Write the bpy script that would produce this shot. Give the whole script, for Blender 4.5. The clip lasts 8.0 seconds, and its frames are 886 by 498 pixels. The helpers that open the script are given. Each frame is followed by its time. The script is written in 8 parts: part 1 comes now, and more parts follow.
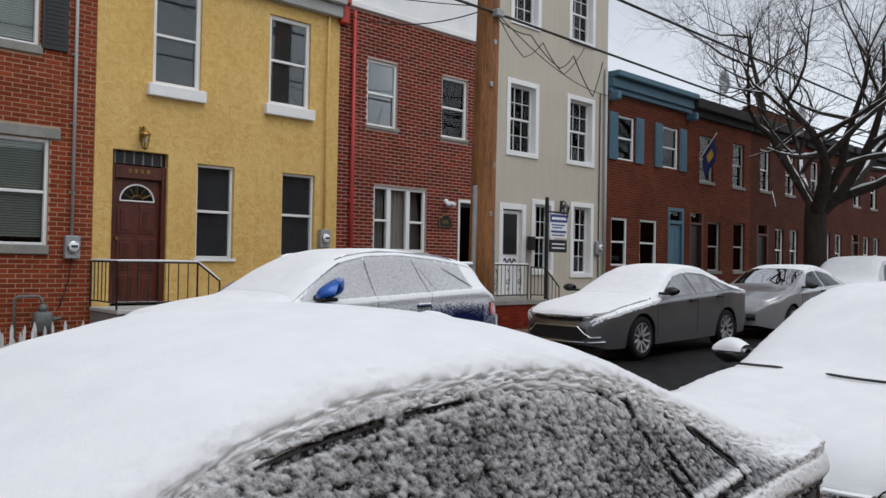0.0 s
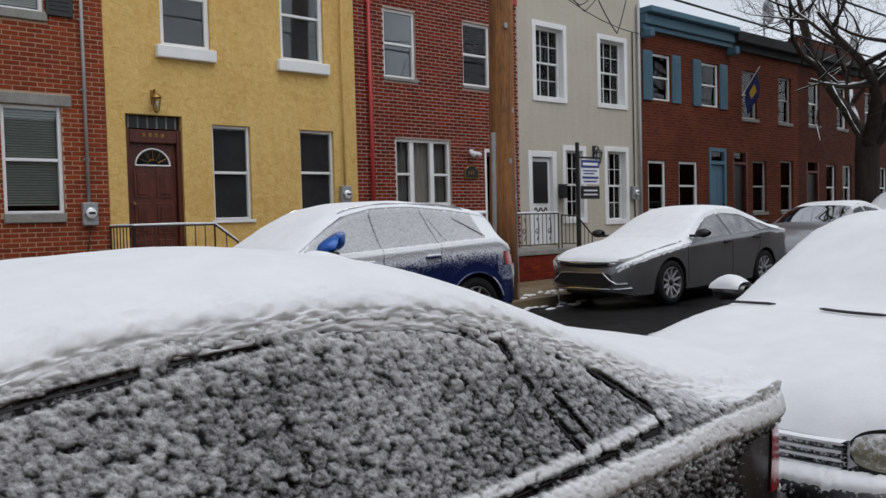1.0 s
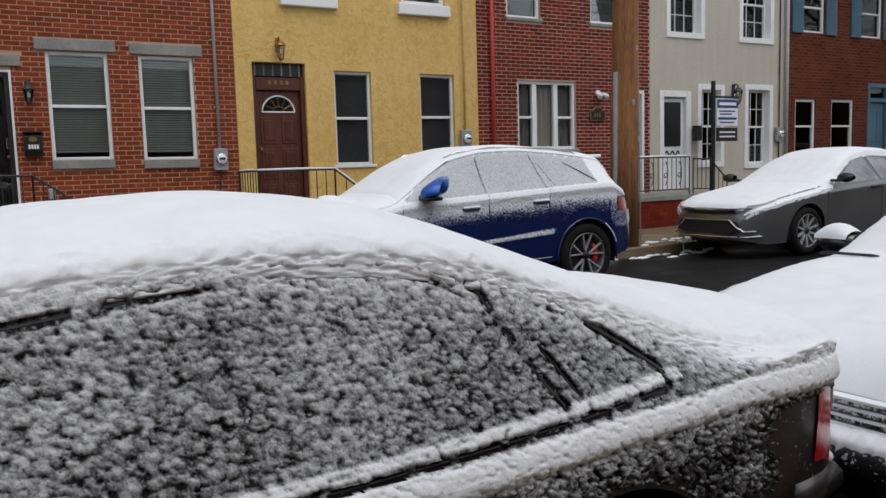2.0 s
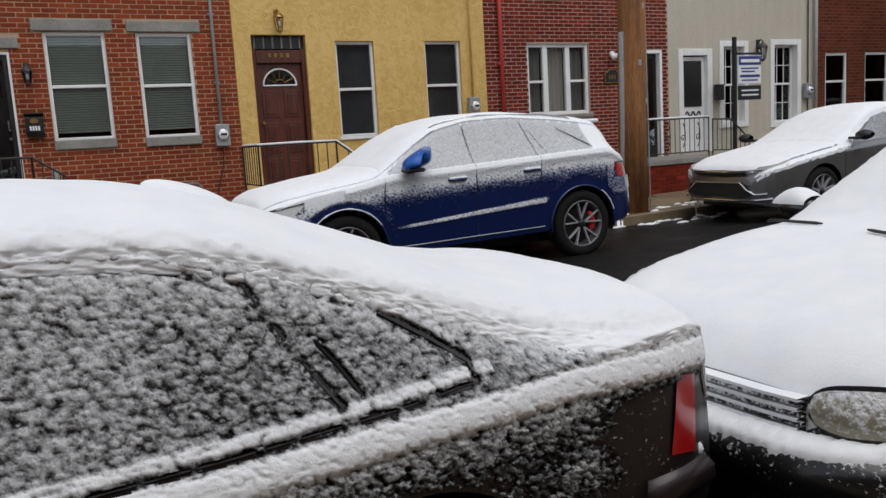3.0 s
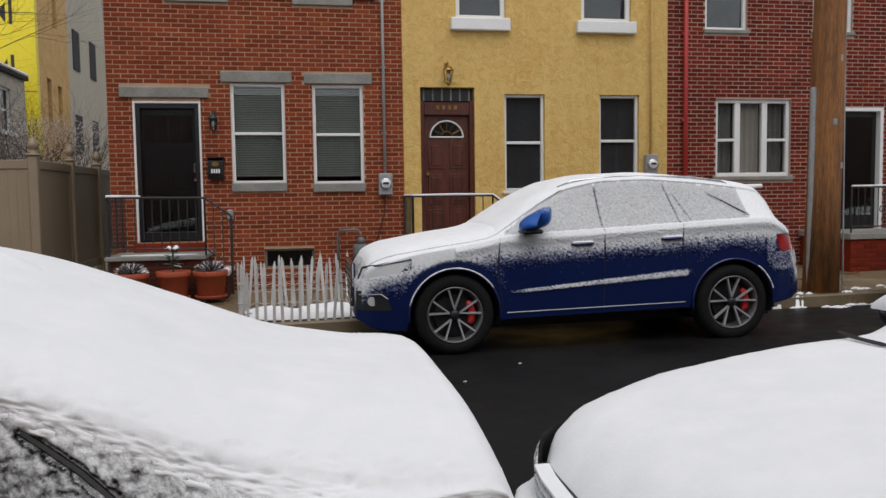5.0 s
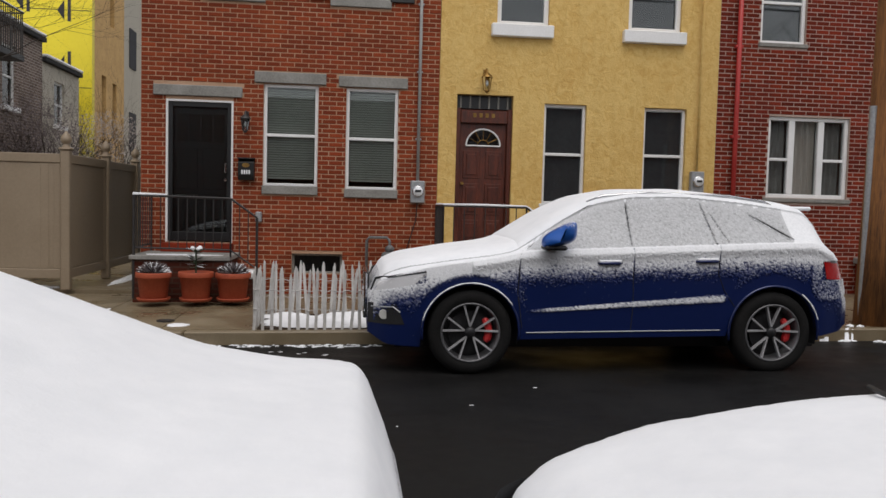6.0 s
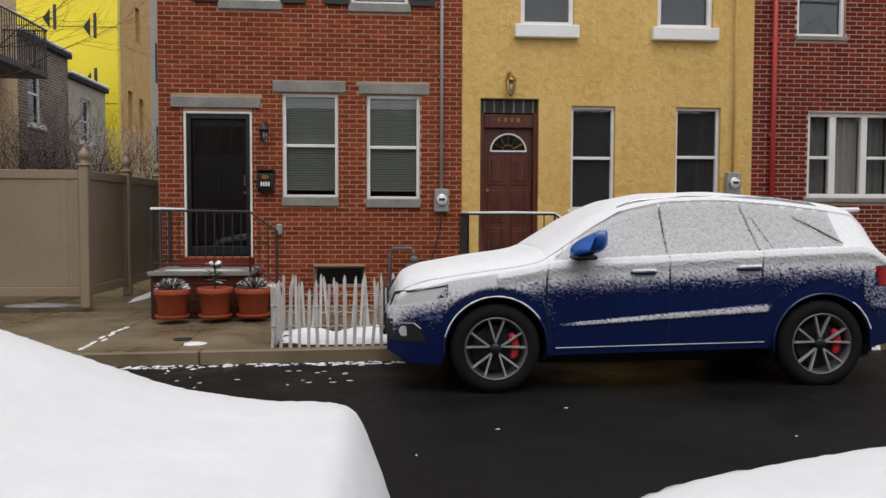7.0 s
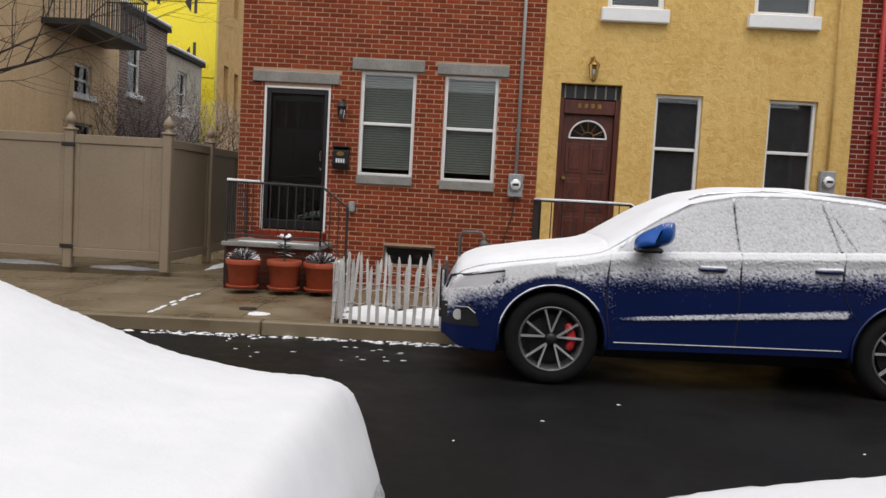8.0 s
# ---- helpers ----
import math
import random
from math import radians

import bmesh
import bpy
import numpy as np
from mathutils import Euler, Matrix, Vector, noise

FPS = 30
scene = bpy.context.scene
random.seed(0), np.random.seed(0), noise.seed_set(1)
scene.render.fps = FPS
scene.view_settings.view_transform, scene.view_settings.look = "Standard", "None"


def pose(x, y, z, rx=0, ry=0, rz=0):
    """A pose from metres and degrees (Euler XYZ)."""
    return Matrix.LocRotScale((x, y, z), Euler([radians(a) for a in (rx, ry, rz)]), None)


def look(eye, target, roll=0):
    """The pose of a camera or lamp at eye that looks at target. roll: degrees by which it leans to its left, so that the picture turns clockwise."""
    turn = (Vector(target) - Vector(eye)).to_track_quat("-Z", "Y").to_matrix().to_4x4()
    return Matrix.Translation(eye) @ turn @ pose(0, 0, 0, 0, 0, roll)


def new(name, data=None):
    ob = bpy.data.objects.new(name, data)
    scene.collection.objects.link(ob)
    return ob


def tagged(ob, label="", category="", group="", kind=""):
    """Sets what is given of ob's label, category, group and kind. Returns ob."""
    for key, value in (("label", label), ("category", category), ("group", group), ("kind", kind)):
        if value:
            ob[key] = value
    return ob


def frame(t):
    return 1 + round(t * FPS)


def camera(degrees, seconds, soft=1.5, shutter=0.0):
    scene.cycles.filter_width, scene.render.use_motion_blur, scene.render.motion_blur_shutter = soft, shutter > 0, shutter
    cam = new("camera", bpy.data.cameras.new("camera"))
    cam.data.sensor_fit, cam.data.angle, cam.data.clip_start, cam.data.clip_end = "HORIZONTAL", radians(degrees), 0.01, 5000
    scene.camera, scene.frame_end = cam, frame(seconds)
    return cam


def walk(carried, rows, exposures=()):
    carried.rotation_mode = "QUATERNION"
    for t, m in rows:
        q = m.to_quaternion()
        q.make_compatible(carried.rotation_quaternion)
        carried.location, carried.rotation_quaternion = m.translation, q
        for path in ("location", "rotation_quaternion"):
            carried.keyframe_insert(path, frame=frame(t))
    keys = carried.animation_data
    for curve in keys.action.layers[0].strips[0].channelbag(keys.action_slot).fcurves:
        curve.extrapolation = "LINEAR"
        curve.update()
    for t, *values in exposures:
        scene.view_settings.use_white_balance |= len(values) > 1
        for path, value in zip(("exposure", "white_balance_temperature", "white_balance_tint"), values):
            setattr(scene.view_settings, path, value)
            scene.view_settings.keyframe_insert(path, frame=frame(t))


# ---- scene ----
cam = camera(58.3, 8.0)
PATH = [
    (0, (-4.271, -12.027, 1.486), (-2.894, -10.577, 1.522), 1.0),
    (0.5, (-3.956, -12.093, 1.443), (-2.618, -10.609, 1.367), -0.6),
    (1, (-3.703, -12.158, 1.411), (-2.426, -10.620, 1.337), -1.5),
    (1.2, (-3.607, -12.121, 1.411), (-2.401, -10.528, 1.318), -2.7),
    (2.3, (-3.211, -12.375, 1.396), (-2.256, -10.632, 1.178), -1.1),
    (2.5, (-3.083, -12.389, 1.406), (-2.121, -10.650, 1.186), -1.5),
    (3, (-2.743, -12.452, 1.397), (-1.871, -10.674, 1.119), -3.4),
    (3.5, (-2.423, -12.434, 1.405), (-1.719, -10.580, 1.143), -0.4),
    (4, (-2.124, -12.365, 1.427), (-1.540, -10.457, 1.287), -0.4),
    (4.5, (-1.812, -12.443, 1.450), (-1.359, -10.502, 1.284), -0.9),
    (5, (-1.591, -12.346, 1.435), (-1.238, -10.382, 1.301), -0.8),
    (5.2, (-1.517, -12.252, 1.422), (-1.191, -10.281, 1.338), 1.5),
    (6.3, (-1.210, -11.970, 1.462), (-1.015, -9.983, 1.344), 0.9),
    (6.5, (-1.210, -11.926, 1.475), (-1.035, -9.936, 1.389), 0.7),
    (7, (-1.126, -11.638, 1.461), (-0.975, -9.646, 1.367), 0.2),
    (7.5, (-1.005, -11.621, 1.447), (-1.033, -9.625, 1.330), 0.3),
    (8, (-0.898, -11.511, 1.432), (-0.961, -9.517, 1.297), 3.1),
]
walk(cam, [(t, look(eye, target, roll)) for t, eye, target, roll in PATH], [(0, 0.20, 6250, 10), (0.5, 0.08, 6200, 10), (1.2, 0.08, 6200, 10), (2.5, 0.25, 6350, 10), (5, 0.19, 6550, 11), (6.5, 0.25, 6650, 12), (7.0, 0.31, 6650, 12), (7.5, 0.46, 6650, 12), (8, 0.46, 6650, 12)])

# ---- world and sun: a bright overcast winter sky ----
world = bpy.data.worlds.new("overcast")
scene.world = world
world.use_nodes = True
wn = world.node_tree.nodes
wl = world.node_tree.links
wn.clear()
w_out = wn.new("ShaderNodeOutputWorld")
w_bg = wn.new("ShaderNodeBackground")
w_sky = wn.new("ShaderNodeTexSky")
w_sky.sky_type = "NISHITA"
w_sky.sun_disc = False
w_sky.sun_elevation = radians(63)
w_sky.sun_rotation = radians(176)
w_hsv = wn.new("ShaderNodeHueSaturation")
w_hsv.inputs["Saturation"].default_value = 0.20
w_bg.inputs["Strength"].default_value = 0.15
wl.new(w_sky.outputs[0], w_hsv.inputs["Color"])
wl.new(w_hsv.outputs[0], w_bg.inputs["Color"])
wl.new(w_bg.outputs[0], w_out.inputs["Surface"])

sun_data = bpy.data.lights.new("sun", "SUN")
sun_data.energy = 1.0
sun_data.angle = radians(50)
sun_data.color = (1.0, 0.97, 0.93)
sun = new("sun", sun_data)
sun.matrix_world = look((1, -13, 26), (0, 0, 0))

# ---- materials ----
def mat_base(name, rough=0.6, metal=0.0):
    m = bpy.data.materials.new(name)
    m.use_nodes = True
    n, l = m.node_tree.nodes, m.node_tree.links
    b = n["Principled BSDF"]
    b.inputs["Roughness"].default_value = rough
    b.inputs["Metallic"].default_value = metal
    return m, n, l, b


def ramp_of(n, stops):
    r = n.new("ShaderNodeValToRGB")
    e = r.color_ramp.elements
    while len(e) < len(stops):
        e.new(0.5)
    for k, (p, c) in enumerate(stops):
        e[k].position, e[k].color = p, (*c, 1)
    return r


def coords(n, l, scale=(1, 1, 1)):
    g = n.new("ShaderNodeNewGeometry")
    mp = n.new("ShaderNodeMapping")
    mp.inputs["Scale"].default_value = scale
    l.new(g.outputs["Position"], mp.inputs["Vector"])
    return mp.outputs[0]


def noise_of(n, l, vec, scale, detail=4.0, rough=0.6):
    t = n.new("ShaderNodeTexNoise")
    t.inputs["Scale"].default_value = scale
    t.inputs["Detail"].default_value = detail
    t.inputs["Roughness"].default_value = rough
    l.new(vec, t.inputs["Vector"])
    return t.outputs["Fac"]


def mixed(n, l, fac, a, b, mode="MIX"):
    m = n.new("ShaderNodeMix")
    m.data_type, m.blend_type = "RGBA", mode
    for sock, v in ((m.inputs["Factor"], fac), (m.inputs["A"], a), (m.inputs["B"], b)):
        if isinstance(v, (int, float)):
            sock.default_value = v
        elif isinstance(v, tuple):
            sock.default_value = (*v, 1)
        else:
            l.new(v, sock)
    return m.outputs["Result"]


def bumped(n, l, b, height, strength=0.3, distance=0.01):
    u = n.new("ShaderNodeBump")
    u.inputs["Strength"].default_value = strength
    u.inputs["Distance"].default_value = distance
    l.new(height, u.inputs["Height"])
    l.new(u.outputs[0], b.inputs["Normal"])


def worn(name, c0, c1, rough=0.6, big=1.3, fine=30.0, bump=0.2, dist=0.004, metal=0.0, stretch=(1, 1, 1), rvar=0.15, per=0.0):
    """A surface that varies between two colours at two scales, with fine relief."""
    m, n, l, b = mat_base(name, rough, metal)
    if rough >= 0.85:
        b.inputs["Specular IOR Level"].default_value = 0.2
    v = coords(n, l, stretch)
    lo, hi = noise_of(n, l, v, big, 5), noise_of(n, l, v, fine, 5, 0.65)
    fac = mixed(n, l, 0.5, lo, hi)
    r = ramp_of(n, [(0.36, c0), (0.64, c1)])
    l.new(fac, r.inputs[0])
    col = r.outputs[0]
    if per:
        oi = n.new("ShaderNodeObjectInfo")
        gi = n.new("ShaderNodeNewGeometry")
        ad = n.new("ShaderNodeMath")
        ad.operation = "ADD"
        l.new(oi.outputs["Random"], ad.inputs[0])
        l.new(gi.outputs["Random Per Island"], ad.inputs[1])
        fr = n.new("ShaderNodeMath")
        fr.operation = "FRACT"
        l.new(ad.outputs[0], fr.inputs[0])
        rr = ramp_of(n, [(0.0, (1 - per, 1 - per, 1 - per)), (0.8, (1, 1, 1)), (1.0, (1 + per * 0.6, 1 + per * 0.5, 1 + per * 0.4))])
        l.new(fr.outputs[0], rr.inputs[0])
        col = mixed(n, l, 1.0, col, rr.outputs[0], "MULTIPLY")
    l.new(col, b.inputs["Base Color"])
    mr = n.new("ShaderNodeMapRange")
    mr.inputs["To Min"].default_value = max(0.02, rough - rvar)
    mr.inputs["To Max"].default_value = min(1.0, rough + rvar)
    l.new(lo, mr.inputs["Value"])
    l.new(mr.outputs[0], b.inputs["Roughness"])
    bumped(n, l, b, hi, bump, dist)
    return m


def glass_mat(name, tint=(0.9, 0.93, 0.93), rough=0.0, ior=1.5):
    m, n, l, b = mat_base(name)
    n.remove(b)
    t, g, mx, fr = n.new("ShaderNodeBsdfTransparent"), n.new("ShaderNodeBsdfGlossy"), n.new("ShaderNodeMixShader"), n.new("ShaderNodeFresnel")
    t.inputs["Color"].default_value = (*tint, 1)
    g.inputs["Roughness"].default_value = rough
    fr.inputs["IOR"].default_value = ior
    l.new(fr.outputs[0], mx.inputs[0])
    l.new(t.outputs[0], mx.inputs[1])
    l.new(g.outputs[0], mx.inputs[2])
    l.new(mx.outputs[0], n["Material Output"].inputs["Surface"])
    return m


def paint_mat(name, colour, rough=0.25, coat=1.0, metal=0.4):
    m, n, l, b = mat_base(name, rough, metal)
    v = coords(n, l)
    r = ramp_of(n, [(0.35, tuple(c * 0.85 for c in colour)), (0.7, colour)])
    l.new(noise_of(n, l, v, 2.0, 6), r.inputs[0])
    l.new(r.outputs[0], b.inputs["Base Color"])
    b.inputs["Coat Weight"].default_value = coat
    b.inputs["Coat Roughness"].default_value = 0.08
    return m


def stucco(name, c0, c1, scale, strength, dist):
    m, n, l, b = mat_base(name, 0.85)
    v = coords(n, l)
    big = noise_of(n, l, v, 0.9, 6)
    vo = n.new("ShaderNodeTexNoise")
    vo.inputs["Scale"].default_value = scale
    vo.inputs["Detail"].default_value = 3
    vo.inputs["Distortion"].default_value = 0.8
    l.new(v, vo.inputs["Vector"])
    # colour follows the relief noise: hollows are painted darker, like small shadows
    r = ramp_of(n, [(0.36, c0), (0.58, c1)])
    l.new(mixed(n, l, 0.6, big, vo.outputs["Fac"]), r.inputs[0])
    streak = noise_of(n, l, coords(n, l, (5, 5, 0.35)), 1.4, 5)
    sr = ramp_of(n, [(0.42, (0.8, 0.78, 0.74)), (0.6, (1, 1, 1))])
    l.new(streak, sr.inputs[0])
    l.new(mixed(n, l, 0.22, r.outputs[0], mixed(n, l, 1.0, r.outputs[0], sr.outputs[0], "MULTIPLY")), b.inputs["Base Color"])
    grit = noise_of(n, l, v, scale * 3.5, 4, 0.65)
    bumped(n, l, b, mixed(n, l, 0.4, vo.outputs["Fac"], grit), strength, dist)
    return m


def brick_pattern(name, c0, c1, mortar, course=0.073, length=0.215):
    """Distant brickwork: colour and relief of bricks in running bond."""
    m, n, l, b = mat_base(name, 0.9)
    b.inputs["Specular IOR Level"].default_value = 0.15
    g = n.new("ShaderNodeNewGeometry")
    sp, cb = n.new("ShaderNodeSeparateXYZ"), n.new("ShaderNodeCombineXYZ")
    l.new(g.outputs["Position"], sp.inputs[0])
    ad = n.new("ShaderNodeMath")
    ad.operation = "ADD"
    l.new(sp.outputs[0], ad.inputs[0])
    l.new(sp.outputs[1], ad.inputs[1])
    l.new(ad.outputs[0], cb.inputs[0])
    l.new(sp.outputs[2], cb.inputs[1])
    t = n.new("ShaderNodeTexBrick")
    t.inputs["Scale"].default_value = 1.0
    t.inputs["Brick Width"].default_value = length
    t.inputs["Row Height"].default_value = course
    t.inputs["Mortar Size"].default_value = 0.011
    t.inputs["Color1"].default_value = (*c0, 1)
    t.inputs["Color2"].default_value = (*c1, 1)
    t.inputs["Mortar"].default_value = (*mortar, 1)
    l.new(cb.outputs[0], t.inputs["Vector"])
    big = noise_of(n, l, coords(n, l), 0.8, 6)
    r = ramp_of(n, [(0.3, (0.72, 0.7, 0.7)), (0.7, (1.1, 1.1, 1.1))])
    l.new(big, r.inputs[0])
    l.new(mixed(n, l, 1.0, t.outputs["Color"], r.outputs[0], "MULTIPLY"), b.inputs["Base Color"])
    inv = n.new("ShaderNodeMath")
    inv.operation = "SUBTRACT"
    inv.inputs[0].default_value = 1.0
    l.new(t.outputs["Fac"], inv.inputs[1])
    bumped(n, l, b, inv.outputs[0], 0.6, 0.008)
    return m


def snow_mat(name):
    m, n, l, b = mat_base(name, 0.75)
    v = coords(n, l)
    r = ramp_of(n, [(0.3, (0.80, 0.815, 0.835)), (0.7, (0.87, 0.88, 0.895))])
    l.new(noise_of(n, l, v, 6, 6), r.inputs[0])
    l.new(r.outputs[0], b.inputs["Base Color"])
    b.inputs["Subsurface Weight"].default_value = 0.0
    b.inputs["Specular IOR Level"].default_value = 0.25
    bumped(n, l, b, noise_of(n, l, v, 90, 5, 0.7), 0.35, 0.004)
    return m


def asphalt_mat():
    m, n, l, b = mat_base("wet_asphalt", 0.3)
    v = coords(n, l)
    fine, big = noise_of(n, l, v, 160, 3, 0.7), noise_of(n, l, v, 0.7, 6, 0.65)
    r = ramp_of(n, [(0.3, (0.004, 0.004, 0.0042)), (0.75, (0.019, 0.0185, 0.018))])
    l.new(mixed(n, l, 0.5, fine, big), r.inputs[0])
    l.new(r.outputs[0], b.inputs["Base Color"])
    rr = ramp_of(n, [(0.36, (0.3, 0.3, 0.3)), (0.62, (0.65, 0.65, 0.65))])
    l.new(big, rr.inputs[0])
    l.new(rr.outputs[0], b.inputs["Roughness"])
    b.inputs["Specular IOR Level"].default_value = 0.12
    bumped(n, l, b, fine, 0.5, 0.006)
    return m


def concrete_mat():
    m, n, l, b = mat_base("wet_concrete", 0.45)
    v = coords(n, l)
    fine, big = noise_of(n, l, v, 70, 5, 0.7), noise_of(n, l, v, 0.9, 7, 0.65)
    r = ramp_of(n, [(0.3, (0.115, 0.086, 0.050)), (0.55, (0.20, 0.156, 0.095)), (0.75, (0.31, 0.255, 0.175))])
    l.new(mixed(n, l, 0.3, big, fine), r.inputs[0])
    l.new(r.outputs[0], b.inputs["Base Color"])
    rr = ramp_of(n, [(0.4, (0.22, 0.22, 0.22)), (0.6, (0.6, 0.6, 0.6))])
    l.new(big, rr.inputs[0])
    l.new(rr.outputs[0], b.inputs["Roughness"])
    bumped(n, l, b, fine, 0.25, 0.003)
    return m


def dusted(name, paint, z0, z1, most=1.0, scale=95.0, rough=0.3, metal=0.3, least=0.0, cover="", weights=(1.5, 1.0, 0.7), soft=(-0.10, 0.22)):
    """Car paint or glass with snow clinging to it, thinning from the height z1 down to z0, or by a mesh's own snow cover."""
    m, n, l, b = mat_base(name, rough, metal)
    b.inputs["Base Color"].default_value = (*paint, 1)
    b.inputs["Coat Weight"].default_value = 0.3
    b.inputs["Coat Roughness"].default_value = 0.12
    v = coords(n, l)
    fine, mid, big = noise_of(n, l, v, scale, 3, 0.6), noise_of(n, l, v, scale * 0.36, 3, 0.6), noise_of(n, l, v, 5.0, 4)
    g, sp = n.new("ShaderNodeNewGeometry"), n.new("ShaderNodeSeparateXYZ")
    l.new(g.outputs["Position"], sp.inputs[0])
    mr = n.new("ShaderNodeMapRange")
    for k, val in (("From Min", z0), ("From Max", z1), ("To Min", least), ("To Max", most)):
        mr.inputs[k].default_value = val
    l.new(sp.outputs[2], mr.inputs["Value"])
    amount = mr.outputs[0]
    if cover:
        at_ = n.new("ShaderNodeAttribute")
        at_.attribute_name = cover
        amount = at_.outputs["Fac"]

    def calc(op, x, y):
        q = n.new("ShaderNodeMath")
        q.operation = op
        for k, val in enumerate((x, y)):
            if isinstance(val, (int, float)):
                q.inputs[k].default_value = val
            else:
                l.new(val, q.inputs[k])
        return q.outputs[0]

    grain = calc("ADD", calc("MULTIPLY", fine, weights[0]), calc("ADD", calc("MULTIPLY", mid, weights[1]), calc("MULTIPLY", big, weights[2])))
    level = calc("ADD", calc("SUBTRACT", calc("MULTIPLY", grain, 0.85), 1.36), calc("SUBTRACT", amount, 0.5))
    mask = n.new("ShaderNodeMapRange")
    mask.interpolation_type = "SMOOTHSTEP"
    mask.inputs["From Min"].default_value, mask.inputs["From Max"].default_value = soft
    l.new(level, mask.inputs["Value"])
    sn = n.new("ShaderNodeBsdfPrincipled")
    sn.inputs["Roughness"].default_value = 0.8
    r = ramp_of(n, [(0.35, (0.50, 0.51, 0.53)), (0.62, (0.83, 0.84, 0.86))])
    l.new(fine, r.inputs[0])
    l.new(r.outputs[0], sn.inputs["Base Color"])
    bumped(n, l, sn, grain, 0.8, 0.009)
    mx = n.new("ShaderNodeMixShader")
    l.new(mask.outputs[0], mx.inputs[0])
    l.new(b.outputs[0], mx.inputs[1])
    l.new(sn.outputs[0], mx.inputs[2])
    l.new(mx.outputs[0], n["Material Output"].inputs["Surface"])
    return m


def clinging_mat(name, under, rough=0.3):
    """Snow that clings in clumps: where the mesh's own snow_depth is thin, the dark surface below shows through."""
    m, n, l, b = mat_base(name, rough)
    b.inputs["Base Color"].default_value = (*under, 1)
    v = coords(n, l)
    at_ = n.new("ShaderNodeAttribute")
    at_.attribute_name = "snow_depth"
    fine = noise_of(n, l, v, 210, 3, 0.65)
    jitter = n.new("ShaderNodeMath")
    jitter.operation = "MULTIPLY_ADD"
    l.new(fine, jitter.inputs[0])
    jitter.inputs[1].default_value = 0.5
    l.new(at_.outputs["Fac"], jitter.inputs[2])
    mask = n.new("ShaderNodeMapRange")
    mask.interpolation_type = "SMOOTHSTEP"
    mask.inputs["From Min"].default_value, mask.inputs["From Max"].default_value = 0.28, 1.12
    l.new(jitter.outputs[0], mask.inputs["Value"])
    sn = n.new("ShaderNodeBsdfPrincipled")
    sn.inputs["Roughness"].default_value = 0.85
    sn.inputs["Specular IOR Level"].default_value = 0.2
    r = ramp_of(n, [(0.3, (0.76, 0.775, 0.79)), (0.7, (0.88, 0.89, 0.905))])
    l.new(noise_of(n, l, v, 45, 4), r.inputs[0])
    l.new(r.outputs[0], sn.inputs["Base Color"])
    bumped(n, l, sn, fine, 0.6, 0.004)
    mx = n.new("ShaderNodeMixShader")
    l.new(mask.outputs[0], mx.inputs[0])
    l.new(b.outputs[0], mx.inputs[1])
    l.new(sn.outputs[0], mx.inputs[2])
    l.new(mx.outputs[0], n["Material Output"].inputs["Surface"])
    return m


SNOW = snow_mat("fresh_snow")
CLINGING = clinging_mat("clinging_snow", (0.012, 0.0125, 0.013))
CLINGING_BLUE = clinging_mat("clinging_snow_on_blue", (0.006, 0.018, 0.10))
ASPHALT = asphalt_mat()
CONCRETE = concrete_mat()
BRICK_ORANGE = worn("orange_red_brick", (0.1744, 0.02531, 0.008892), (0.2907, 0.06088, 0.01984), 0.85, 1.5, 60, 0.3, 0.003, per=0.32)
BRICK_RED = worn("dark_red_brick", (0.115, 0.011, 0.005), (0.225, 0.029, 0.010), 0.85, 1.5, 60, 0.3, 0.003, per=0.4)
MORTAR_TAN = worn("tan_mortar", (0.3776, 0.2237, 0.1398), (0.4894, 0.3216, 0.2168), 0.95, 2, 90, 0.3, 0.003)
MORTAR_PALE = worn("pale_mortar", (0.37, 0.2738, 0.2294), (0.5032, 0.3922, 0.333), 0.95, 2, 90, 0.3, 0.003)
BRICK_FAR = brick_pattern("weathered_far_brick", (0.150, 0.031, 0.012), (0.092, 0.017, 0.008), (0.13, 0.062, 0.038))
BRICK_FAR_B = brick_pattern("brown_far_brick", (0.095, 0.024, 0.013), (0.0625, 0.015, 0.009), (0.08, 0.04, 0.0275))
BRICK_GREY = brick_pattern("grey_brown_brick", (0.25, 0.185, 0.15), (0.15, 0.105, 0.085), (0.42, 0.37, 0.33))
STUCCO_YELLOW = stucco("yellow_stucco", (0.5952, 0.3646, 0.1004), (0.6919, 0.4762, 0.1637), 10, 0.6, 0.045)
STUCCO_CREAM = stucco("cream_stucco", (0.448, 0.408, 0.336), (0.504, 0.464, 0.384), 25, 0.15, 0.004)
STUCCO_TAN = stucco("tan_stucco", (0.66, 0.46, 0.26), (0.76, 0.56, 0.34), 20, 0.2, 0.005)
WHITE = worn("white_paint", (0.70, 0.70, 0.69), (0.82, 0.82, 0.81), 0.45, 2, 40, 0.08, 0.002)
GREY_STONE = worn("grey_stone", (0.176, 0.168, 0.152), (0.304, 0.296, 0.272), 0.85, 3, 45, 0.3, 0.004)
MARBLE = worn("worn_marble", (0.36, 0.36, 0.352), (0.528, 0.528, 0.512), 0.6, 3, 30, 0.15, 0.003)
DOOR_WOOD = worn("mahogany_door", (0.022, 0.004, 0.002), (0.135, 0.024, 0.0065), 0.45, 2.5, 22, 0.2, 0.003, stretch=(6, 6, 0.7))
BLACK_PAINT = worn("black_paint", (0.0042, 0.0042, 0.00455), (0.0098, 0.0098, 0.01015), 0.4, 2, 30, 0.08, 0.002)
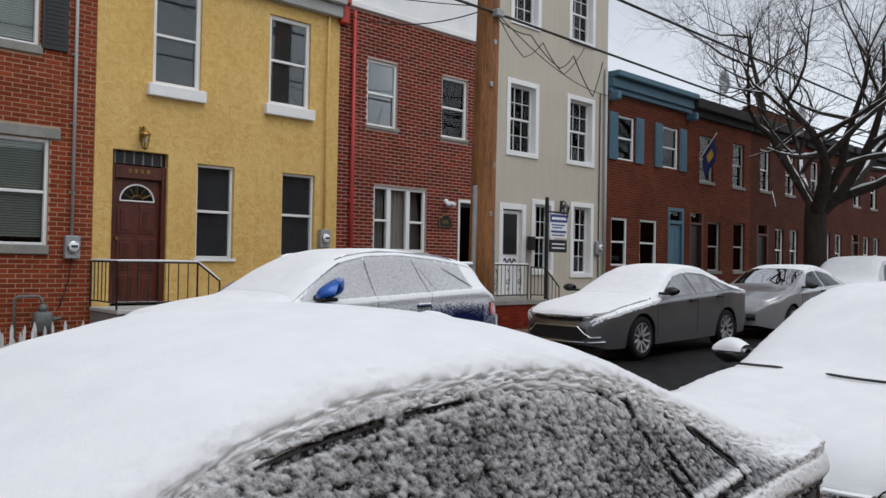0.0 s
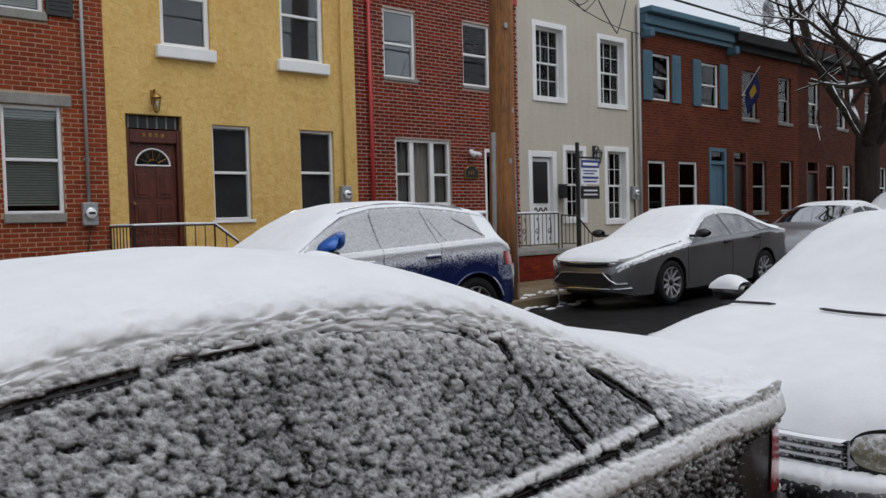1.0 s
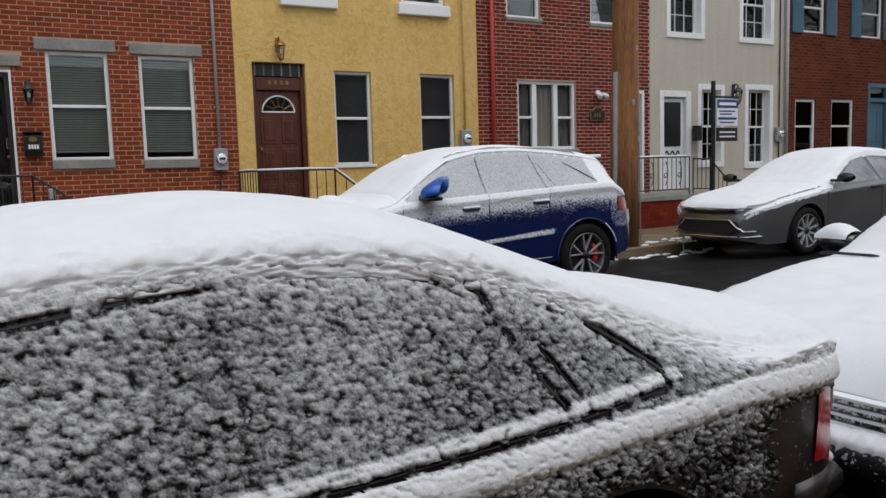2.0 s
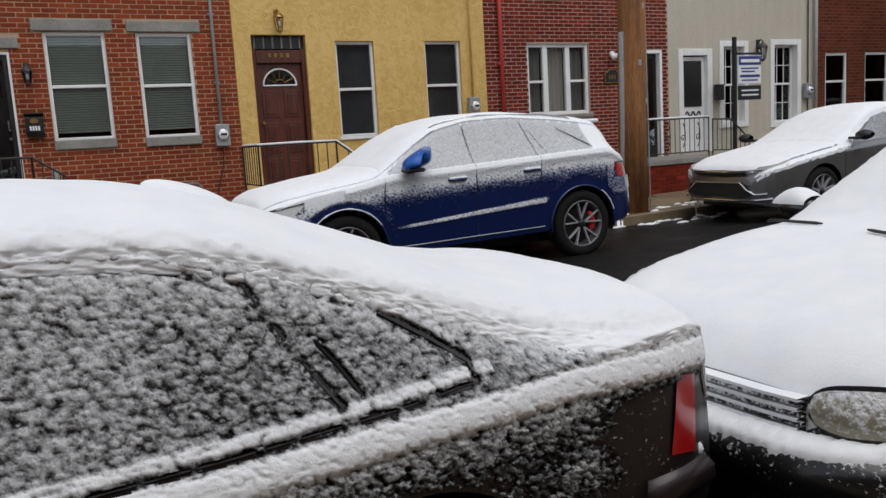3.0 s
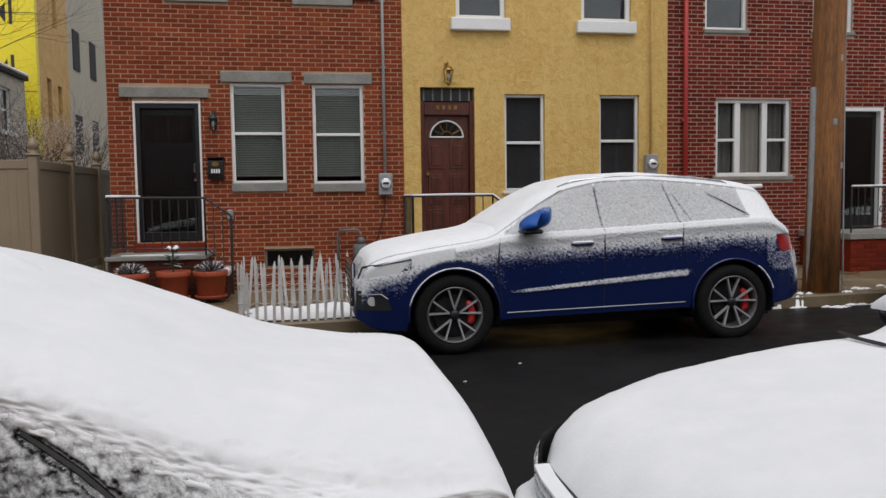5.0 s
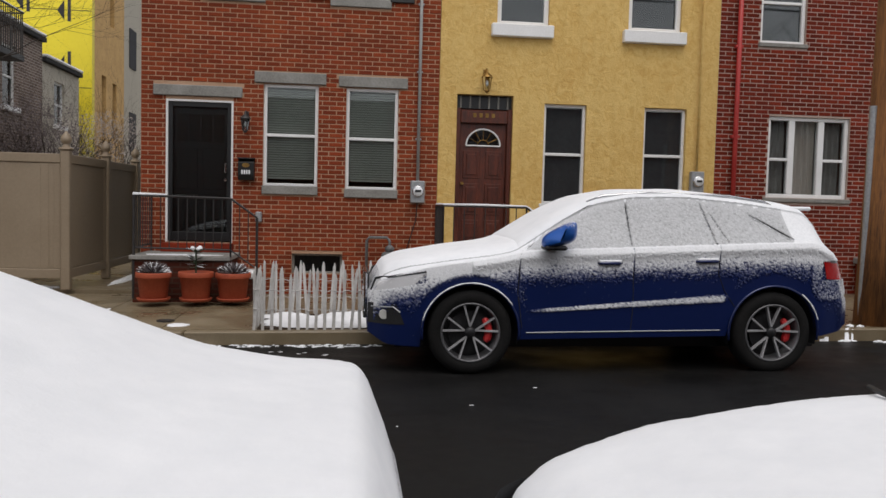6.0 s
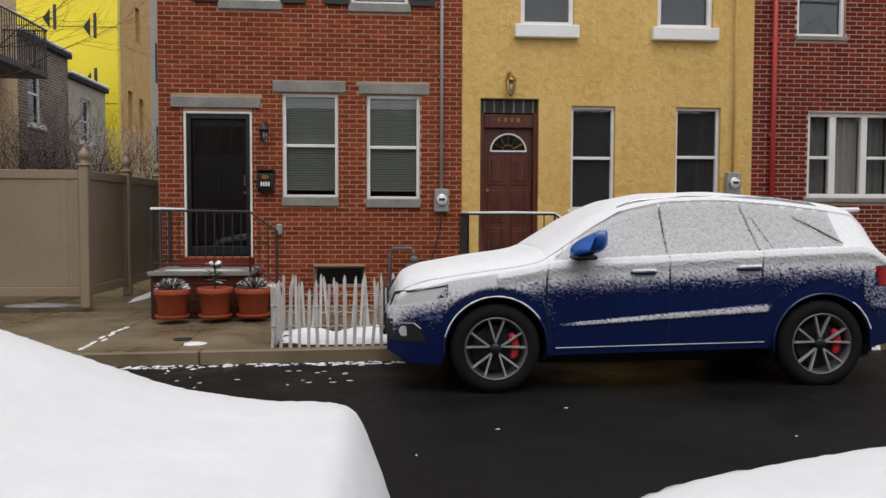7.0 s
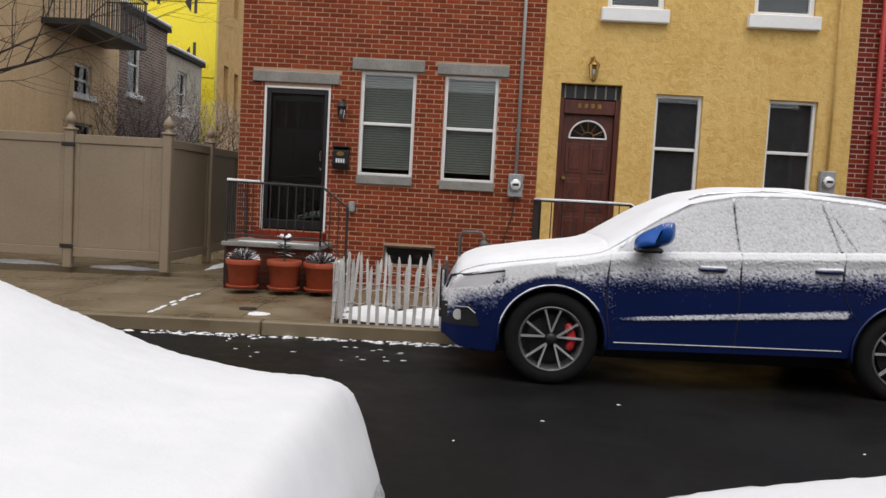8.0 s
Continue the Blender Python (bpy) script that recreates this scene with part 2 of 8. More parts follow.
IRON = worn("black_wrought_iron", (0.012, 0.012, 0.013), (0.035, 0.03, 0.028), 0.5, 4, 60, 0.2, 0.002)
BLUE_TRIM = worn("blue_trim_paint", (0.05, 0.115, 0.165), (0.08, 0.165, 0.225), 0.5, 2, 30, 0.1, 0.002)
RED_PIPE = worn("red_painted_pipe", (0.33, 0.02, 0.02), (0.48, 0.045, 0.035), 0.5, 3, 30, 0.1, 0.002)
PIPE_GREY = worn("weathered_pipe_paint", (0.07, 0.072, 0.072), (0.17, 0.172, 0.17), 0.6, 5, 40, 0.15, 0.002)
GALV = worn("grey_galvanised_steel", (0.25, 0.26, 0.27), (0.42, 0.43, 0.44), 0.5, 4, 40, 0.1, 0.002, metal=0.5)
VINYL = worn("tan_vinyl", (0.256, 0.196, 0.132), (0.308, 0.24, 0.164), 0.5, 1.5, 25, 0.05, 0.002)
POLE_WOOD = worn("weathered_pole_wood", (0.060, 0.024, 0.010), (0.36, 0.150, 0.042), 0.8, 2.4, 18, 0.5, 0.01, stretch=(5, 5, 0.35))
TERRACOTTA = worn("terracotta", (0.304, 0.0496, 0.0176), (0.4, 0.084, 0.0336), 0.7, 4, 40, 0.15, 0.003)
PICKET = worn("weathered_white_picket", (0.3825, 0.3655, 0.34), (0.612, 0.6035, 0.5865), 0.8, 5, 40, 0.3, 0.003, stretch=(3.4, 3.4, 0.51))
BARK = worn("dark_wet_bark", (0.021, 0.0168, 0.014), (0.0595, 0.0476, 0.0385), 0.85, 4, 35, 0.8, 0.012, stretch=(2.1, 2.1, 0.42))
TWIG = worn("thin_twig_bark", (0.036, 0.027, 0.0228), (0.078, 0.06, 0.051), 0.85, 4, 35, 0.3, 0.004)
FOLIAGE = worn("dark_winter_foliage", (0.025, 0.04, 0.02), (0.07, 0.09, 0.045), 0.7, 6, 50, 0.3, 0.004)
DRY_PLANT = worn("grey_purple_dry_plant", (0.08, 0.06, 0.06), (0.18, 0.15, 0.15), 0.8, 6, 50, 0.3, 0.004)
SOIL = worn("dark_soil", (0.03, 0.022, 0.016), (0.07, 0.05, 0.035), 0.95, 6, 50, 0.5, 0.01)
YELLOW_BOARD = worn("yellow_sheathing", (0.7728, 0.6256, 0.023), (0.8464, 0.7084, 0.0368), 0.5, 0.8, 10, 0.05, 0.003)
OSB = worn("strand_board", (0.50, 0.29, 0.10), (0.68, 0.44, 0.18), 0.8, 3, 14, 0.2, 0.004)
GLASS = glass_mat("window_glass")
ROOM = worn("dim_plaster", (0.18, 0.17, 0.16), (0.26, 0.25, 0.23), 0.9, 1, 20, 0.1, 0.003)
BLIND = worn("grey_green_blind", (0.44, 0.455, 0.40), (0.56, 0.57, 0.51), 0.6, 2, 20, 0.05, 0.002)
CURTAIN = worn("pale_curtain", (0.40, 0.34, 0.30), (0.55, 0.50, 0.46), 0.9, 2, 20, 0.1, 0.004)
GREY_CURTAIN = worn("grey_net_curtain", (0.156, 0.1495, 0.143), (0.26, 0.247, 0.234), 0.9, 2, 20, 0.1, 0.004)
DARK_MATTE = worn("dark_matte_grey", (0.045, 0.045, 0.05), (0.075, 0.075, 0.08), 0.9, 2, 20, 0.1, 0.004)
BRASS = worn("aged_brass", (0.20, 0.11, 0.03), (0.36, 0.22, 0.07), 0.4, 5, 50, 0.1, 0.002, metal=0.9)
ROOFING = worn("dark_roofing", (0.024, 0.024, 0.0252), (0.048, 0.048, 0.048), 0.9, 2, 40, 0.3, 0.004)
CORNICE_GREY = worn("grey_cornice_paint", (0.30, 0.30, 0.29), (0.42, 0.42, 0.40), 0.6, 2, 30, 0.1, 0.002)
CABLE = worn("black_cable_rubber", (0.010, 0.010, 0.010), (0.02, 0.02, 0.02), 0.6, 4, 40, 0.05, 0.001)
CAR_BLUE = paint_mat("deep_blue_metallic", (0.005, 0.016, 0.095), 0.3, 1.0, 0.4)
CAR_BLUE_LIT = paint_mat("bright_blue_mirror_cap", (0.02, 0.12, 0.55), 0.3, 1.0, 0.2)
CAR_SILVER = paint_mat("grey_silver_metallic", (0.20, 0.20, 0.20), 0.3, 1.0, 0.65)
CAR_LIGHT = paint_mat("light_silver_metallic", (0.46, 0.46, 0.47), 0.3, 1.0, 0.5)
CAR_MAROON = paint_mat("dark_maroon_metallic", (0.012, 0.005, 0.006), 0.45, 0.3, 0.1)
CAR_BLACK = paint_mat("black_car_paint", (0.012, 0.012, 0.014), 0.3, 1.0, 0.2)
TRIM = worn("black_rubber_trim", (0.010, 0.010, 0.011), (0.022, 0.022, 0.023), 0.55, 4, 50, 0.1, 0.002)
TYRE = worn("black_tyre_rubber", (0.005, 0.005, 0.005), (0.013, 0.0125, 0.012), 0.85, 5, 60, 0.2, 0.003)
RIM_LIP = worn("grey_alloy_lip", (0.10, 0.10, 0.105), (0.20, 0.20, 0.205), 0.4, 5, 60, 0.05, 0.001, metal=0.5)
RIM = worn("machined_alloy", (0.36, 0.36, 0.37), (0.52, 0.52, 0.53), 0.38, 5, 60, 0.05, 0.001, metal=0.35)
RIM_DARK = worn("dark_alloy", (0.02, 0.02, 0.022), (0.05, 0.05, 0.052), 0.4, 5, 60, 0.05, 0.001, metal=0.6)
CALIPER = worn("red_caliper_paint", (0.42, 0.012, 0.015), (0.58, 0.03, 0.03), 0.4, 5, 60, 0.05, 0.001)
CAR_GLASS = glass_mat("tinted_car_glass", (0.16, 0.18, 0.18))
CHROME = worn("chrome", (0.55, 0.56, 0.57), (0.75, 0.76, 0.77), 0.15, 5, 50, 0.03, 0.001, metal=1.0)
LENS_RED = paint_mat("red_lamp_lens", (0.42, 0.008, 0.010), 0.2, 1.0, 0.0)
LENS_CLEAR = worn("cloudy_lamp_lens", (0.42, 0.42, 0.40), (0.60, 0.60, 0.57), 0.2, 5, 30, 0.1, 0.003)
SIGN_WHITE = worn("white_sign_face", (0.72, 0.73, 0.75), (0.82, 0.83, 0.84), 0.4, 2, 30, 0.03, 0.001)
SIGN_BLUE = worn("navy_sign_ink", (0.02, 0.03, 0.16), (0.035, 0.05, 0.22), 0.4, 2, 30, 0.03, 0.001)
FLAG_BLUE = worn("blue_flag_cloth", (0.012, 0.02, 0.09), (0.03, 0.04, 0.15), 0.8, 4, 40, 0.1, 0.003)
FLAG_GOLD = worn("gold_flag_cloth", (0.45, 0.26, 0.02), (0.6, 0.36, 0.04), 0.8, 4, 40, 0.1, 0.003)
DUST_BLUE = dusted("snow_dusted_blue_paint", (0.005, 0.016, 0.095), 0.76, 1.10, 1.08, 66, cover="snow_cover")
SUV_FROST = dusted("snow_filmed_window", (0.05, 0.052, 0.05), -1.0, 0.0, 0.55, 80, 0.3, 0.0, weights=(2.3, 0.7, 0.2))
SAL_FROST = dusted("snow_filmed_saloon_window", (0.10, 0.105, 0.11), -1.0, 0.0, 0.52, 120, 0.4, 0.0, weights=(1.2, 0.6, 0.9), soft=(-0.6, 0.6))
DUST_MIRROR = dusted("snow_dusted_mirror_cap", (0.012, 0.10, 0.42), 1.15, 1.34, 0.62, 70, 0.3, 0.2, least=-0.2)
DUST_MAROON = dusted("snow_dusted_maroon_paint", (0.010, 0.004, 0.005), 0.42, 0.95, 0.60, 62, rough=0.45, metal=0.1, cover="snow_cover", weights=(2.3, 0.7, 0.2), soft=(-0.2, 0.3))
DUST_BLACK = dusted("snow_dusted_black_paint", (0.010, 0.010, 0.011), 0.30, 0.75, 0.85, 70, least=0.1)
FROST = dusted("snow_crusted_window", (0.012, 0.013, 0.014), -1.0, 0.0, 0.22, 58, 0.2, 0.0, weights=(2.4, 0.7, 0.1), soft=(-0.42, 0.42))
DUST_LENS = dusted("snow_dusted_lamp_lens", (0.30, 0.28, 0.20), 0.42, 0.70, 1.0, 60, 0.15, 0.0)
DUST_LENS_B = dusted("snow_dusted_clear_lens", (0.66, 0.66, 0.67), 0.60, 0.92, 0.55, 60, 0.15, 0.0)


# ---- mesh helpers ----
class Shape:
    """Collects vertices and faces of one mesh."""

    def __init__(self):
        self.v, self.f = [], []

    def add(self, verts, faces):
        k = len(self.v)
        self.v += [tuple(map(float, p)) for p in verts]
        self.f += [tuple(i + k for i in f) for f in faces]
        return self

    def box(self, x0, x1, y0, y1, z0, z1, bev=0.0):
        c, h = ((x0 + x1) / 2, (y0 + y1) / 2, (z0 + z1) / 2), (abs(x1 - x0) / 2, abs(y1 - y0) / 2, abs(z1 - z0) / 2)
        if bev <= 0:
            vs = [(c[0] + sx * h[0], c[1] + sy * h[1], c[2] + sz * h[2]) for sx in (-1, 1) for sy in (-1, 1) for sz in (-1, 1)]
            return self.add(vs, [(0, 1, 3, 2), (4, 6, 7, 5), (0, 4, 5, 1), (2, 3, 7, 6), (0, 2, 6, 4), (1, 5, 7, 3)])
        b = min(bev, min(h) * 0.8)
        vs, ix = [], {}
        for sx in (-1, 1):
            for sy in (-1, 1):
                for sz in (-1, 1):
                    s = (sx, sy, sz)
                    for a in range(3):
                        ix[s, a] = len(vs)
                        vs.append([c[k] + s[k] * (h[k] if k == a else h[k] - b) for k in range(3)])
        fs = []
        for a in range(3):
            o, p = [k for k in range(3) if k != a]
            for sa in (-1, 1):
                q = []
                for so, sp in ((-1, -1), (1, -1), (1, 1), (-1, 1)):
                    s = [0, 0, 0]
                    s[a], s[o], s[p] = sa, so, sp
                    q.append(ix[tuple(s), a])
                flip = (sa < 0) ^ (a == 1)
                fs.append(tuple(q[::-1] if flip else q))
            for so in (-1, 1):
                for sp in (-1, 1):
                    s0, s1 = [0, 0, 0], [0, 0, 0]
                    s0[a], s1[a] = -1, 1
                    s0[o] = s1[o] = so
                    s0[p] = s1[p] = sp
                    s0, s1 = tuple(s0), tuple(s1)
                    q = (ix[s0, o], ix[s1, o], ix[s1, p], ix[s0, p])
                    flip = (so * sp > 0) ^ (a == 1)
                    fs.append(q[::-1] if flip else q)
        for sx in (-1, 1):
            for sy in (-1, 1):
                for sz in (-1, 1):
                    s = (sx, sy, sz)
                    q = (ix[s, 0], ix[s, 1], ix[s, 2])
                    fs.append(q if sx * sy * sz > 0 else q[::-1])
        return self.add(vs, fs)

    def tube(self, pts, radii, n=8, cap=True):
        pts = [Vector(p) for p in pts]
        if isinstance(radii, (int, float)):
            radii = [radii] * len(pts)
        rings, ref = [], None
        for k, p in enumerate(pts):
            d = (pts[min(k + 1, len(pts) - 1)] - pts[max(k - 1, 0)]).normalized()
            if ref is None:
                ref = d.orthogonal().normalized()
            ref = (ref - d * ref.dot(d))
            ref = ref.normalized() if ref.length > 1e-6 else d.orthogonal().normalized()
            o = d.cross(ref)
            rings.append([p + (ref * math.cos(6.28319 * j / n) + o * math.sin(6.28319 * j / n)) * radii[k] for j in range(n)])
        vs = [q for r in rings for q in r]
        fs = [(k * n + j, k * n + (j + 1) % n, (k + 1) * n + (j + 1) % n, (k + 1) * n + j) for k in range(len(pts) - 1) for j in range(n)]
        if cap:
            fs += [tuple(range(n))[::-1], tuple((len(pts) - 1) * n + j for j in range(n))]
        return self.add(vs, fs)

    def lathe(self, c, prof, n=24, axis="z"):
        """Turns (radius, height) pairs round an upright or y-directed axis at c."""
        vs = []
        for r, h in prof:
            for j in range(n):
                a = 6.28319 * j / n
                if axis == "z":
                    vs.append((c[0] + r * math.cos(a), c[1] + r * math.sin(a), c[2] + h))
                else:
                    vs.append((c[0] + r * math.cos(a), c[1] + h, c[2] + r * math.sin(a)))
        m = len(prof)
        fs = []
        for k in range(m - 1):
            for j in range(n):
                q = (k * n + j, k * n + (j + 1) % n, (k + 1) * n + (j + 1) % n, (k + 1) * n + j)
                fs.append(q if axis == "z" else q[::-1])
        return self.add(vs, fs)

    def sheet(self, P, flip=False):
        """A grid of points, an array of rows x columns x 3."""
        P = np.asarray(P, float)
        a, b = P.shape[:2]
        fs = []
        for i in range(a - 1):
            for j in range(b - 1):
                q = (i * b + j, i * b + j + 1, (i + 1) * b + j + 1, (i + 1) * b + j)
                fs.append(q[::-1] if flip else q)
        return self.add(P.reshape(-1, 3), fs)

    def slab(self, outline, axis, a0, a1):
        """A flat outline given in the two other axes, made solid along one axis."""
        n = len(outline)
        vs = []
        for a in (a0, a1):
            for p, q in outline:
                vs.append({"x": (a, p, q), "y": (p, a, q), "z": (p, q, a)}[axis])
        fs = [tuple(range(n)), tuple(range(2 * n - 1, n - 1, -1))] + [(k, k + n, (k + 1) % n + n, (k + 1) % n) for k in range(n)]
        return self.add(vs, fs)


def thing(name, at, label, category, group="", kind=""):
    ob = new(name)
    ob.empty_display_size = 0.1
    ob.location = at
    return tagged(ob, label, category, group, kind)


def part(name, shape, material, parent=None, label="", smooth=False, fix=True):
    me = bpy.data.meshes.new(name)
    me.from_pydata(shape.v, [], shape.f)
    if fix and len(shape.f) < 60000:
        bm = bmesh.new()
        bm.from_mesh(me)
        bmesh.ops.recalc_face_normals(bm, faces=bm.faces)
        bm.to_mesh(me)
        bm.free()
    if smooth:
        me.polygons.foreach_set("use_smooth", [True] * len(me.polygons))
    me.materials.append(material)
    ob = new(name, me)
    if parent:
        ob.parent = parent
        if parent.type == "EMPTY":
            ob.matrix_parent_inverse = Matrix.Translation(-Vector(parent.location))
    if label:
        ob["label"] = label
    return ob


def solid(name, shape, material, label, category, group="", kind="", smooth=False):
    return tagged(part(name, shape, material, smooth=smooth), label, category, group, kind)


def lattice(ix, iy, seed):
    h = (ix.astype(np.int64) * 374761393 + iy.astype(np.int64) * 668265263 + seed * 974634777) & 0x7FFFFFFF
    h = ((h ^ (h >> 13)) * 1274126177) & 0x7FFFFFFF
    return ((h ^ (h >> 16)) & 0xFFFF) / 65535.0


def vnoise(x, y, seed=0):
    """Smooth value noise on arrays, 0 to 1."""
    x, y = np.asarray(x, float), np.asarray(y, float)
    ix, iy = np.floor(x).astype(int), np.floor(y).astype(int)
    fx, fy = x - ix, y - iy
    fx, fy = fx * fx * (3 - 2 * fx), fy * fy * (3 - 2 * fy)
    a, b = lattice(ix, iy, seed), lattice(ix + 1, iy, seed)
    c, d = lattice(ix, iy + 1, seed), lattice(ix + 1, iy + 1, seed)
    return (a * (1 - fx) + b * fx) * (1 - fy) + (c * (1 - fx) + d * fx) * fy


def fbm(x, y, seed=0, octaves=4):
    s, a, t = 0.0, 1.0, 0.0
    for k in range(octaves):
        s = s + a * vnoise(np.asarray(x) * 2**k, np.asarray(y) * 2**k, seed + 17 * k)
        t += a
        a *= 0.5
    return s / t


def street(x):
    """Height of the carriageway along the gently rising street."""
    return 0.012 * (np.clip(x, -12.0, 14.0) - 2.0)

# ---- ground: carriageway, kerbs and pavements ----
KERB, NEAR_KERB = -3.40, -11.35


def cross_z(x, y):
    g = street(x)
    dip = -0.06 * np.clip((y + 6.4) / 3.0, 0, 1)
    return g + dip


xs = np.concatenate([[-600, -120, -60, -30], np.arange(-14, 16, 1.0), [20, 26, 34, 60, 120, 600]])
ys = np.concatenate([[-400, -100, -40, -20], np.arange(-12, -3, 0.5), [0, 10, 60, 200, 600]])
GX, GY = np.meshgrid(xs, ys, indexing="ij")
GZ = np.where(GY > KERB + 0.1, street(GX) - 0.12, cross_z(GX, GY))
GZ = np.where(GY < NEAR_KERB - 0.1, street(GX) - 0.1, GZ)
solid("ground", Shape().sheet(np.stack([GX, GY, GZ], -1)), ASPHALT, "dark wet asphalt street with scattered melting snow", "road", kind="structure")


def pave_z(x, y):
    return street(x) + 0.085 + 0.02 * np.clip((y - KERB) / 3.4, 0, 1)


def strip(name, x0, x1, step, y0, y1, lift, depth, material, label, category):
    s = Shape()
    xx = np.arange(x0, x1 + 0.001, step)
    yy = np.linspace(y0, y1, 5)
    A, B = np.meshgrid(xx, yy, indexing="ij")
    Z = (pave_z(A, B) if y0 > -8 else street(A) + 0.12) + lift
    s.sheet(np.stack([A, B, Z], -1))
    e = lambda y, k: np.stack([np.stack([xx, xx * 0 + y, Z[:, k]], -1), np.stack([xx, xx * 0 + y, Z[:, k] - depth], -1)], 1)
    s.sheet(e(y0, 0), True)
    s.sheet(e(y1, -1))
    return solid(name, s, material, label, category, kind="structure")


pavement = strip("pavement", -60, 64, 2.0, KERB + 0.15, 0.05, -0.016, 0.3, CONCRETE, "wet brown concrete pavement beside the row houses", "pavement")
strip("pavement_near", -60, 64, 2.0, -22, NEAR_KERB - 0.15, 0.0, 0.3, CONCRETE, "wet concrete pavement on the camera side", "pavement")
# side lane floor behind the fence
solid("yard_ground", Shape().box(-60, -4.36, 0.06, 60, -0.2, 0.07), CONCRETE, "wet concrete yard behind the vinyl fence", "ground", kind="structure")

# pavement slabs with open joints
slab_edges = [-9.2, -7.4, -5.75, -4.25, -3.28, -2.30, -0.7, 0.9, 2.5, 4.1, 5.7, 7.3, 8.9, 10.5, 12.1, 13.7]
for a, b in zip(slab_edges, slab_edges[1:]):
    for c, d in ((KERB + 0.158, -1.95), (-1.94, -0.03)):
        if -2.31 < a < -1 and c < -2.5:
            c = -2.15
        x0, x1 = a + 0.006, b - 0.006
        zs_ = [float(pave_z(x, y)) for x, y in ((x0, c), (x1, c), (x1, d), (x0, d))]
        vs = [(x0, c, zs_[0]), (x1, c, zs_[1]), (x1, d, zs_[2]), (x0, d, zs_[3])]
        low = [(p[0], p[1], p[2] - 0.04) for p in vs]
        part("slab", Shape().add(vs + low, [(0, 1, 2, 3), (0, 4, 5, 1), (1, 5, 6, 2), (2, 6, 7, 3), (3, 7, 4, 0)]), CONCRETE, pavement)

for name, y0, sgn, zf in (("kerb", KERB, 1, 0.0), ("kerb_near", NEAR_KERB, -1, 0.035)):
    kerb = thing(name, (0, y0, 0), "worn grey concrete kerb beside the street", "kerb", kind="structure")
    edges = list(np.arange(-24, 42, 3.0))
    for a in edges:
        b = a + 2.99
        s = Shape().box(a, b, y0, y0 + sgn * 0.148, -0.3, 0.085 + zf, 0.015)
        s.v = [(x, y, z + float(street(x))) for x, y, z in s.v]
        part("kerb_stone", s, CONCRETE, kerb)

# ---- walls with real openings ----
def wall_shape(x0, x1, z0, z1, y0, y1, holes):
    """A wall from y0 (street face) to y1 with rectangular holes (x0, x1, z0, z1) through it."""
    s = Shape()
    cx = sorted({x0, x1, *[h[0] for h in holes], *[h[1] for h in holes]})
    cz = sorted({z0, z1, *[h[2] for h in holes], *[h[3] for h in holes]})
    for a, b in zip(cx, cx[1:]):
        for c, d in zip(cz, cz[1:]):
            mx, mz = (a + b) / 2, (c + d) / 2
            if any(h[0] < mx < h[1] and h[2] < mz < h[3] for h in holes):
                continue
            s.add([(a, y0, c), (b, y0, c), (b, y0, d), (a, y0, d)], [(0, 1, 2, 3)])
            s.add([(a, y1, c), (b, y1, c), (b, y1, d), (a, y1, d)], [(3, 2, 1, 0)])
    for h in holes:
        a, b, c, d = h
        s.add([(a, y0, c), (b, y0, c), (b, y1, c), (a, y1, c)], [(0, 3, 2, 1)])
        s.add([(a, y0, d), (b, y0, d), (b, y1, d), (a, y1, d)], [(0, 1, 2, 3)])
        s.add([(a, y0, c), (a, y0, d), (a, y1, d), (a, y1, c)], [(0, 3, 2, 1)])
        s.add([(b, y0, c), (b, y0, d), (b, y1, d), (b, y1, c)], [(0, 1, 2, 3)])
    s.add([(x0, y0, z0), (x0, y0, z1), (x0, y1, z1), (x0, y1, z0)], [(0, 1, 2, 3)])
    s.add([(x1, y0, z0), (x1, y0, z1), (x1, y1, z1), (x1, y1, z0)], [(3, 2, 1, 0)])
    s.add([(x0, y0, z1), (x1, y0, z1), (x1, y1, z1), (x0, y1, z1)], [(0, 1, 2, 3)])
    return s


def house(name, x0, x1, top, holes, material, label, floors=(3.55,), face=0.0):
    """A row house: front wall with openings, party walls, back, floors and flat roof."""
    ob = thing(name, ((x0 + x1) / 2, 4, 0), label, "row house")
    part("front_wall", wall_shape(x0, x1, -0.3, top, face, 0.30, holes), material, ob, fix=False)
    inner = Shape()
    inner.box(x0 + 0.004, x0 + 0.2, 0.304, 8, -0.3, top - 0.3)
    inner.box(x1 - 0.2, x1 - 0.004, 0.304, 8, -0.3, top - 0.3)
    inner.box(x0 + 0.004, x1 - 0.004, 8, 8.2, -0.3, top - 0.3)
    part("inner_wall", inner, ROOM, ob)
    for z in (0.0, *floors):
        part("floor_slab", Shape().box(x0 + 0.21, x1 - 0.21, 0.304, 7.99, z - 0.1, z + 0.1), ROOM, ob)
    part("roof", Shape().box(x0 + 0.01, x1 - 0.01, 0.31, 8.2, top - 0.29, top - 0.1), ROOFING, ob)
    return ob


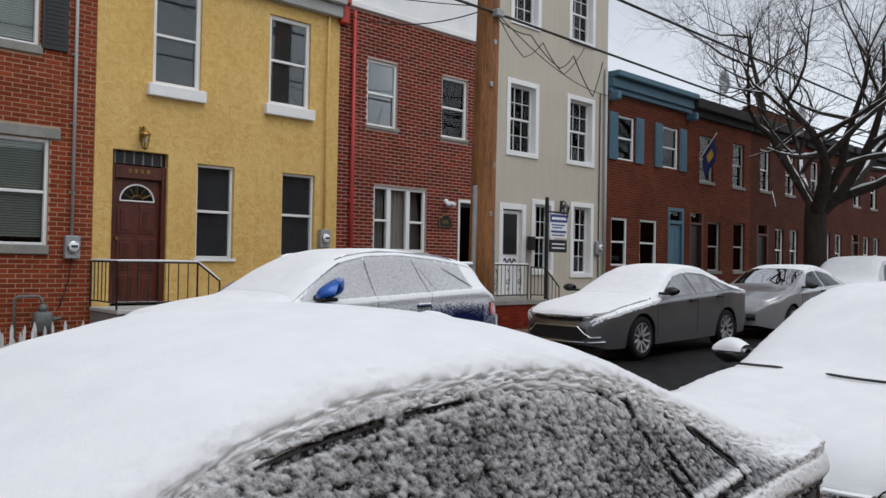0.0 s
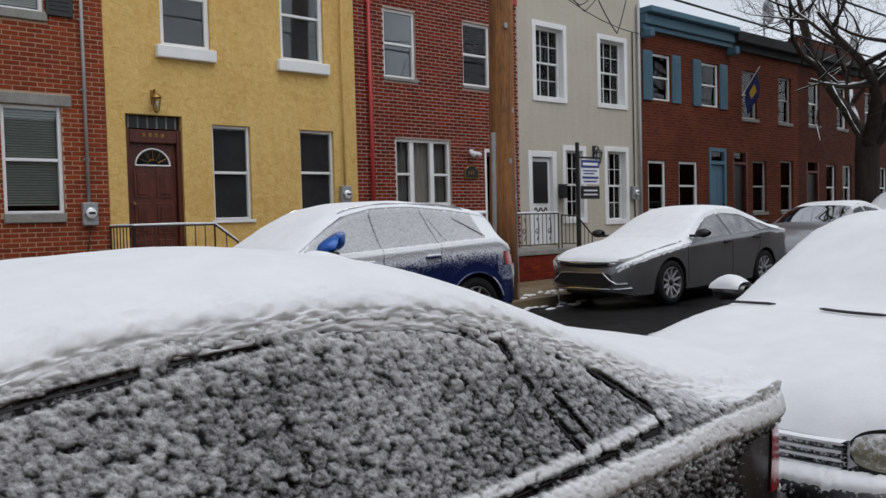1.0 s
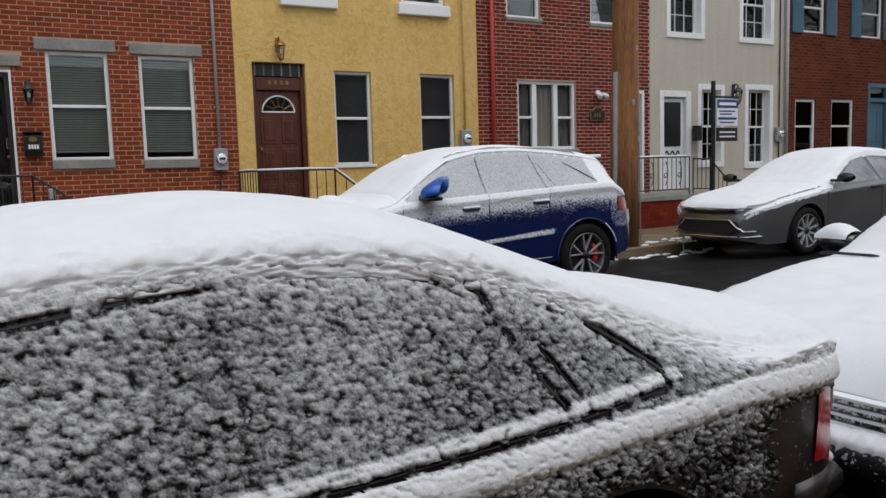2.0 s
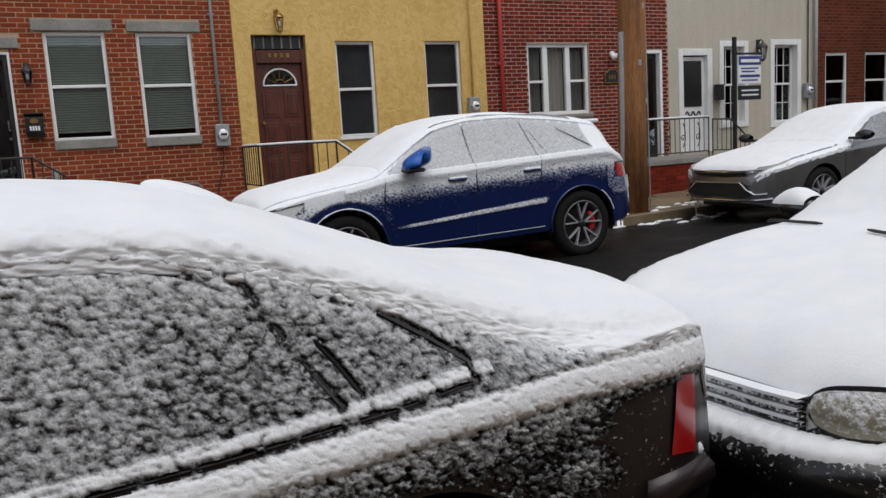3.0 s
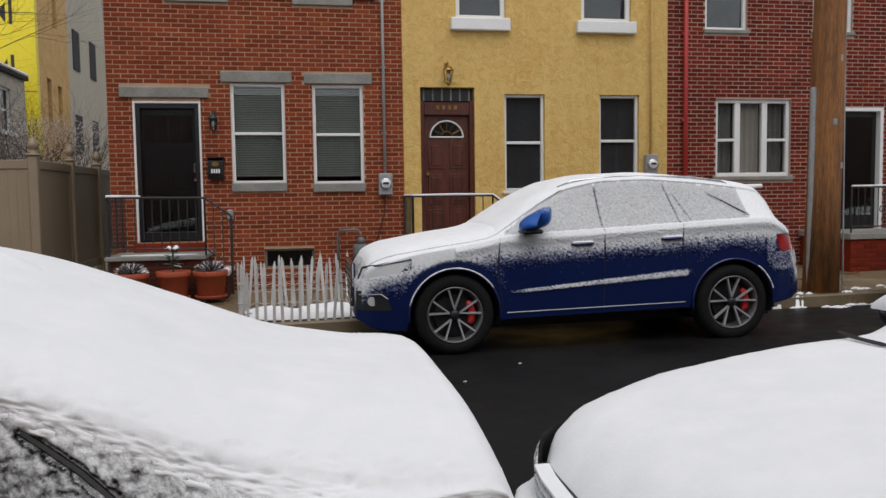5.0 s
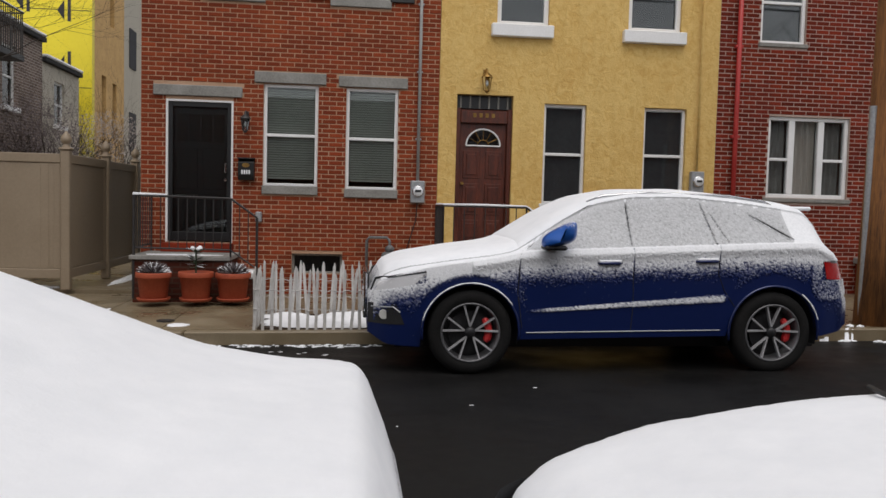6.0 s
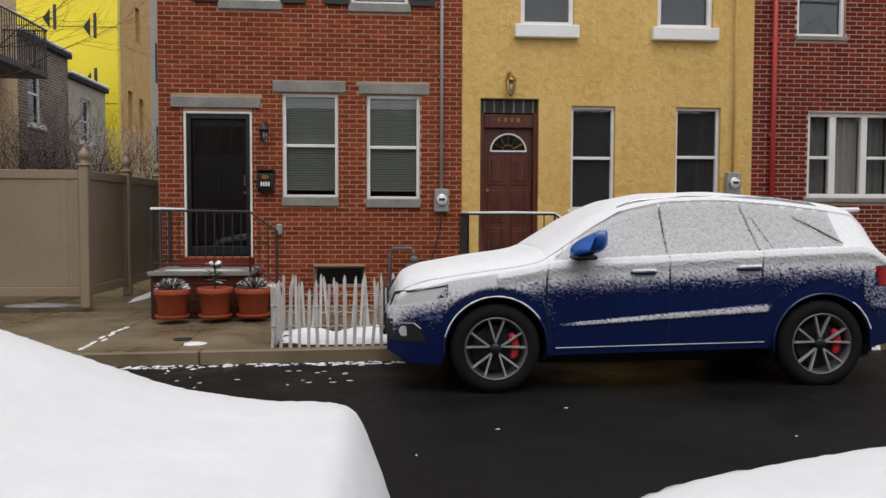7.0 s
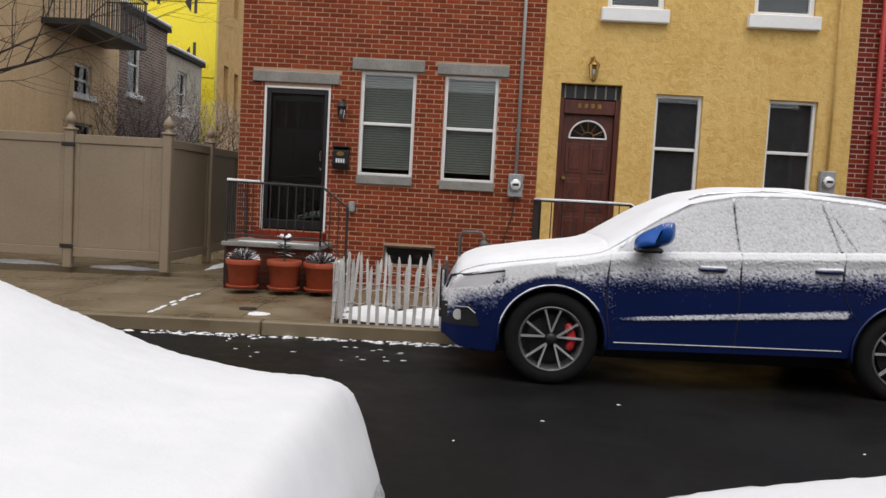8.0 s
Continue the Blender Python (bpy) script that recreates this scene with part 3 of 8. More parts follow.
def sash_window(ob, x0, x1, z0, z1, frame=0.055, material=None, depth=0.10, split=0.5, bars=(0, 0), blind=None, meeting=None, room=None):
    """A sash window: frame, two panes one behind the other, meeting rail, glazing bars, blind."""
    material = material or WHITE
    w = part("window", Shape().box(x0, x0 + frame, depth, depth + 0.09, z0, z1, 0.006).box(x1 - frame, x1, depth, depth + 0.09, z0, z1, 0.006)
             .box(x0 + frame, x1 - frame, depth + 0.002, depth + 0.09, z1 - frame, z1, 0.006)
             .box(x0 + frame, x1 - frame, depth + 0.002, depth + 0.09, z0, z0 + frame * 0.8, 0.006), material, ob)
    zm = z0 + (z1 - z0) * split
    part("meeting_rail", Shape().box(x0 + frame, x1 - frame, depth + 0.014, depth + 0.07, zm - 0.022, zm + 0.022, 0.005), material, w)
    for a, b, y in ((z0 + frame * 0.8, zm - 0.022, depth + 0.05), (zm + 0.022, z1 - frame, depth + 0.025)):
        p = part("pane", Shape().box(x0 + frame, x1 - frame, y, y + 0.005, a, b), GLASS, w)
        p.visible_shadow = False
        nx, nz = bars
        if nx or nz:
            g = Shape()
            for k in range(1, nx + 1):
                xx = x0 + frame + (x1 - x0 - 2 * frame) * k / (nx + 1)
                g.box(xx - 0.007, xx + 0.007, y - 0.012, y - 0.001, a, b)
            for k in range(1, nz + 1):
                zz = a + (b - a) * k / (nz + 1)
                g.box(x0 + frame, x1 - frame, y - 0.014, y - 0.003, zz - 0.007, zz + 0.007)
            part("glazing_bar", g, material, w)
    if blind == "slats":
        s = Shape()
        z = z1 - frame - 0.03
        while z > z0 + 0.1:
            s.add([(x0 + frame, depth + 0.10, z + 0.013), (x1 - frame, depth + 0.10, z + 0.013), (x1 - frame, depth + 0.118, z - 0.014), (x0 + frame, depth + 0.118, z - 0.014)], [(0, 1, 2, 3)])
            z -= 0.036
        part("blind", s, BLIND, w, "closed grey venetian blind", fix=False)
    elif blind == "shade":
        part("shade", Shape().box(x0 + frame, x1 - frame, depth + 0.11, depth + 0.115, zm - 0.1, z1 - frame), BLIND, w, "half-lowered roller shade")
    elif blind == "curtain":
        cx = np.linspace(x0 + frame, x1 - frame, 60)
        yy = depth + 0.085 + 0.014 * np.sin(cx * 55) + 0.008 * np.sin(cx * 23)
        s = Shape().sheet(np.stack([np.stack([cx, yy, cx * 0 + z0 + 0.03], -1), np.stack([cx, yy, cx * 0 + z1 - frame], -1)], 0))
        part("curtain", s, CURTAIN, w, "pale gathered curtain")
    elif blind == "grey":
        part("shade", Shape().box(x0 + frame, x1 - frame, depth + 0.062, depth + 0.066, z0 + frame, z1 - frame), GREY_CURTAIN, w)
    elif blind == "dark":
        # flat dark grey sheet close behind the panes, filling the opening
        part("shade", Shape().box(x0 + frame, x1 - frame, depth + 0.062, depth + 0.066, z0 + frame, z1 - frame), DARK_MATTE, w)
    return w


def railing(name, pts, z_of, height, label, parent=None, post_every=0.11, rail_mat=None, snow=True, group=""):
    """An iron railing along plan points: top and bottom rails with upright bars, standing on z_of."""
    ob = thing(name, (*pts[0], z_of(*pts[0])), label, "railing", group)
    for (xa, ya), (xb, yb) in zip(pts, pts[1:]):
        za, zb = z_of(xa, ya), z_of(xb, yb)
        d = math.hypot(xb - xa, yb - ya)
        for h, r in ((height, 0.016), (0.1, 0.012)):
            part("rail", Shape().tube([(xa, ya, za + h), (xb, yb, zb + h)], r, 6), IRON, ob)
        n = max(1, round(d / post_every))
        for k in range(n + 1):
            a = k / n
            x, y, z = xa + (xb - xa) * a, ya + (yb - ya) * a, za + (zb - za) * a
            end = k in (0, n)
            part("post" if end else "baluster", Shape().tube([(x, y, z + (0 if end else 0.1)), (x, y, z + height)], 0.014 if end else 0.008, 6), IRON, ob)
        if snow:
            part("snow", Shape().tube([(xa, ya, za + height + 0.018), ((xa + xb) / 2, (ya + yb) / 2, (za + zb) / 2 + height + 0.022), (xb, yb, zb + height + 0.018)], [0.014, 0.017, 0.012], 6), SNOW, ob)
    return ob


# ---- orange brick row house ----
H1 = [(-3.96, -3.0, 0.80, 2.88), (-2.57, -1.77, 1.66, 3.16), (-1.36, -0.585, 1.64, 3.15), (-2.13, -1.38, 0.36, 0.66),
      (-3.42, -2.60, 4.45, 6.0), (-1.58, -0.76, 4.45, 6.0)]
h1 = house("brick_row_house", -4.31, 0.025, 7.0, H1, MORTAR_TAN, "orange-red brick row house with grey stone lintels", face=0.006)
# ---- yellow stucco house ----
H2 = [(0.30, 1.165, 0.80, 3.125), (1.65, 2.315, 1.50, 3.03), (3.24, 3.925, 1.55, 3.03), (0.88, 1.68, 4.2, 5.78), (2.93, 3.78, 4.2, 5.76)]
h2 = house("yellow_row_house", 0.030, 4.412, 6.35, H2, STUCCO_YELLOW, "yellow rough stucco row house with white window sills")
# ---- dark red brick house ----
H3 = [(5.29, 6.67, 1.69, 2.98), (7.58, 8.45, 0.74, 2.85), (5.08, 5.84, 4.12, 5.40), (7.05, 7.81, 4.13, 5.41)]
h3 = house("red_brick_row_house", 4.417, 8.597, 6.29, H3, MORTAR_PALE, "dark red brick row house with white cornice", face=0.006)
# ---- cream stucco house, three storeys ----
H4 = [(8.94, 9.67, 0.78, 2.76), (10.08, 10.68, 1.36, 2.92), (11.56, 12.28, 1.30, 2.95), (9.16, 10.06, 4.08, 5.62), (11.36, 12.28, 4.08, 5.60),
      (9.25, 10.1, 7.1, 8.5), (11.4, 12.25, 7.1, 8.5)]
h4 = house("cream_row_house", 8.602, 12.945, 9.6, H4, STUCCO_CREAM, "tall cream stucco row house with white window surrounds", floors=(3.5, 6.5))
# ---- brick houses with blue trim and beyond ----
H5 = [(13.2, 13.95, 1.5, 2.77), (14.55, 15.42, 1.5, 2.78), (15.98, 16.85, 0.7, 3.2), (13.42, 14.24, 4.32, 5.5), (15.62, 16.52, 4.32, 5.5)]
h5 = house("blue_trim_row_house", 12.95, 17.09, 6.5, H5, BRICK_FAR, "weathered red brick row house with blue shutters and cornice")
H6 = [(17.2, 18.0, 0.7, 3.12), (18.3, 19.1, 1.4, 2.9), (19.95, 20.75, 1.4, 2.95), (17.75, 18.6, 4.12, 5.5), (19.85, 20.65, 4.12, 5.5)]
h6 = house("brick_row_house", 17.095, 21.1, 6.5, H6, BRICK_FAR, "brown-red brick row house with dark windows")
FAR = []
for k, (a, b, t) in enumerate(((21.105, 25.3, 6.9), (25.305, 29.6, 6.5), (29.605, 34.0, 6.6), (34.005, 38.6, 6.5), (38.605, 43.2, 6.6))):
    w = b - a
    hs = [(a + 0.5, a + 1.35, 0.7, 2.95), (a + 1.9, a + 2.6, 1.4, 2.9), (a + 3.1, a + 3.8, 1.4, 2.9), (a + 0.7, a + 1.45, 4.15, 5.55), (a + 2.7, a + 3.45, 4.15, 5.55)]
    FAR.append((house("brick_row_house", a, b, t, hs, BRICK_FAR_B, "dark brown-red brick row house further up the street"), hs))

# windows, doors and trim of each house
for h in (H1[1], H1[2]):
    sash_window(h1, *h, 0.05, None, 0.045, blind="slats")
for h in (H1[4], H1[5]):
    sash_window(h1, *h, 0.05, None, 0.045, blind="slats")
sash_window(h1, *H1[3], 0.035, GREY_STONE, 0.08, split=0.97)
for a, b, c, d in ((-4.135, -2.875, 2.93, 3.085), (-2.70, -1.66, 3.165, 3.325), (-1.475, -0.45, 3.155, 3.31)):
    part("lintel", Shape().box(a, b, -0.035, 0.1, c, d, 0.008), GREY_STONE, h1)
for a, b, z in ((-2.58, -1.765, 1.66), (-1.37, -0.575, 1.64), (-3.46, -2.56, 4.45), (-1.62, -0.72, 4.45)):
    part("sill", Shape().box(a, b, -0.04, 0.09, z - 0.125, z, 0.008), GREY_STONE, h1)
for a in (-3.80, -2.58, -1.96, -0.74):
    s = part("shutter", Shape().box(a, a + 0.36, -0.045, -0.005, 4.42, 6.02, 0.006), BLACK_PAINT, h1, "black wooden shutter")
    for k in range(24):
        part("slat", Shape().box(a + 0.05, a + 0.31, -0.055, -0.043, 4.5 + k * 0.06, 4.54 + k * 0.06), BLACK_PAINT, s)
part("cornice", Shape().box(-4.36, 0.024, -0.2, 0.3, 6.7, 7.05, 0.02), CORNICE_GREY, h1)

# black storm door with a row of small panes
dr = part("door", Shape().box(-3.93, -3.03, 0.10, 0.15, 0.81, 2.85, 0.006), BLACK_PAINT, h1, "black panelled front door with small upper panes")
part("door_frame", Shape().box(-3.96, -3.93, 0.0, 0.2, 0.80, 2.88, 0.004).box(-3.03, -3.0, 0.0, 0.2, 0.80, 2.88, 0.004).box(-3.93, -3.03, 0.002, 0.2, 2.85, 2.88, 0.004), WHITE, h1, "thin white door frame")
for k in range(4):
    a = -3.82 + k * 0.175
    part("pane", Shape().box(a, a + 0.155, 0.09, 0.099, 2.28, 2.68), GLASS, dr)
for a in (-3.82, -3.44):
    for c, d in ((0.95, 1.5), (1.58, 2.18)):
        part("panel", Shape().box(a, a + 0.3, 0.088, 0.101, c, d, 0.008), BLACK_PAINT, dr)
part("storm_glass", Shape().box(-3.87, -3.09, 0.045, 0.05, 0.95, 2.78), GLASS, dr)
part("storm_frame", Shape().box(-3.93, -3.87, 0.035, 0.06, 0.82, 2.85, 0.004).box(-3.09, -3.03, 0.035, 0.06, 0.82, 2.85, 0.004).box(-3.87, -3.09, 0.036, 0.06, 2.78, 2.85, 0.004).box(-3.87, -3.09, 0.036, 0.06, 0.82, 0.95, 0.004), BLACK_PAINT, dr)
part("handle", Shape().box(-3.12, -3.09, -0.01, 0.03, 1.83, 1.97, 0.006), CHROME, dr, "small chrome door handle")
part("lock", Shape().tube([(-3.105, -0.02, 1.72), (-3.105, 0.03, 1.72)], 0.022, 10), CHROME, dr)

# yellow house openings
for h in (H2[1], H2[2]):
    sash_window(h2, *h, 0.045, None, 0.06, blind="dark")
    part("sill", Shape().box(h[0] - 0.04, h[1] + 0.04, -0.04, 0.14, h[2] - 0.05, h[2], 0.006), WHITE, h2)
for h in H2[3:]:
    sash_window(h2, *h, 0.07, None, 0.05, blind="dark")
    part("sill", Shape().box(h[0] - 0.09, h[1] + 0.06, -0.10, 0.1, h[2] - 0.20, h[2] - 0.01, 0.012), WHITE, h2)
yd = part("door", Shape().box(0.37, 1.095, 0.14, 0.19, 0.82, 2.70, 0.006), DOOR_WOOD, h2, "carved mahogany door with a fan light")
part("door_frame", Shape().box(0.30, 0.37, 0.06, 0.2, 0.80, 2.92, 0.008).box(1.095, 1.165, 0.06, 0.2, 0.80, 2.92, 0.008).box(0.37, 1.095, 0.062, 0.2, 2.70, 2.90, 0.01), DOOR_WOOD, h2)
part("threshold", Shape().box(0.30, 1.165, 0.0, 0.2, 0.72, 0.815, 0.006), MARBLE, h2)
tr = part("transom", Shape().box(0.30, 1.165, 0.12, 0.17, 2.92, 3.125, 0.004), BLACK_PAINT, h2, "dark leaded transom")
for k in range(6):
    part("lead_bar", Shape().box(0.36 + k * 0.145, 0.385 + k * 0.145, 0.105, 0.122, 2.925, 3.12, 0.003), GREY_STONE, tr)
for k in range(4):
    part("number_bar", Shape().box(0.56 + k * 0.095, 0.61 + k * 0.095, 0.052, 0.064, 2.785, 2.85, 0.003), BRASS, yd)
arc = [(0.735 + 0.265 * math.cos(a), 2.36 + 0.255 * math.sin(a)) for a in np.linspace(0, math.pi, 17)]
fan = part("fan_light", Shape().slab(arc, "y", 0.131, 0.139), GLASS, yd, "half-round leaded fan light")
ring = Shape()
ring.tube([(x, 0.128, z) for x, z in arc] + [(0.47, 0.128, 2.36), (1.0, 0.128, 2.36)], 0.013, 6)
part("fan_frame", ring, WHITE, fan)
lead = Shape()
for a in (0.5, 1.05, 1.57, 2.09, 2.64):
    lead.tube([(0.735 + 0.09 * math.cos(a), 0.127, 2.36 + 0.09 * math.sin(a)), (0.735 + 0.26 * math.cos(a), 0.127, 2.36 + 0.25 * math.sin(a))], 0.005, 5)
lead.tube([(0.735 + 0.09 * math.cos(a), 0.127, 2.36 + 0.09 * math.sin(a)) for a in np.linspace(0, math.pi, 9)], 0.005, 5)
part("lead_bar", lead, BRASS, fan)
part("fan_backing", Shape().slab([(x, z) for x, z in arc], "y", 0.1395, 0.1402), DARK_MATTE, fan)
for a in (0.43, 0.775):
    for c, d in ((0.90, 1.22), (1.30, 1.78), (1.86, 2.28)):
        p = part("panel", Shape().box(a, a + 0.26, 0.128, 0.143, c, d, 0.012), DOOR_WOOD, yd)
        part("raised_field", Shape().box(a + 0.05, a + 0.21, 0.115, 0.13, c + 0.05, d - 0.05, 0.012), DOOR_WOOD, p)
part("handle", Shape().tube([(0.42, 0.09, 1.78), (0.42, 0.14, 1.78)], 0.025, 10), BRASS, yd)
part("cornice", Shape().box(0.028, 4.415, -0.14, 0.1, 5.98, 6.2, 0.015).box(0.028, 4.415, -0.24, 0.1, 6.2, 6.42, 0.02), CORNICE_GREY, h2)

# red brick house
rw = part("window", Shape().box(5.355, 6.605, 0.13, 0.139, 1.752, 1.758), WHITE, h3, "triple white window with pale curtains")
for box_ in ((5.29, 5.35, 0.05, 0.14, 1.69, 2.98), (6.61, 6.67, 0.05, 0.14, 1.69, 2.98), (5.35, 6.61, 0.052, 0.14, 2.92, 2.98), (5.35, 6.61, 0.052, 0.14, 1.69, 1.75)):
    part("window_frame", Shape().box(*box_, 0.006), WHITE, rw)
for a, b in ((5.66, 5.76), (6.16, 6.26)):
    part("mullion", Shape().box(a, b, 0.052, 0.14, 1.75, 2.92, 0.006), WHITE, rw)
for a, b in ((5.35, 5.66), (6.26, 6.61)):
    part("meeting_rail", Shape().box(a, b, 0.06, 0.12, 2.28, 2.325, 0.005), WHITE, rw)
for a, b in ((5.35, 5.66), (5.76, 6.16), (6.26, 6.61)):
    p = part("pane", Shape().box(a, b, 0.095, 0.10, 1.75, 2.92), GLASS, rw)
    p.visible_shadow = False
    cx = np.linspace(a, b, 40)
    yy = 0.18 + 0.02 * np.sin(cx * 60)
    part("curtain", Shape().sheet(np.stack([np.stack([cx, yy, cx * 0 + 1.75], -1), np.stack([cx, yy, cx * 0 + 2.92], -1)], 0)), CURTAIN if 5.7 < a < 6.2 else GREY_CURTAIN, rw)
part("sill", Shape().box(5.24, 6.72, -0.03, 0.06, 1.62, 1.685, 0.008), GREY_STONE, h3)
for h in H3[2:]:
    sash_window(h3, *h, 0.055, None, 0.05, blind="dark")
    part("sill", Shape().box(h[0] - 0.03, h[1] + 0.03, -0.03, 0.06, h[2] - 0.065, h[2] - 0.004, 0.006), GREY_STONE, h3)
rd = part("door", Shape().box(7.64, 8.39, 0.11, 0.16, 0.76, 2.79, 0.006), BLACK_PAINT, h3, "black storm door")
part("door_frame", Shape().box(7.58, 7.64, 0.0, 0.17, 0.74, 2.85, 0.006).box(8.39, 8.45, 0.0, 0.17, 0.74, 2.85, 0.006).box(7.64, 8.39, 0.002, 0.17, 2.79, 2.85, 0.006), WHITE, h3)
part("storm_glass", Shape().box(7.72, 8.31, 0.10, 0.106, 1.0, 2.7), GLASS, rd)
part("handle", Shape().box(7.67, 7.70, 0.07, 0.112, 1.65, 1.8, 0.006), CHROME, rd)
co = part("cornice", Shape().box(4.42, 8.6, -0.06, 0.1, 6.29, 6.40, 0.01), WHITE, h3, "white painted parapet above the brick")
part("parapet", Shape().box(4.42, 8.6, 0.0, 0.25, 6.402, 7.7, 0.01), WHITE, h3)
part("coping", Shape().box(4.40, 8.6, -0.05, 0.3, 7.7, 7.8, 0.01), WHITE, h3)
for x, z in ((4.45, 6.25), (8.42, 6.25)):
    part("bracket", Shape().box(x - 0.09, x + 0.09, -0.14, 0.011, z - 0.35, z, 0.02).box(x - 0.09, x + 0.09, -0.2, 0.011, z + 0.002, z + 0.16, 0.02), RED_PIPE, h3, "red painted corbel")

# cream house
for k, h in enumerate(H4[1:], 1):
    sash_window(h4, *h, 0.05, None, 0.12, bars=(2, 1), blind="curtain" if k < 3 else "grey")
    a, b, c, d = h
    t = 0.11
    part("surround", Shape().box(a - t, a + 0.006, -0.03, 0.118, c - t, d + t, 0.004).box(b - 0.006, b + t, -0.03, 0.118, c - t, d + t, 0.004).box(a + 0.006, b - 0.006, -0.028, 0.118, d - 0.006, d + t, 0.004).box(a + 0.006, b - 0.006, -0.035, 0.118, c - t, c + 0.006, 0.004), WHITE, h4, "white moulded window surround")
cd = part("door", Shape().box(8.98, 9.63, 0.07, 0.12, 0.80, 2.72, 0.006), WHITE, h4, "white door with a dark glazed panel")
part("door_frame", Shape().box(8.86, 8.98, -0.03, 0.12, 0.78, 2.87, 0.008).box(9.63, 9.77, -0.03, 0.12, 0.78, 2.87, 0.008).box(8.98, 9.63, -0.028, 0.12, 2.74, 2.87, 0.008), WHITE, h4)
part("storm_glass", Shape().box(9.07, 9.54, 0.055, 0.068, 1.72, 2.64), BLACK_PAINT, cd)
part("scroll", Shape().tube([(9.1 + 0.4 * a, 0.055, 1.57 + 0.05 * math.sin(a * 16)) for a in np.linspace(0, 1, 24)], 0.014, 5), IRON, cd)
part("coping", Shape().box(8.58, 12.97, -0.12, 0.4, 9.6, 9.8, 0.02), WHITE, h4)

# blue-trim house
for k in (0, 1):
    sash_window(h5, *H5[k], 0.06, None, 0.03, blind="grey")
for k in (3, 4):
    a, b, c, d = H5[k]
    sash_window(h5, a, b, c, d, 0.06, None, 0.04, blind="shade")
    for x in (a - 0.40, b + 0.02):
        sh = part("shutter", Shape().box(x, x + 0.38, -0.05, -0.004, c - 0.03, d + 0.03, 0.006), BLUE_TRIM, h5, "blue louvred shutter")
        for j in range(18):
            part("slat", Shape().box(x + 0.05, x + 0.33, -0.06, -0.048, c + 0.04 + j * 0.062, c + 0.08 + j * 0.062), BLUE_TRIM, sh)
bd = part("door", Shape().box(16.08, 16.75, 0.05, 0.1, 0.72, 2.72, 0.006), BLUE_TRIM, h5, "blue panelled door")
for a in (16.14, 16.45):
    for c, d in ((0.9, 1.6), (1.75, 2.55)):
        part("panel", Shape().box(a, a + 0.24, 0.04, 0.052, c, d, 0.01), BLUE_TRIM, bd)
part("door_frame", Shape().box(15.98, 16.08, -0.02, 0.12, 0.7, 3.2, 0.006).box(16.75, 16.85, -0.02, 0.12, 0.7, 3.2, 0.006).box(16.08, 16.75, -0.018, 0.12, 2.74, 2.84, 0.006).box(16.08, 16.75, -0.018, 0.12, 3.1, 3.2, 0.006), BLUE_TRIM, h5)
part("transom", Shape().box(16.08, 16.75, 0.06, 0.065, 2.84, 3.1), GLASS, h5)
cr = part("cornice", Shape().box(12.96, 17.09, -0.12, 0.1, 6.02, 6.14, 0.01).box(12.96, 17.09, -0.2, 0.1, 6.142, 6.40, 0.02).box(12.96, 17.09, -0.36, 0.1, 6.402, 6.56, 0.02), BLUE_TRIM, h5, "blue painted wooden cornice")
for x in (13.05, 17.0):
    part("bracket", Shape().box(x - 0.08, x + 0.08, -0.34, -0.005, 5.8, 6.018, 0.03), BLUE_TRIM, cr)
for ob, hs in ((h6, H6), *FAR):
    for k, h in enumerate(hs):
        if h[2] < 0.9:
            d = part("door", Shape().box(h[0] + 0.08, h[1] - 0.08, 0.08, 0.13, h[2], h[3] - 0.35, 0.006), BLACK_PAINT, ob)
            part("door_frame", Shape().box(h[0], h[0] + 0.08, -0.01, 0.14, h[2], h[3], 0.006).box(h[1] - 0.08, h[1], -0.01, 0.14, h[2], h[3], 0.006).box(h[0] + 0.08, h[1] - 0.08, -0.008, 0.14, h[3] - 0.35, h[3] - 0.28, 0.006), CORNICE_GREY if k % 2 else DOOR_WOOD, ob)
            part("transom", Shape().box(h[0] + 0.08, h[1] - 0.08, 0.09, 0.095, h[3] - 0.28, h[3]), GLASS, ob)
        else:
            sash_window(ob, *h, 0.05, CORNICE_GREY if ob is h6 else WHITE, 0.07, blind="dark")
            part("sill", Shape().box(h[0] - 0.05, h[1] + 0.05, -0.04, 0.05, h[2] - 0.1, h[2] - 0.004, 0.006), GREY_STONE, ob)
    a, b = min(h[0] for h in hs), 0
    ex0, ex1 = ob.location.x - 2.0, ob.location.x + 2.0
    part("cornice", Shape().box(ex0, ex1, -0.12, 0.1, 6.0, 6.2, 0.01).box(ex0, ex1, -0.3, 0.1, 6.202, 6.5, 0.02), ROOFING, ob)

# ---- cars ----
def smooth_curve(knots, width=0.06):
    ku, kv = np.array([k[0] for k in knots], float), np.array([k[1] for k in knots], float)

    def f(u):
        u = np.asarray(u, float)
        s = 0.0
        for d, w in ((-1.5, 0.08), (-1, 0.17), (-0.5, 0.22), (0, 0.06), (0.5, 0.22), (1, 0.17), (1.5, 0.08)):
            s = s + w * np.interp(u + d * width, ku, kv)
        return s

    return f


def boxy(v):
    return math.copysign(abs(v) ** 0.6, v)


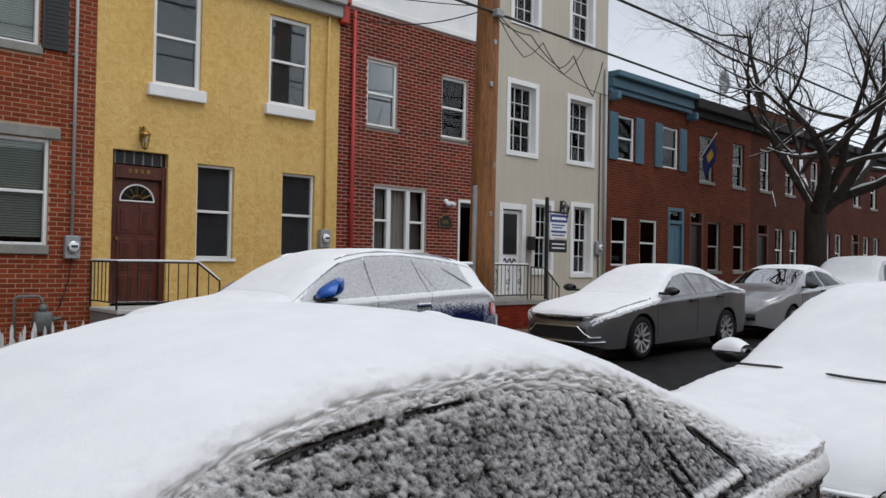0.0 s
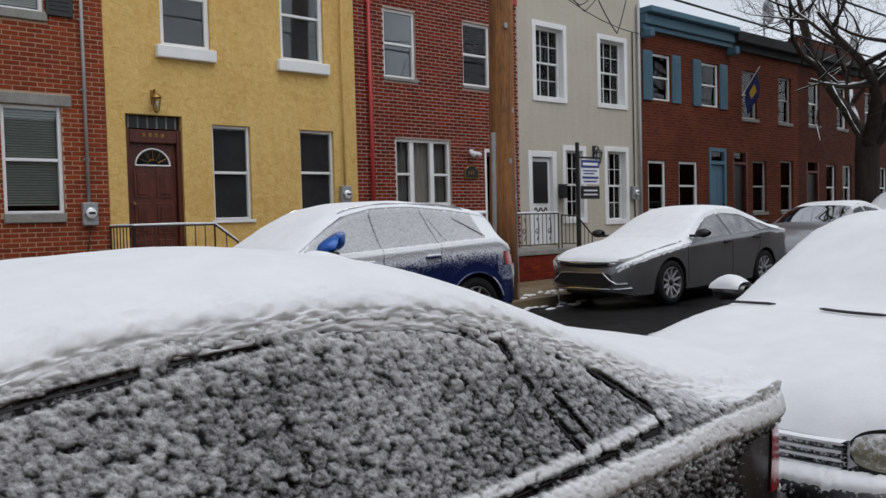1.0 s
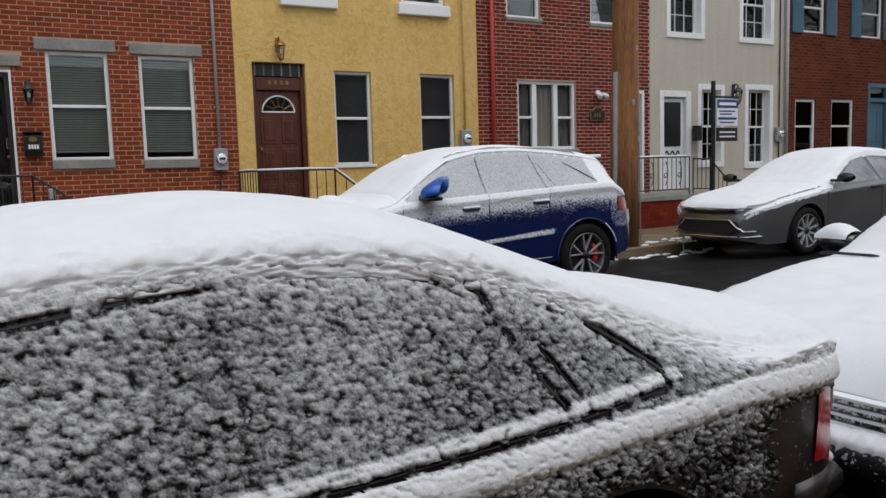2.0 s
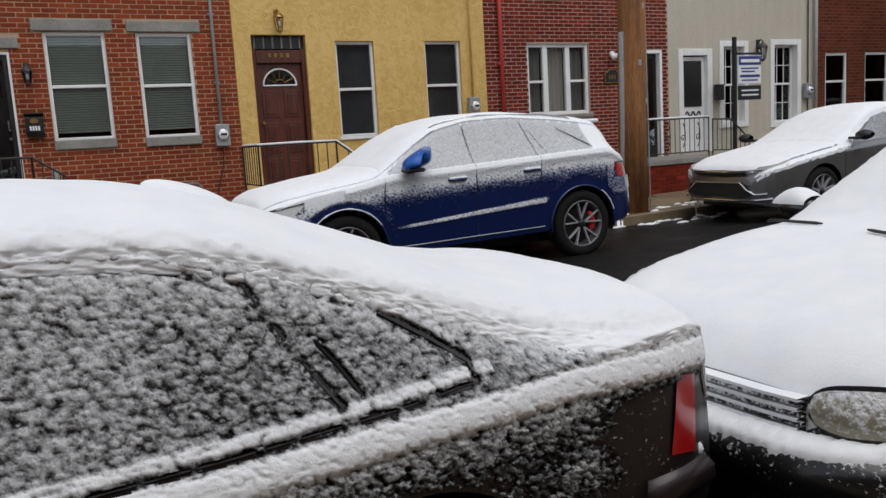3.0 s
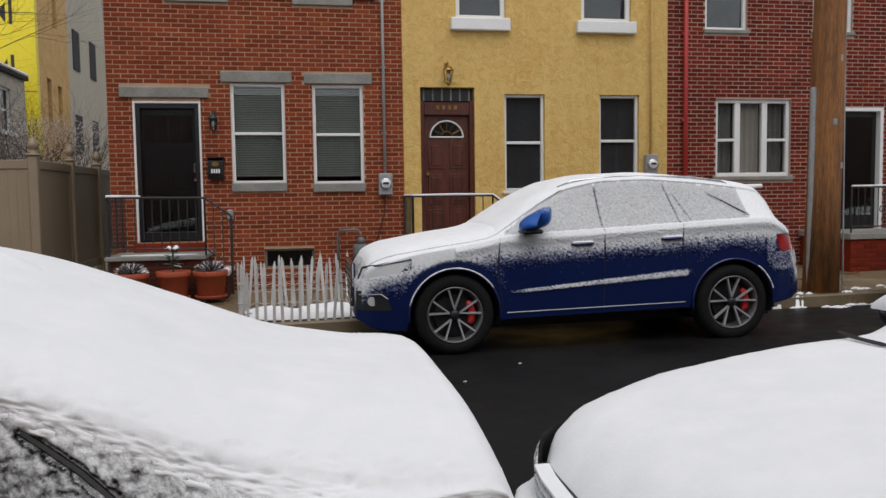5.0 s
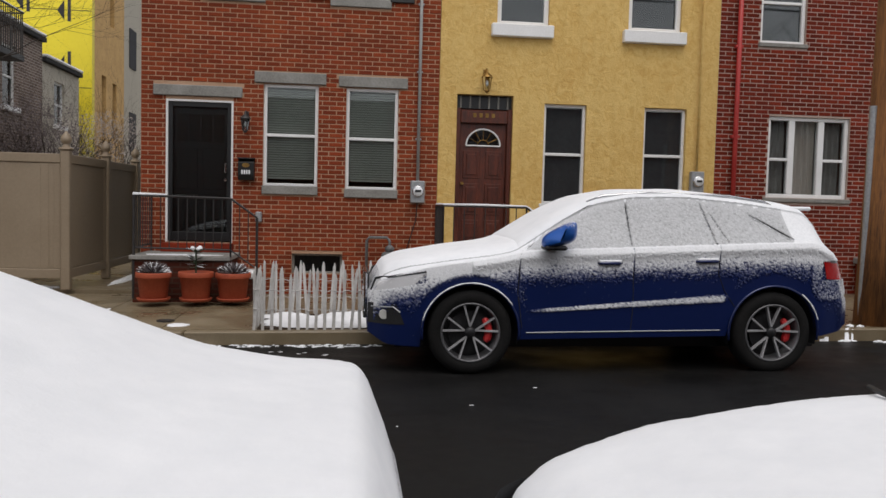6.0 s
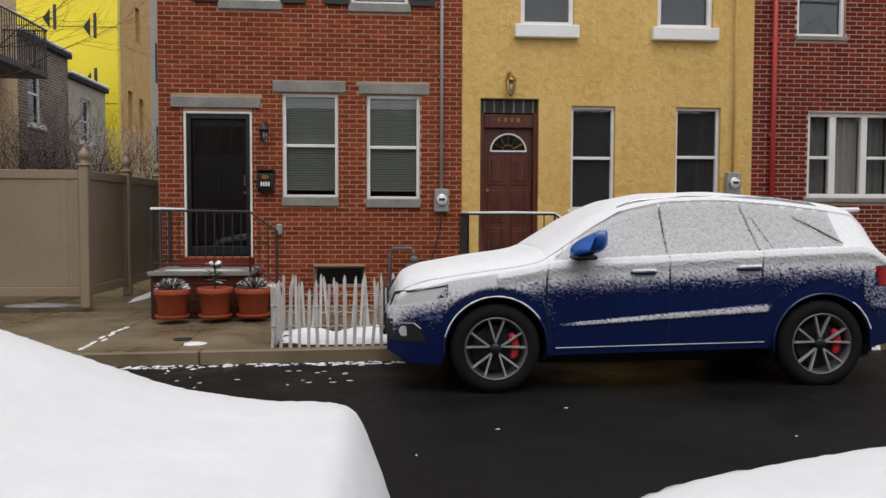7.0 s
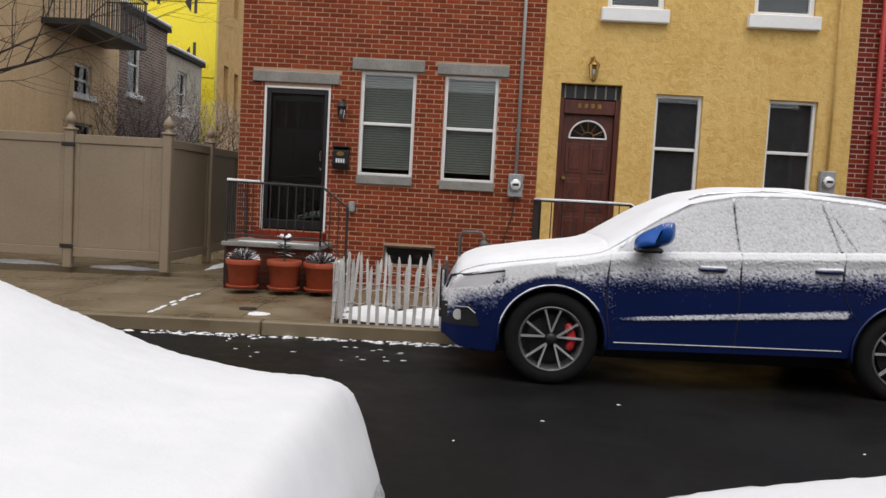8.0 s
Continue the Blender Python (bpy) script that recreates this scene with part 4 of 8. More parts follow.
class CarForm:
    """The outer form of a car. u runs from nose (0) to tail, y is the half width, z the height over the road."""

    def __init__(self, length, top, belt, wid, roofw, sill, hubs, arch, drop=0.09, round_p=2.6, tuck=0.05, rows=11):
        self.rows = rows
        self.L, self.hubs, self.arch, self.drop, self.p, self.tuck = length, hubs, arch, drop, round_p, tuck
        self.top, self.belt, self.wid, self.roofw = (smooth_curve(k, 0.05) for k in (top, belt, wid, roofw))
        self.base_sill = smooth_curve(sill, 0.04)

    def sill(self, u):
        z = self.base_sill(u)
        for h, zh in self.hubs:
            q = np.clip(self.arch**2 - (u - h) ** 2, 0, None)
            z = np.where(np.abs(u - h) < self.arch, np.maximum(z, zh + np.sqrt(q)), z)
        return z

    def edge(self, u):
        return np.maximum(self.top(u) - self.drop, self.belt(u) + 0.004)

    def side(self, u, z):
        """Half width of the flank at a height."""
        zb, ze, W, R = self.belt(u), self.edge(u), self.wid(u), self.roofw(u)
        a = np.clip((z - 0.2) / (zb - 0.2), 0, 1)
        low = W * (1 - self.tuck * (1 - a) ** 2 - 0.028 * a**3)
        b = np.clip((z - zb) / np.maximum(ze - zb, 0.01), 0, 1)
        up = W * 0.972 + (R - W * 0.972) * (b + 0.10 * b * (1 - b) * -2.0 * -1)
        return np.where(z < zb, low, up)

    def over(self, u, y):
        """Height of the upper skin at a distance from the centre line."""
        R, ze, zt = self.roofw(u), self.edge(u), self.top(u)
        q = np.clip(np.abs(y) / R, 0, 1)
        return ze + (zt - ze) * (1 - q**self.p) ** (1 / self.p)

    def skin(self, us, lift=0.0):
        rows = []
        for u in us:
            zs, zb, ze = float(self.sill(u)), float(self.belt(u)), float(self.edge(u))
            zs = min(zs, zb - 0.02)
            pts = [(float(self.side(u, z)), z) for z in np.linspace(zs, zb, self.rows)]
            pts += [(float(self.side(u, z)), z) for z in np.linspace(zb, ze, 8)[1:]]
            R, zt = float(self.roofw(u)), float(self.top(u))
            for th in np.linspace(0, math.pi / 2, 12)[1:]:
                pts.append((R * math.cos(th) ** (2 / self.p), ze + (zt - ze) * math.sin(th) ** (2 / self.p)))
            full = [(u, -y, z) for y, z in pts] + [(u, y, z) for y, z in pts[-2::-1]]
            rows.append(full)
        return np.array(rows)


def place_car(S, cx, cy, cz, tip=0.0, facing=-1):
    """Car coordinates to the street: the nose points to -x when facing is -1."""
    S.v = [(cx - facing * x, cy - facing * y, cz + z + tip * x) for x, y, z in S.v]
    return S


def wheel(parent, put, u, y, z, r, rim_r, spokes, rim_mat, out, dark, split=0.0, caliper=False, w=0.21):
    """One road wheel; out is -1 or 1, the side that its face looks to."""
    def lathe(prof, n=40):
        s = Shape()
        s.lathe((u, y, z), [(a, out * b) for a, b in prof], n, "y")
        return put(s)

    wh = part("wheel", lathe([(rim_r - 0.01, -w + 0.02), (r - 0.045, -w), (r - 0.008, -w + 0.025), (r, -w + 0.06), (r, -0.06), (r - 0.008, -0.022), (r - 0.045, 0.004), (rim_r + 0.012, 0.0), (rim_r, -0.012)]), TYRE, parent, smooth=True)
    part("rim", lathe([(rim_r + 0.004, -0.006), (rim_r - 0.004, 0.003), (rim_r - 0.013, -0.004), (rim_r - 0.022, -0.05), (rim_r - 0.04, -w + 0.03)]), RIM_LIP, wh, smooth=True)
    part("brake_disc", lathe([(rim_r * 0.72, -0.10), (rim_r * 0.72, -0.085), (0.02, -0.085)]), dark, wh)
    part("back_plate", lathe([(rim_r - 0.02, -0.13), (0.0, -0.13)]), TRIM, wh)
    sp = Shape()
    for k in range(spokes):
        for d in ((-split, split) if split else (0.0,)):
            a0, a1 = 2 * math.pi * k / spokes + 0.3, 2 * math.pi * k / spokes + 0.3 + d
            r0, r1 = 0.05, rim_r - 0.012
            c0, s0, c1, s1 = math.cos(a0), math.sin(a0), math.cos(a1), math.sin(a1)
            w0, w1 = (0.007, 0.008) if split else (0.017, 0.011)
            q = [(r0 * c0 - w0 * s0, r0 * s0 + w0 * c0, -0.03), (r0 * c0 + w0 * s0, r0 * s0 - w0 * c0, -0.03), (r1 * c1 + w1 * s1, r1 * s1 - w1 * c1, -0.004), (r1 * c1 - w1 * s1, r1 * s1 + w1 * c1, -0.004)]
            vs = [(u + a, y + out * c, z + b) for a, b, c in q] + [(u + a, y + out * (c - 0.03), z + b) for a, b, c in q]
            sp.add(vs, [(0, 1, 2, 3), (7, 6, 5, 4), (0, 4, 5, 1), (1, 5, 6, 2), (2, 6, 7, 3), (3, 7, 4, 0)])
    part("spokes", put(sp), rim_mat, wh)
    part("hub_cap", lathe([(0.048, -0.045), (0.046, -0.022), (0.035, -0.012), (0.0, -0.01)], 20), dark, wh, smooth=True)
    if caliper:
        c = Shape()
        rr = rim_r * 0.66
        c.tube([(u + rr * math.cos(a), y - out * 0.075, z + rr * math.sin(a)) for a in np.linspace(-0.55, 0.75, 9)], [0.02] + [0.036] * 7 + [0.02], 8)
        part("brake_caliper", put(c), CALIPER, wh, "red brake caliper")
    return wh


def flank_panel(form, side, corners, lift=0.004, nu=24, nz=10, thick=None):
    """A patch on the flank between four (u, z) corners: low front, low rear, top rear, top front."""
    (u0, z0), (u1, z1), (u2, z2), (u3, z3) = corners
    P = np.zeros((nz, nu, 3))
    for i, b in enumerate(np.linspace(0, 1, nz)):
        for j, a in enumerate(np.linspace(0, 1, nu)):
            u = (u0 * (1 - a) + u1 * a) * (1 - b) + (u3 * (1 - a) + u2 * a) * b
            z = (z0 * (1 - a) + z1 * a) * (1 - b) + (z3 * (1 - a) + z2 * a) * b
            P[i, j] = (u, side * (float(form.side(u, z)) + lift), z)
    return Shape().sheet(P, side > 0)


def flank_line(form, side, pts, r=0.006, lift=0.002, n=5):
    """A thin raised line along the flank."""
    dense = []
    for (a, b), (c, d) in zip(pts, pts[1:]):
        for t in np.linspace(0, 1, 9)[:-1]:
            dense.append((a + (c - a) * t, b + (d - b) * t))
    dense.append(pts[-1])
    return Shape().tube([(u, side * (float(form.side(u, z)) + lift), z) for u, z in dense], r, n)


def car_body(name, form, put, paint, label, category, at, us=None, cover=None):
    ob = thing(name, at, label, category)
    us = us if us is not None else np.unique(np.concatenate([np.linspace(0, 0.3, 12), np.linspace(0.3, form.L - 0.3, 130), np.linspace(form.L - 0.3, form.L, 12)]))
    P = form.skin(us)
    s = Shape().sheet(P)
    n = P.shape[1]
    k = len(us)
    s.f.append(tuple(range(n))[::-1])
    s.f.append(tuple((k - 1) * n + j for j in range(n)))
    local = np.array(s.v)
    body = part("body", put(s), paint, ob, smooth=True)
    if cover:
        body.data.attributes.new("snow_cover", "FLOAT", "POINT").data.foreach_set("value", cover(local[:, 0], local[:, 2]).astype(np.float32))
    # dark underside and wheel housings
    und = Shape().box(0.25, form.L - 0.25, -0.55, 0.55, 0.17, 0.5)
    part("underbody", put(und), TRIM, ob)
    for h, zh in form.hubs:
        for sd in (-1, 1):
            wells = Shape()
            y0 = sd * (float(form.wid(h)) - 0.03)
            y1 = sd * (float(form.wid(h)) - 0.36)
            aa = np.linspace(-0.25, math.pi + 0.25, 22)
            R = form.arch + 0.008
            wells.sheet(np.array([[(h + R * math.cos(a), y, zh + R * math.sin(a)) for a in aa] for y in (y0, y1)]))
            wells.add([(h + R * math.cos(a), y1, zh + R * math.sin(a)) for a in aa], [tuple(range(22))])
            part("wheel_housing", put(wells), TRIM, ob, fix=False)
    return ob


def snow_sheet(form, u0, u1, thick, seed, du=0.03, nv=44, reach=1.0, rag=0.02, low=0.07, fade=0.05, cut=None, puff=0.0):
    """A blanket of snow over the upper skin from u0 to u1, rounding over the shoulders to a ragged edge."""
    us = np.linspace(u0, u1, int((u1 - u0) / du) + 2)
    ns = 26 if puff else 9
    vs = np.concatenate([-1 - np.linspace(1, 0, ns)[:-1], np.linspace(-1, 1, nv), 1 + np.linspace(0, 1, ns)[1:]])
    U, V = np.meshgrid(us, vs, indexing="ij")
    R = form.roofw(U)
    over = np.clip(np.abs(V) - 1, 0, 1)
    q = np.clip(np.abs(V), 0, 0.9995)
    Yt, Zt = np.sign(V) * q * R, form.over(U, q * R)
    Zs = form.edge(U) - over * low
    Ys = np.sign(V) * form.side(U, Zs)
    Y, Z = np.where(over > 0, Ys, Yt), np.where(over > 0, Zs, Zt)
    n1 = fbm(U * 2.2, Y * 2.2, seed)
    n2 = fbm(U * 26, (np.abs(Y) - Z) * 26 + 60, seed + 3, 3)
    n3 = fbm(U * 9, (np.abs(Y) - Z) * 9 + 30, seed + 5, 3)
    ends = np.sqrt(np.clip(np.minimum(U - u0, u1 - U) / fade, 0, 1))
    droop = np.clip(1 - over * (0.85 + 1.1 * (n3 - 0.5)), 0, 1)
    clump = 0.0
    if puff:
        S_, T_ = U / 0.021 + 0.35 * Z / 0.0165, (np.abs(Y) - Z) / 0.0165
        clump = puff * (0.5 * puffs(S_, T_, seed + 60) + 0.3 * puffs(S_ * 2.3, T_ * 2.3, seed + 61) - 0.25) * np.clip((np.abs(V) - 0.84) / 0.16, 0, 1) * ends + 0.014 * np.sqrt(1 - over) * np.clip((np.abs(V) - 0.7) / 0.3, 0, 1) * ends
        thick = thick * (1 - 0.72 * np.clip((np.abs(V) - 0.5) / 0.5, 0, 1) ** 1.6)
    T = clump + thick * (0.8 + 0.4 * n1) * ends * np.where(over > 0, (1 - over) * 0.42, 1.0 - 0.58 * np.clip((np.abs(V) - 0.72) / 0.28, 0, 1) ** 1.5) + rag * (n2 - 0.5) * np.clip((np.abs(V) - 0.86) * 3, 0.08, 0.6) - 0.006 * (over > 0.9)
    if cut:
        k = (cut + 0.10 * (n3 - 0.5) + 0.10 * (n2 - 0.5) - np.abs(V)) / 0.16
        T = np.where(k > 0, T * np.sqrt(np.clip(k, 0, 1)), -0.008)
    ny = np.where(over > 0, 0.85 + 0.15 * over, q**5 * 0.85)
    nz = np.sqrt(np.clip(1 - ny * ny, 0, 1))
    return Shape().sheet(np.stack([U, Y + np.sign(V) * ny * T, Z + nz * T], -1))


def crust(form, side, u0, u1, z_lo, z_hi, cover, size, thick, seed, step, lift=0.004, keep=None):
    """Clinging snow on the flank: clumps of a given size where the cover (0 to 1, of u and z) allows."""
    us = np.arange(u0, u1 + step, step)
    nz = int((z_hi - z_lo) / step) + 2
    U, A = np.meshgrid(us, np.linspace(0, 1, nz), indexing="ij")
    Z = z_lo + (z_hi - z_lo) * A
    Yb = form.side(U, Z)
    size = size(U, Z) if callable(size) else size
    n = 0.72 * fbm(U / size, Z / (size * 0.85), seed, 2) + 0.28 * fbm(U / size / 3.1 + 5, Z / size / 2.6, seed + 9, 3)
    n = (n - 0.5) * 2.3 + 0.5
    h = np.clip(n - (1 - cover(U, Z)), -0.3, 0.6)
    ok = (h > 0.0) & (Z < form.edge(U) + 0.03) & (Z > form.sill(U) + 0.01)
    if keep is not None:
        ok &= keep(U, Z)
    H = lift + (thick(U, Z) if callable(thick) else thick) * np.sqrt(np.clip(h, 0, 1) * 1.8)
    H = np.where(ok, H, 0.001)
    P = np.stack([U, side * (Yb + H), Z + 0.25 * (H - lift)], -1)
    quad = ok[:-1, :-1].astype(int) + ok[1:, :-1] + ok[:-1, 1:] + ok[1:, 1:]
    ii, jj = np.nonzero(quad >= 2)
    b = P.shape[1]
    used = np.zeros(P.shape[0] * b, bool)
    F = np.stack([ii * b + jj, ii * b + jj + 1, (ii + 1) * b + jj + 1, (ii + 1) * b + jj], 1)
    if side < 0:
        F = F[:, ::-1]
    used[F.ravel()] = True
    remap = np.cumsum(used) - 1
    s = Shape()
    s.v = [tuple(p) for p in P.reshape(-1, 3)[used]]
    s.f = [tuple(q) for q in remap[F]]
    return s


def puffs(x, y, seed):
    """Rounded domes scattered one to a cell, 0 to 1."""
    ix, iy = np.floor(x).astype(int), np.floor(y).astype(int)
    best = np.zeros(np.shape(x))
    for dx in (-1, 0, 1):
        for dy in (-1, 0, 1):
            cx, cy = ix + dx, iy + dy
            r = 0.55 + 0.5 * lattice(cx, cy, seed + 2)
            d2 = ((x - cx - lattice(cx, cy, seed)) ** 2 + (y - cy - lattice(cx, cy, seed + 1)) ** 2) / r**2
            best = np.maximum(best, np.sqrt(np.clip(1 - d2, 0, 1)) * (0.55 + 0.45 * lattice(cx, cy, seed + 3)))
    return best


def fluff(form, side, u0, u1, z_lo, z_hi, cover, size, thick, seed, step, lift=0.008, veil=None, rim=-0.02, film=None):
    """Fluffy snow clinging to the flank in rounded clumps; returns the shape and the depth of snow at its points."""
    us = np.arange(u0, u1 + step, step)
    U, Z = np.meshgrid(us, np.arange(z_lo, z_hi, step), indexing="ij")
    wx, wz = 0.5 * size * (fbm(U * 40, Z * 40, seed + 40, 2) - 0.5), 0.5 * size * (fbm(U * 40, Z * 40, seed + 41, 2) - 0.5)
    S, T = (U + wx) / (size * 1.25) + 0.35 * Z / size, (Z + wz) / (size * 0.9)
    raw = 0.50 * puffs(S, T, seed) + 0.30 * puffs(S * 2.3 + 7, T * 2.3, seed + 11) + 0.20 * puffs(S * 4.6, T * 4.6, seed + 23)
    c = cover(U, Z)
    h = raw - (1 - c)
    ok = (h > -0.06) & (Z < form.edge(U) - rim) & (Z > form.sill(U) + 0.012)
    H = lift * np.clip((h + 0.06) / 0.06, 0.1, 1) + thick(U, Z) * np.clip(h, 0, 1) ** 0.7
    P = np.stack([U, side * (form.side(U, Z) + H), Z + 0.3 * (H - lift)], -1)
    quad = ok[:-1, :-1].astype(int) + ok[1:, :-1] + ok[:-1, 1:] + ok[1:, 1:]
    ii, jj = np.nonzero(quad >= 3)
    b = P.shape[1]
    F = np.stack([ii * b + jj, ii * b + jj + 1, (ii + 1) * b + jj + 1, (ii + 1) * b + jj], 1)
    if side < 0:
        F = F[:, ::-1]
    used = np.zeros(P.shape[0] * b, bool)
    used[F.ravel()] = True
    remap = np.cumsum(used) - 1
    s = Shape()
    s.v = [tuple(p) for p in P.reshape(-1, 3)[used]]
    s.f = [tuple(q) for q in remap[F]]
    deep = np.clip(h / 0.8, 0, 1)
    if veil:
        deep = deep * veil(U, Z)
    if film:
        deep = deep + film(U, Z)
    return s, deep.reshape(-1)[used]


# ---- blue sport utility vehicle across the street ----
SUV = CarForm(4.58,
    top=[(0, 0.60), (0.02, 0.76), (0.10, 0.885), (0.30, 0.975), (0.8, 1.055), (1.15, 1.10), (1.30, 1.135), (1.75, 1.42), (2.05, 1.565), (2.4, 1.635), (2.9, 1.65), (3.5, 1.60), (4.02, 1.535), (4.17, 1.50), (4.22, 1.38), (4.38, 1.14), (4.46, 1.02), (4.55, 0.80), (4.58, 0.62)],
    belt=[(0, 0.58), (0.03, 0.73), (0.12, 0.82), (0.5, 0.93), (1.1, 1.02), (1.4, 1.08), (2.5, 1.125), (3.6, 1.175), (4.1, 1.19), (4.36, 1.08), (4.58, 0.6)],
    wid=[(0, 0.66), (0.05, 0.74), (0.2, 0.86), (0.5, 0.925), (0.95, 0.945), (2.3, 0.935), (3.7, 0.945), (4.2, 0.90), (4.45, 0.80), (4.58, 0.66)],
    roofw=[(0, 0.55), (0.1, 0.66), (0.3, 0.76), (0.8, 0.82), (1.2, 0.83), (1.45, 0.78), (2.0, 0.66), (2.5, 0.635), (3.4, 0.63), (4.1, 0.60), (4.3, 0.66), (4.58, 0.55)],
    sill=[(0, 0.34), (0.15, 0.24), (0.6, 0.22), (1.4, 0.30), (3.2, 0.33), (4.2, 0.32), (4.5, 0.36), (4.58, 0.42)],
    hubs=[(0.90, 0.36), (3.71, 0.36)], arch=0.425, drop=0.07, rows=44)
SUV_X, SUV_Y, SUV_TIP = -1.09, -4.23, 0.006


def put_suv(s):
    return place_car(s, SUV_X, SUV_Y, -0.042, SUV_TIP)


def suv_dust(U, Z):
    """How much snow clings to the paint: most along the shoulder, thinning down the doors, none in the lee of the arches."""
    zb = SUV.belt(U)
    d = 1.40 - 1.25 * np.clip((zb - 0.06 - Z) / 0.27, 0, 1) ** 0.9
    rf, rr = np.hypot(U - 0.9, Z - 0.36), np.hypot(U - 3.71, Z - 0.36)
    behind = 0.46 * np.clip((1.46 - U) / 0.12, 0, 1) * (U > 1.0) * np.clip((Z - 0.44) / 0.1, 0, 1)
    nose = (U < 0.75) * (0.52 - 2.2 * np.clip(0.69 - 0.2 * U - Z, 0, 1))
    tail = (U > 3.25) * (0.62 - 0.95 * np.clip(zb - 0.10 - Z, 0, 1)) * np.clip((U - 3.2) / 0.15, 0, 1)
    back = (U > 4.08) * 0.60 * np.clip((Z - 0.60) / 0.08, 0, 1)
    d = np.maximum.reduce([d, behind, nose, tail, back])
    d = d * np.clip((rf - 0.47) / 0.06, 0, 1) * np.clip((rr - 0.49) / 0.07, 0, 1)
    lo = 0.535 + (U - 1.42) * 0.058
    half = 0.018 + 0.011 * (U - 1.4)
    strip = np.exp(-(((Z - lo - half) / np.maximum(half, 0.01)) ** 4)) * np.clip((U - 1.36) / 0.3, 0, 1) ** 0.5 * np.clip((3.28 - U) / 0.08, 0, 1)
    return np.maximum(d, 0.98 * strip)


suv = car_body("sport_utility_vehicle", SUV, put_suv, DUST_BLUE, "deep blue sport utility vehicle dusted with snow, parked at the kerb", "car", (SUV_X + 2.3, SUV_Y, 0), cover=lambda U, Z: 0.5 * suv_dust(U, Z))
for sd in (-1, 1):
    for u in (0.90, 3.71):
        wheel(suv, put_suv, u, sd * 0.925, 0.36, 0.378, 0.262, 5, RIM, sd, RIM_DARK, split=0.26, caliper=True)
    for corners, nm in ((((1.46, 1.115), (2.32, 1.145), (2.30, 1.545), (2.02, 1.475)), "front_window"), (((2.40, 1.15), (3.14, 1.175), (3.06, 1.52), (2.38, 1.548)), "rear_window"), (((3.22, 1.18), (3.83, 1.225), (3.50, 1.435), (3.12, 1.51)), "quarter_window")):
        pw = part(nm, put_suv(flank_panel(SUV, sd, corners)), CAR_GLASS, suv, smooth=True, fix=False)
        part("frost", put_suv(flank_panel(SUV, sd, corners, 0.007)), SUV_FROST, pw, "thin film of snow", smooth=True, fix=False)
    for pts in (((1.33, 1.06), (1.31, 0.72), (1.36, 0.40)), ((2.36, 1.12), (2.37, 0.60), (2.36, 0.36)), ((2.35, 1.13), (2.35, 1.56)), ((3.17, 1.16), (3.16, 0.9), (3.22, 0.75), (3.33, 0.6))):
        part("door_seam", put_suv(flank_line(SUV, sd, pts, 0.005, 0.0)), TRIM, suv)
    part("window_trim", put_suv(flank_line(SUV, sd, ((1.40, 1.10), (2.36, 1.135), (3.2, 1.172), (3.90, 1.222), (3.55, 1.45), (3.1, 1.535), (2.4, 1.565), (2.0, 1.49), (1.75, 1.36), (1.42, 1.11)), 0.009, 0.002)), TRIM, suv)
    part("sill_strip", put_suv(flank_line(SUV, sd, ((1.4, 0.36), (3.2, 0.385)), 0.006, 0.004)), GALV, suv)
    for u in (2.14, 3.05):
        h = Shape()
        z = 0.985 + (u - 2.1) * 0.03
        y = sd * (float(SUV.side(u, z)) + 0.028)
        h.tube([(u - 0.11, y - sd * 0.02, z), (u - 0.08, y, z), (u + 0.08, y, z + 0.002), (u + 0.11, y - sd * 0.02, z + 0.003)], [0.012, 0.016, 0.016, 0.012], 8)
        part("door_handle", put_suv(h), CAR_BLUE, suv, smooth=True)
        h2_ = Shape().tube([(u - 0.10, y - sd * 0.004, z + 0.016), (u + 0.10, y - sd * 0.004, z + 0.018)], 0.012, 6)
        part("snow", put_suv(h2_), SNOW, suv)
    # mirror
    mu, mz, my = 1.70, 1.215 if sd < 0 else 1.12, sd * 1.04
    g = Shape()
    rings = []
    for a in np.linspace(0, 1, 9):
        r = math.sin(math.pi * (0.004 + 0.99 * a)) ** 0.45
        rings.append([(mu - 0.06 + 0.155 * boxy(math.cos(t)) * r, my + sd * (a - 0.5) * 0.26, mz + 0.085 * boxy(math.sin(t)) * r * (1 + 0.28 * boxy(math.cos(t))) + 0.055 * boxy(math.cos(t)) + 0.02 * a) for t in np.linspace(0, 2 * math.pi, 33)])
    g.sheet(np.array(rings))
    mr_ = part("mirror", put_suv(g), DUST_MIRROR, suv, "bright blue door mirror", smooth=True)
    part("mirror_arm", put_suv(Shape().box(mu - 0.16, mu - 0.04, min(sd * 0.86, sd * 0.98), max(sd * 0.86, sd * 0.98), 1.10, 1.17, 0.02)), TRIM, mr_)
    part("mirror_base", put_suv(Shape().box(mu - 0.20, mu + 0.0, min(sd * 0.94, sd * 1.12), max(sd * 0.94, sd * 1.12), 1.105, 1.145, 0.02)), TRIM, mr_)
    part("roof_rail", put_suv(Shape().tube([(2.0, sd * 0.60, 1.53), (2.15, sd * 0.605, 1.59), (2.6, sd * 0.60, 1.632), (3.4, sd * 0.59, 1.612), (3.75, sd * 0.58, 1.565), (3.82, sd * 0.58, 1.53)], 0.011, 8)), CHROME, suv, smooth=True)
    # head lamp and tail lamp wrapped round the corners
    part("head_lamp", put_suv(flank_panel(SUV, sd, ((0.035, 0.70), (0.40, 0.775), (0.50, 0.885), (0.07, 0.80)), 0.006, 16, 6)), DUST_LENS_B, suv, smooth=True, fix=False)
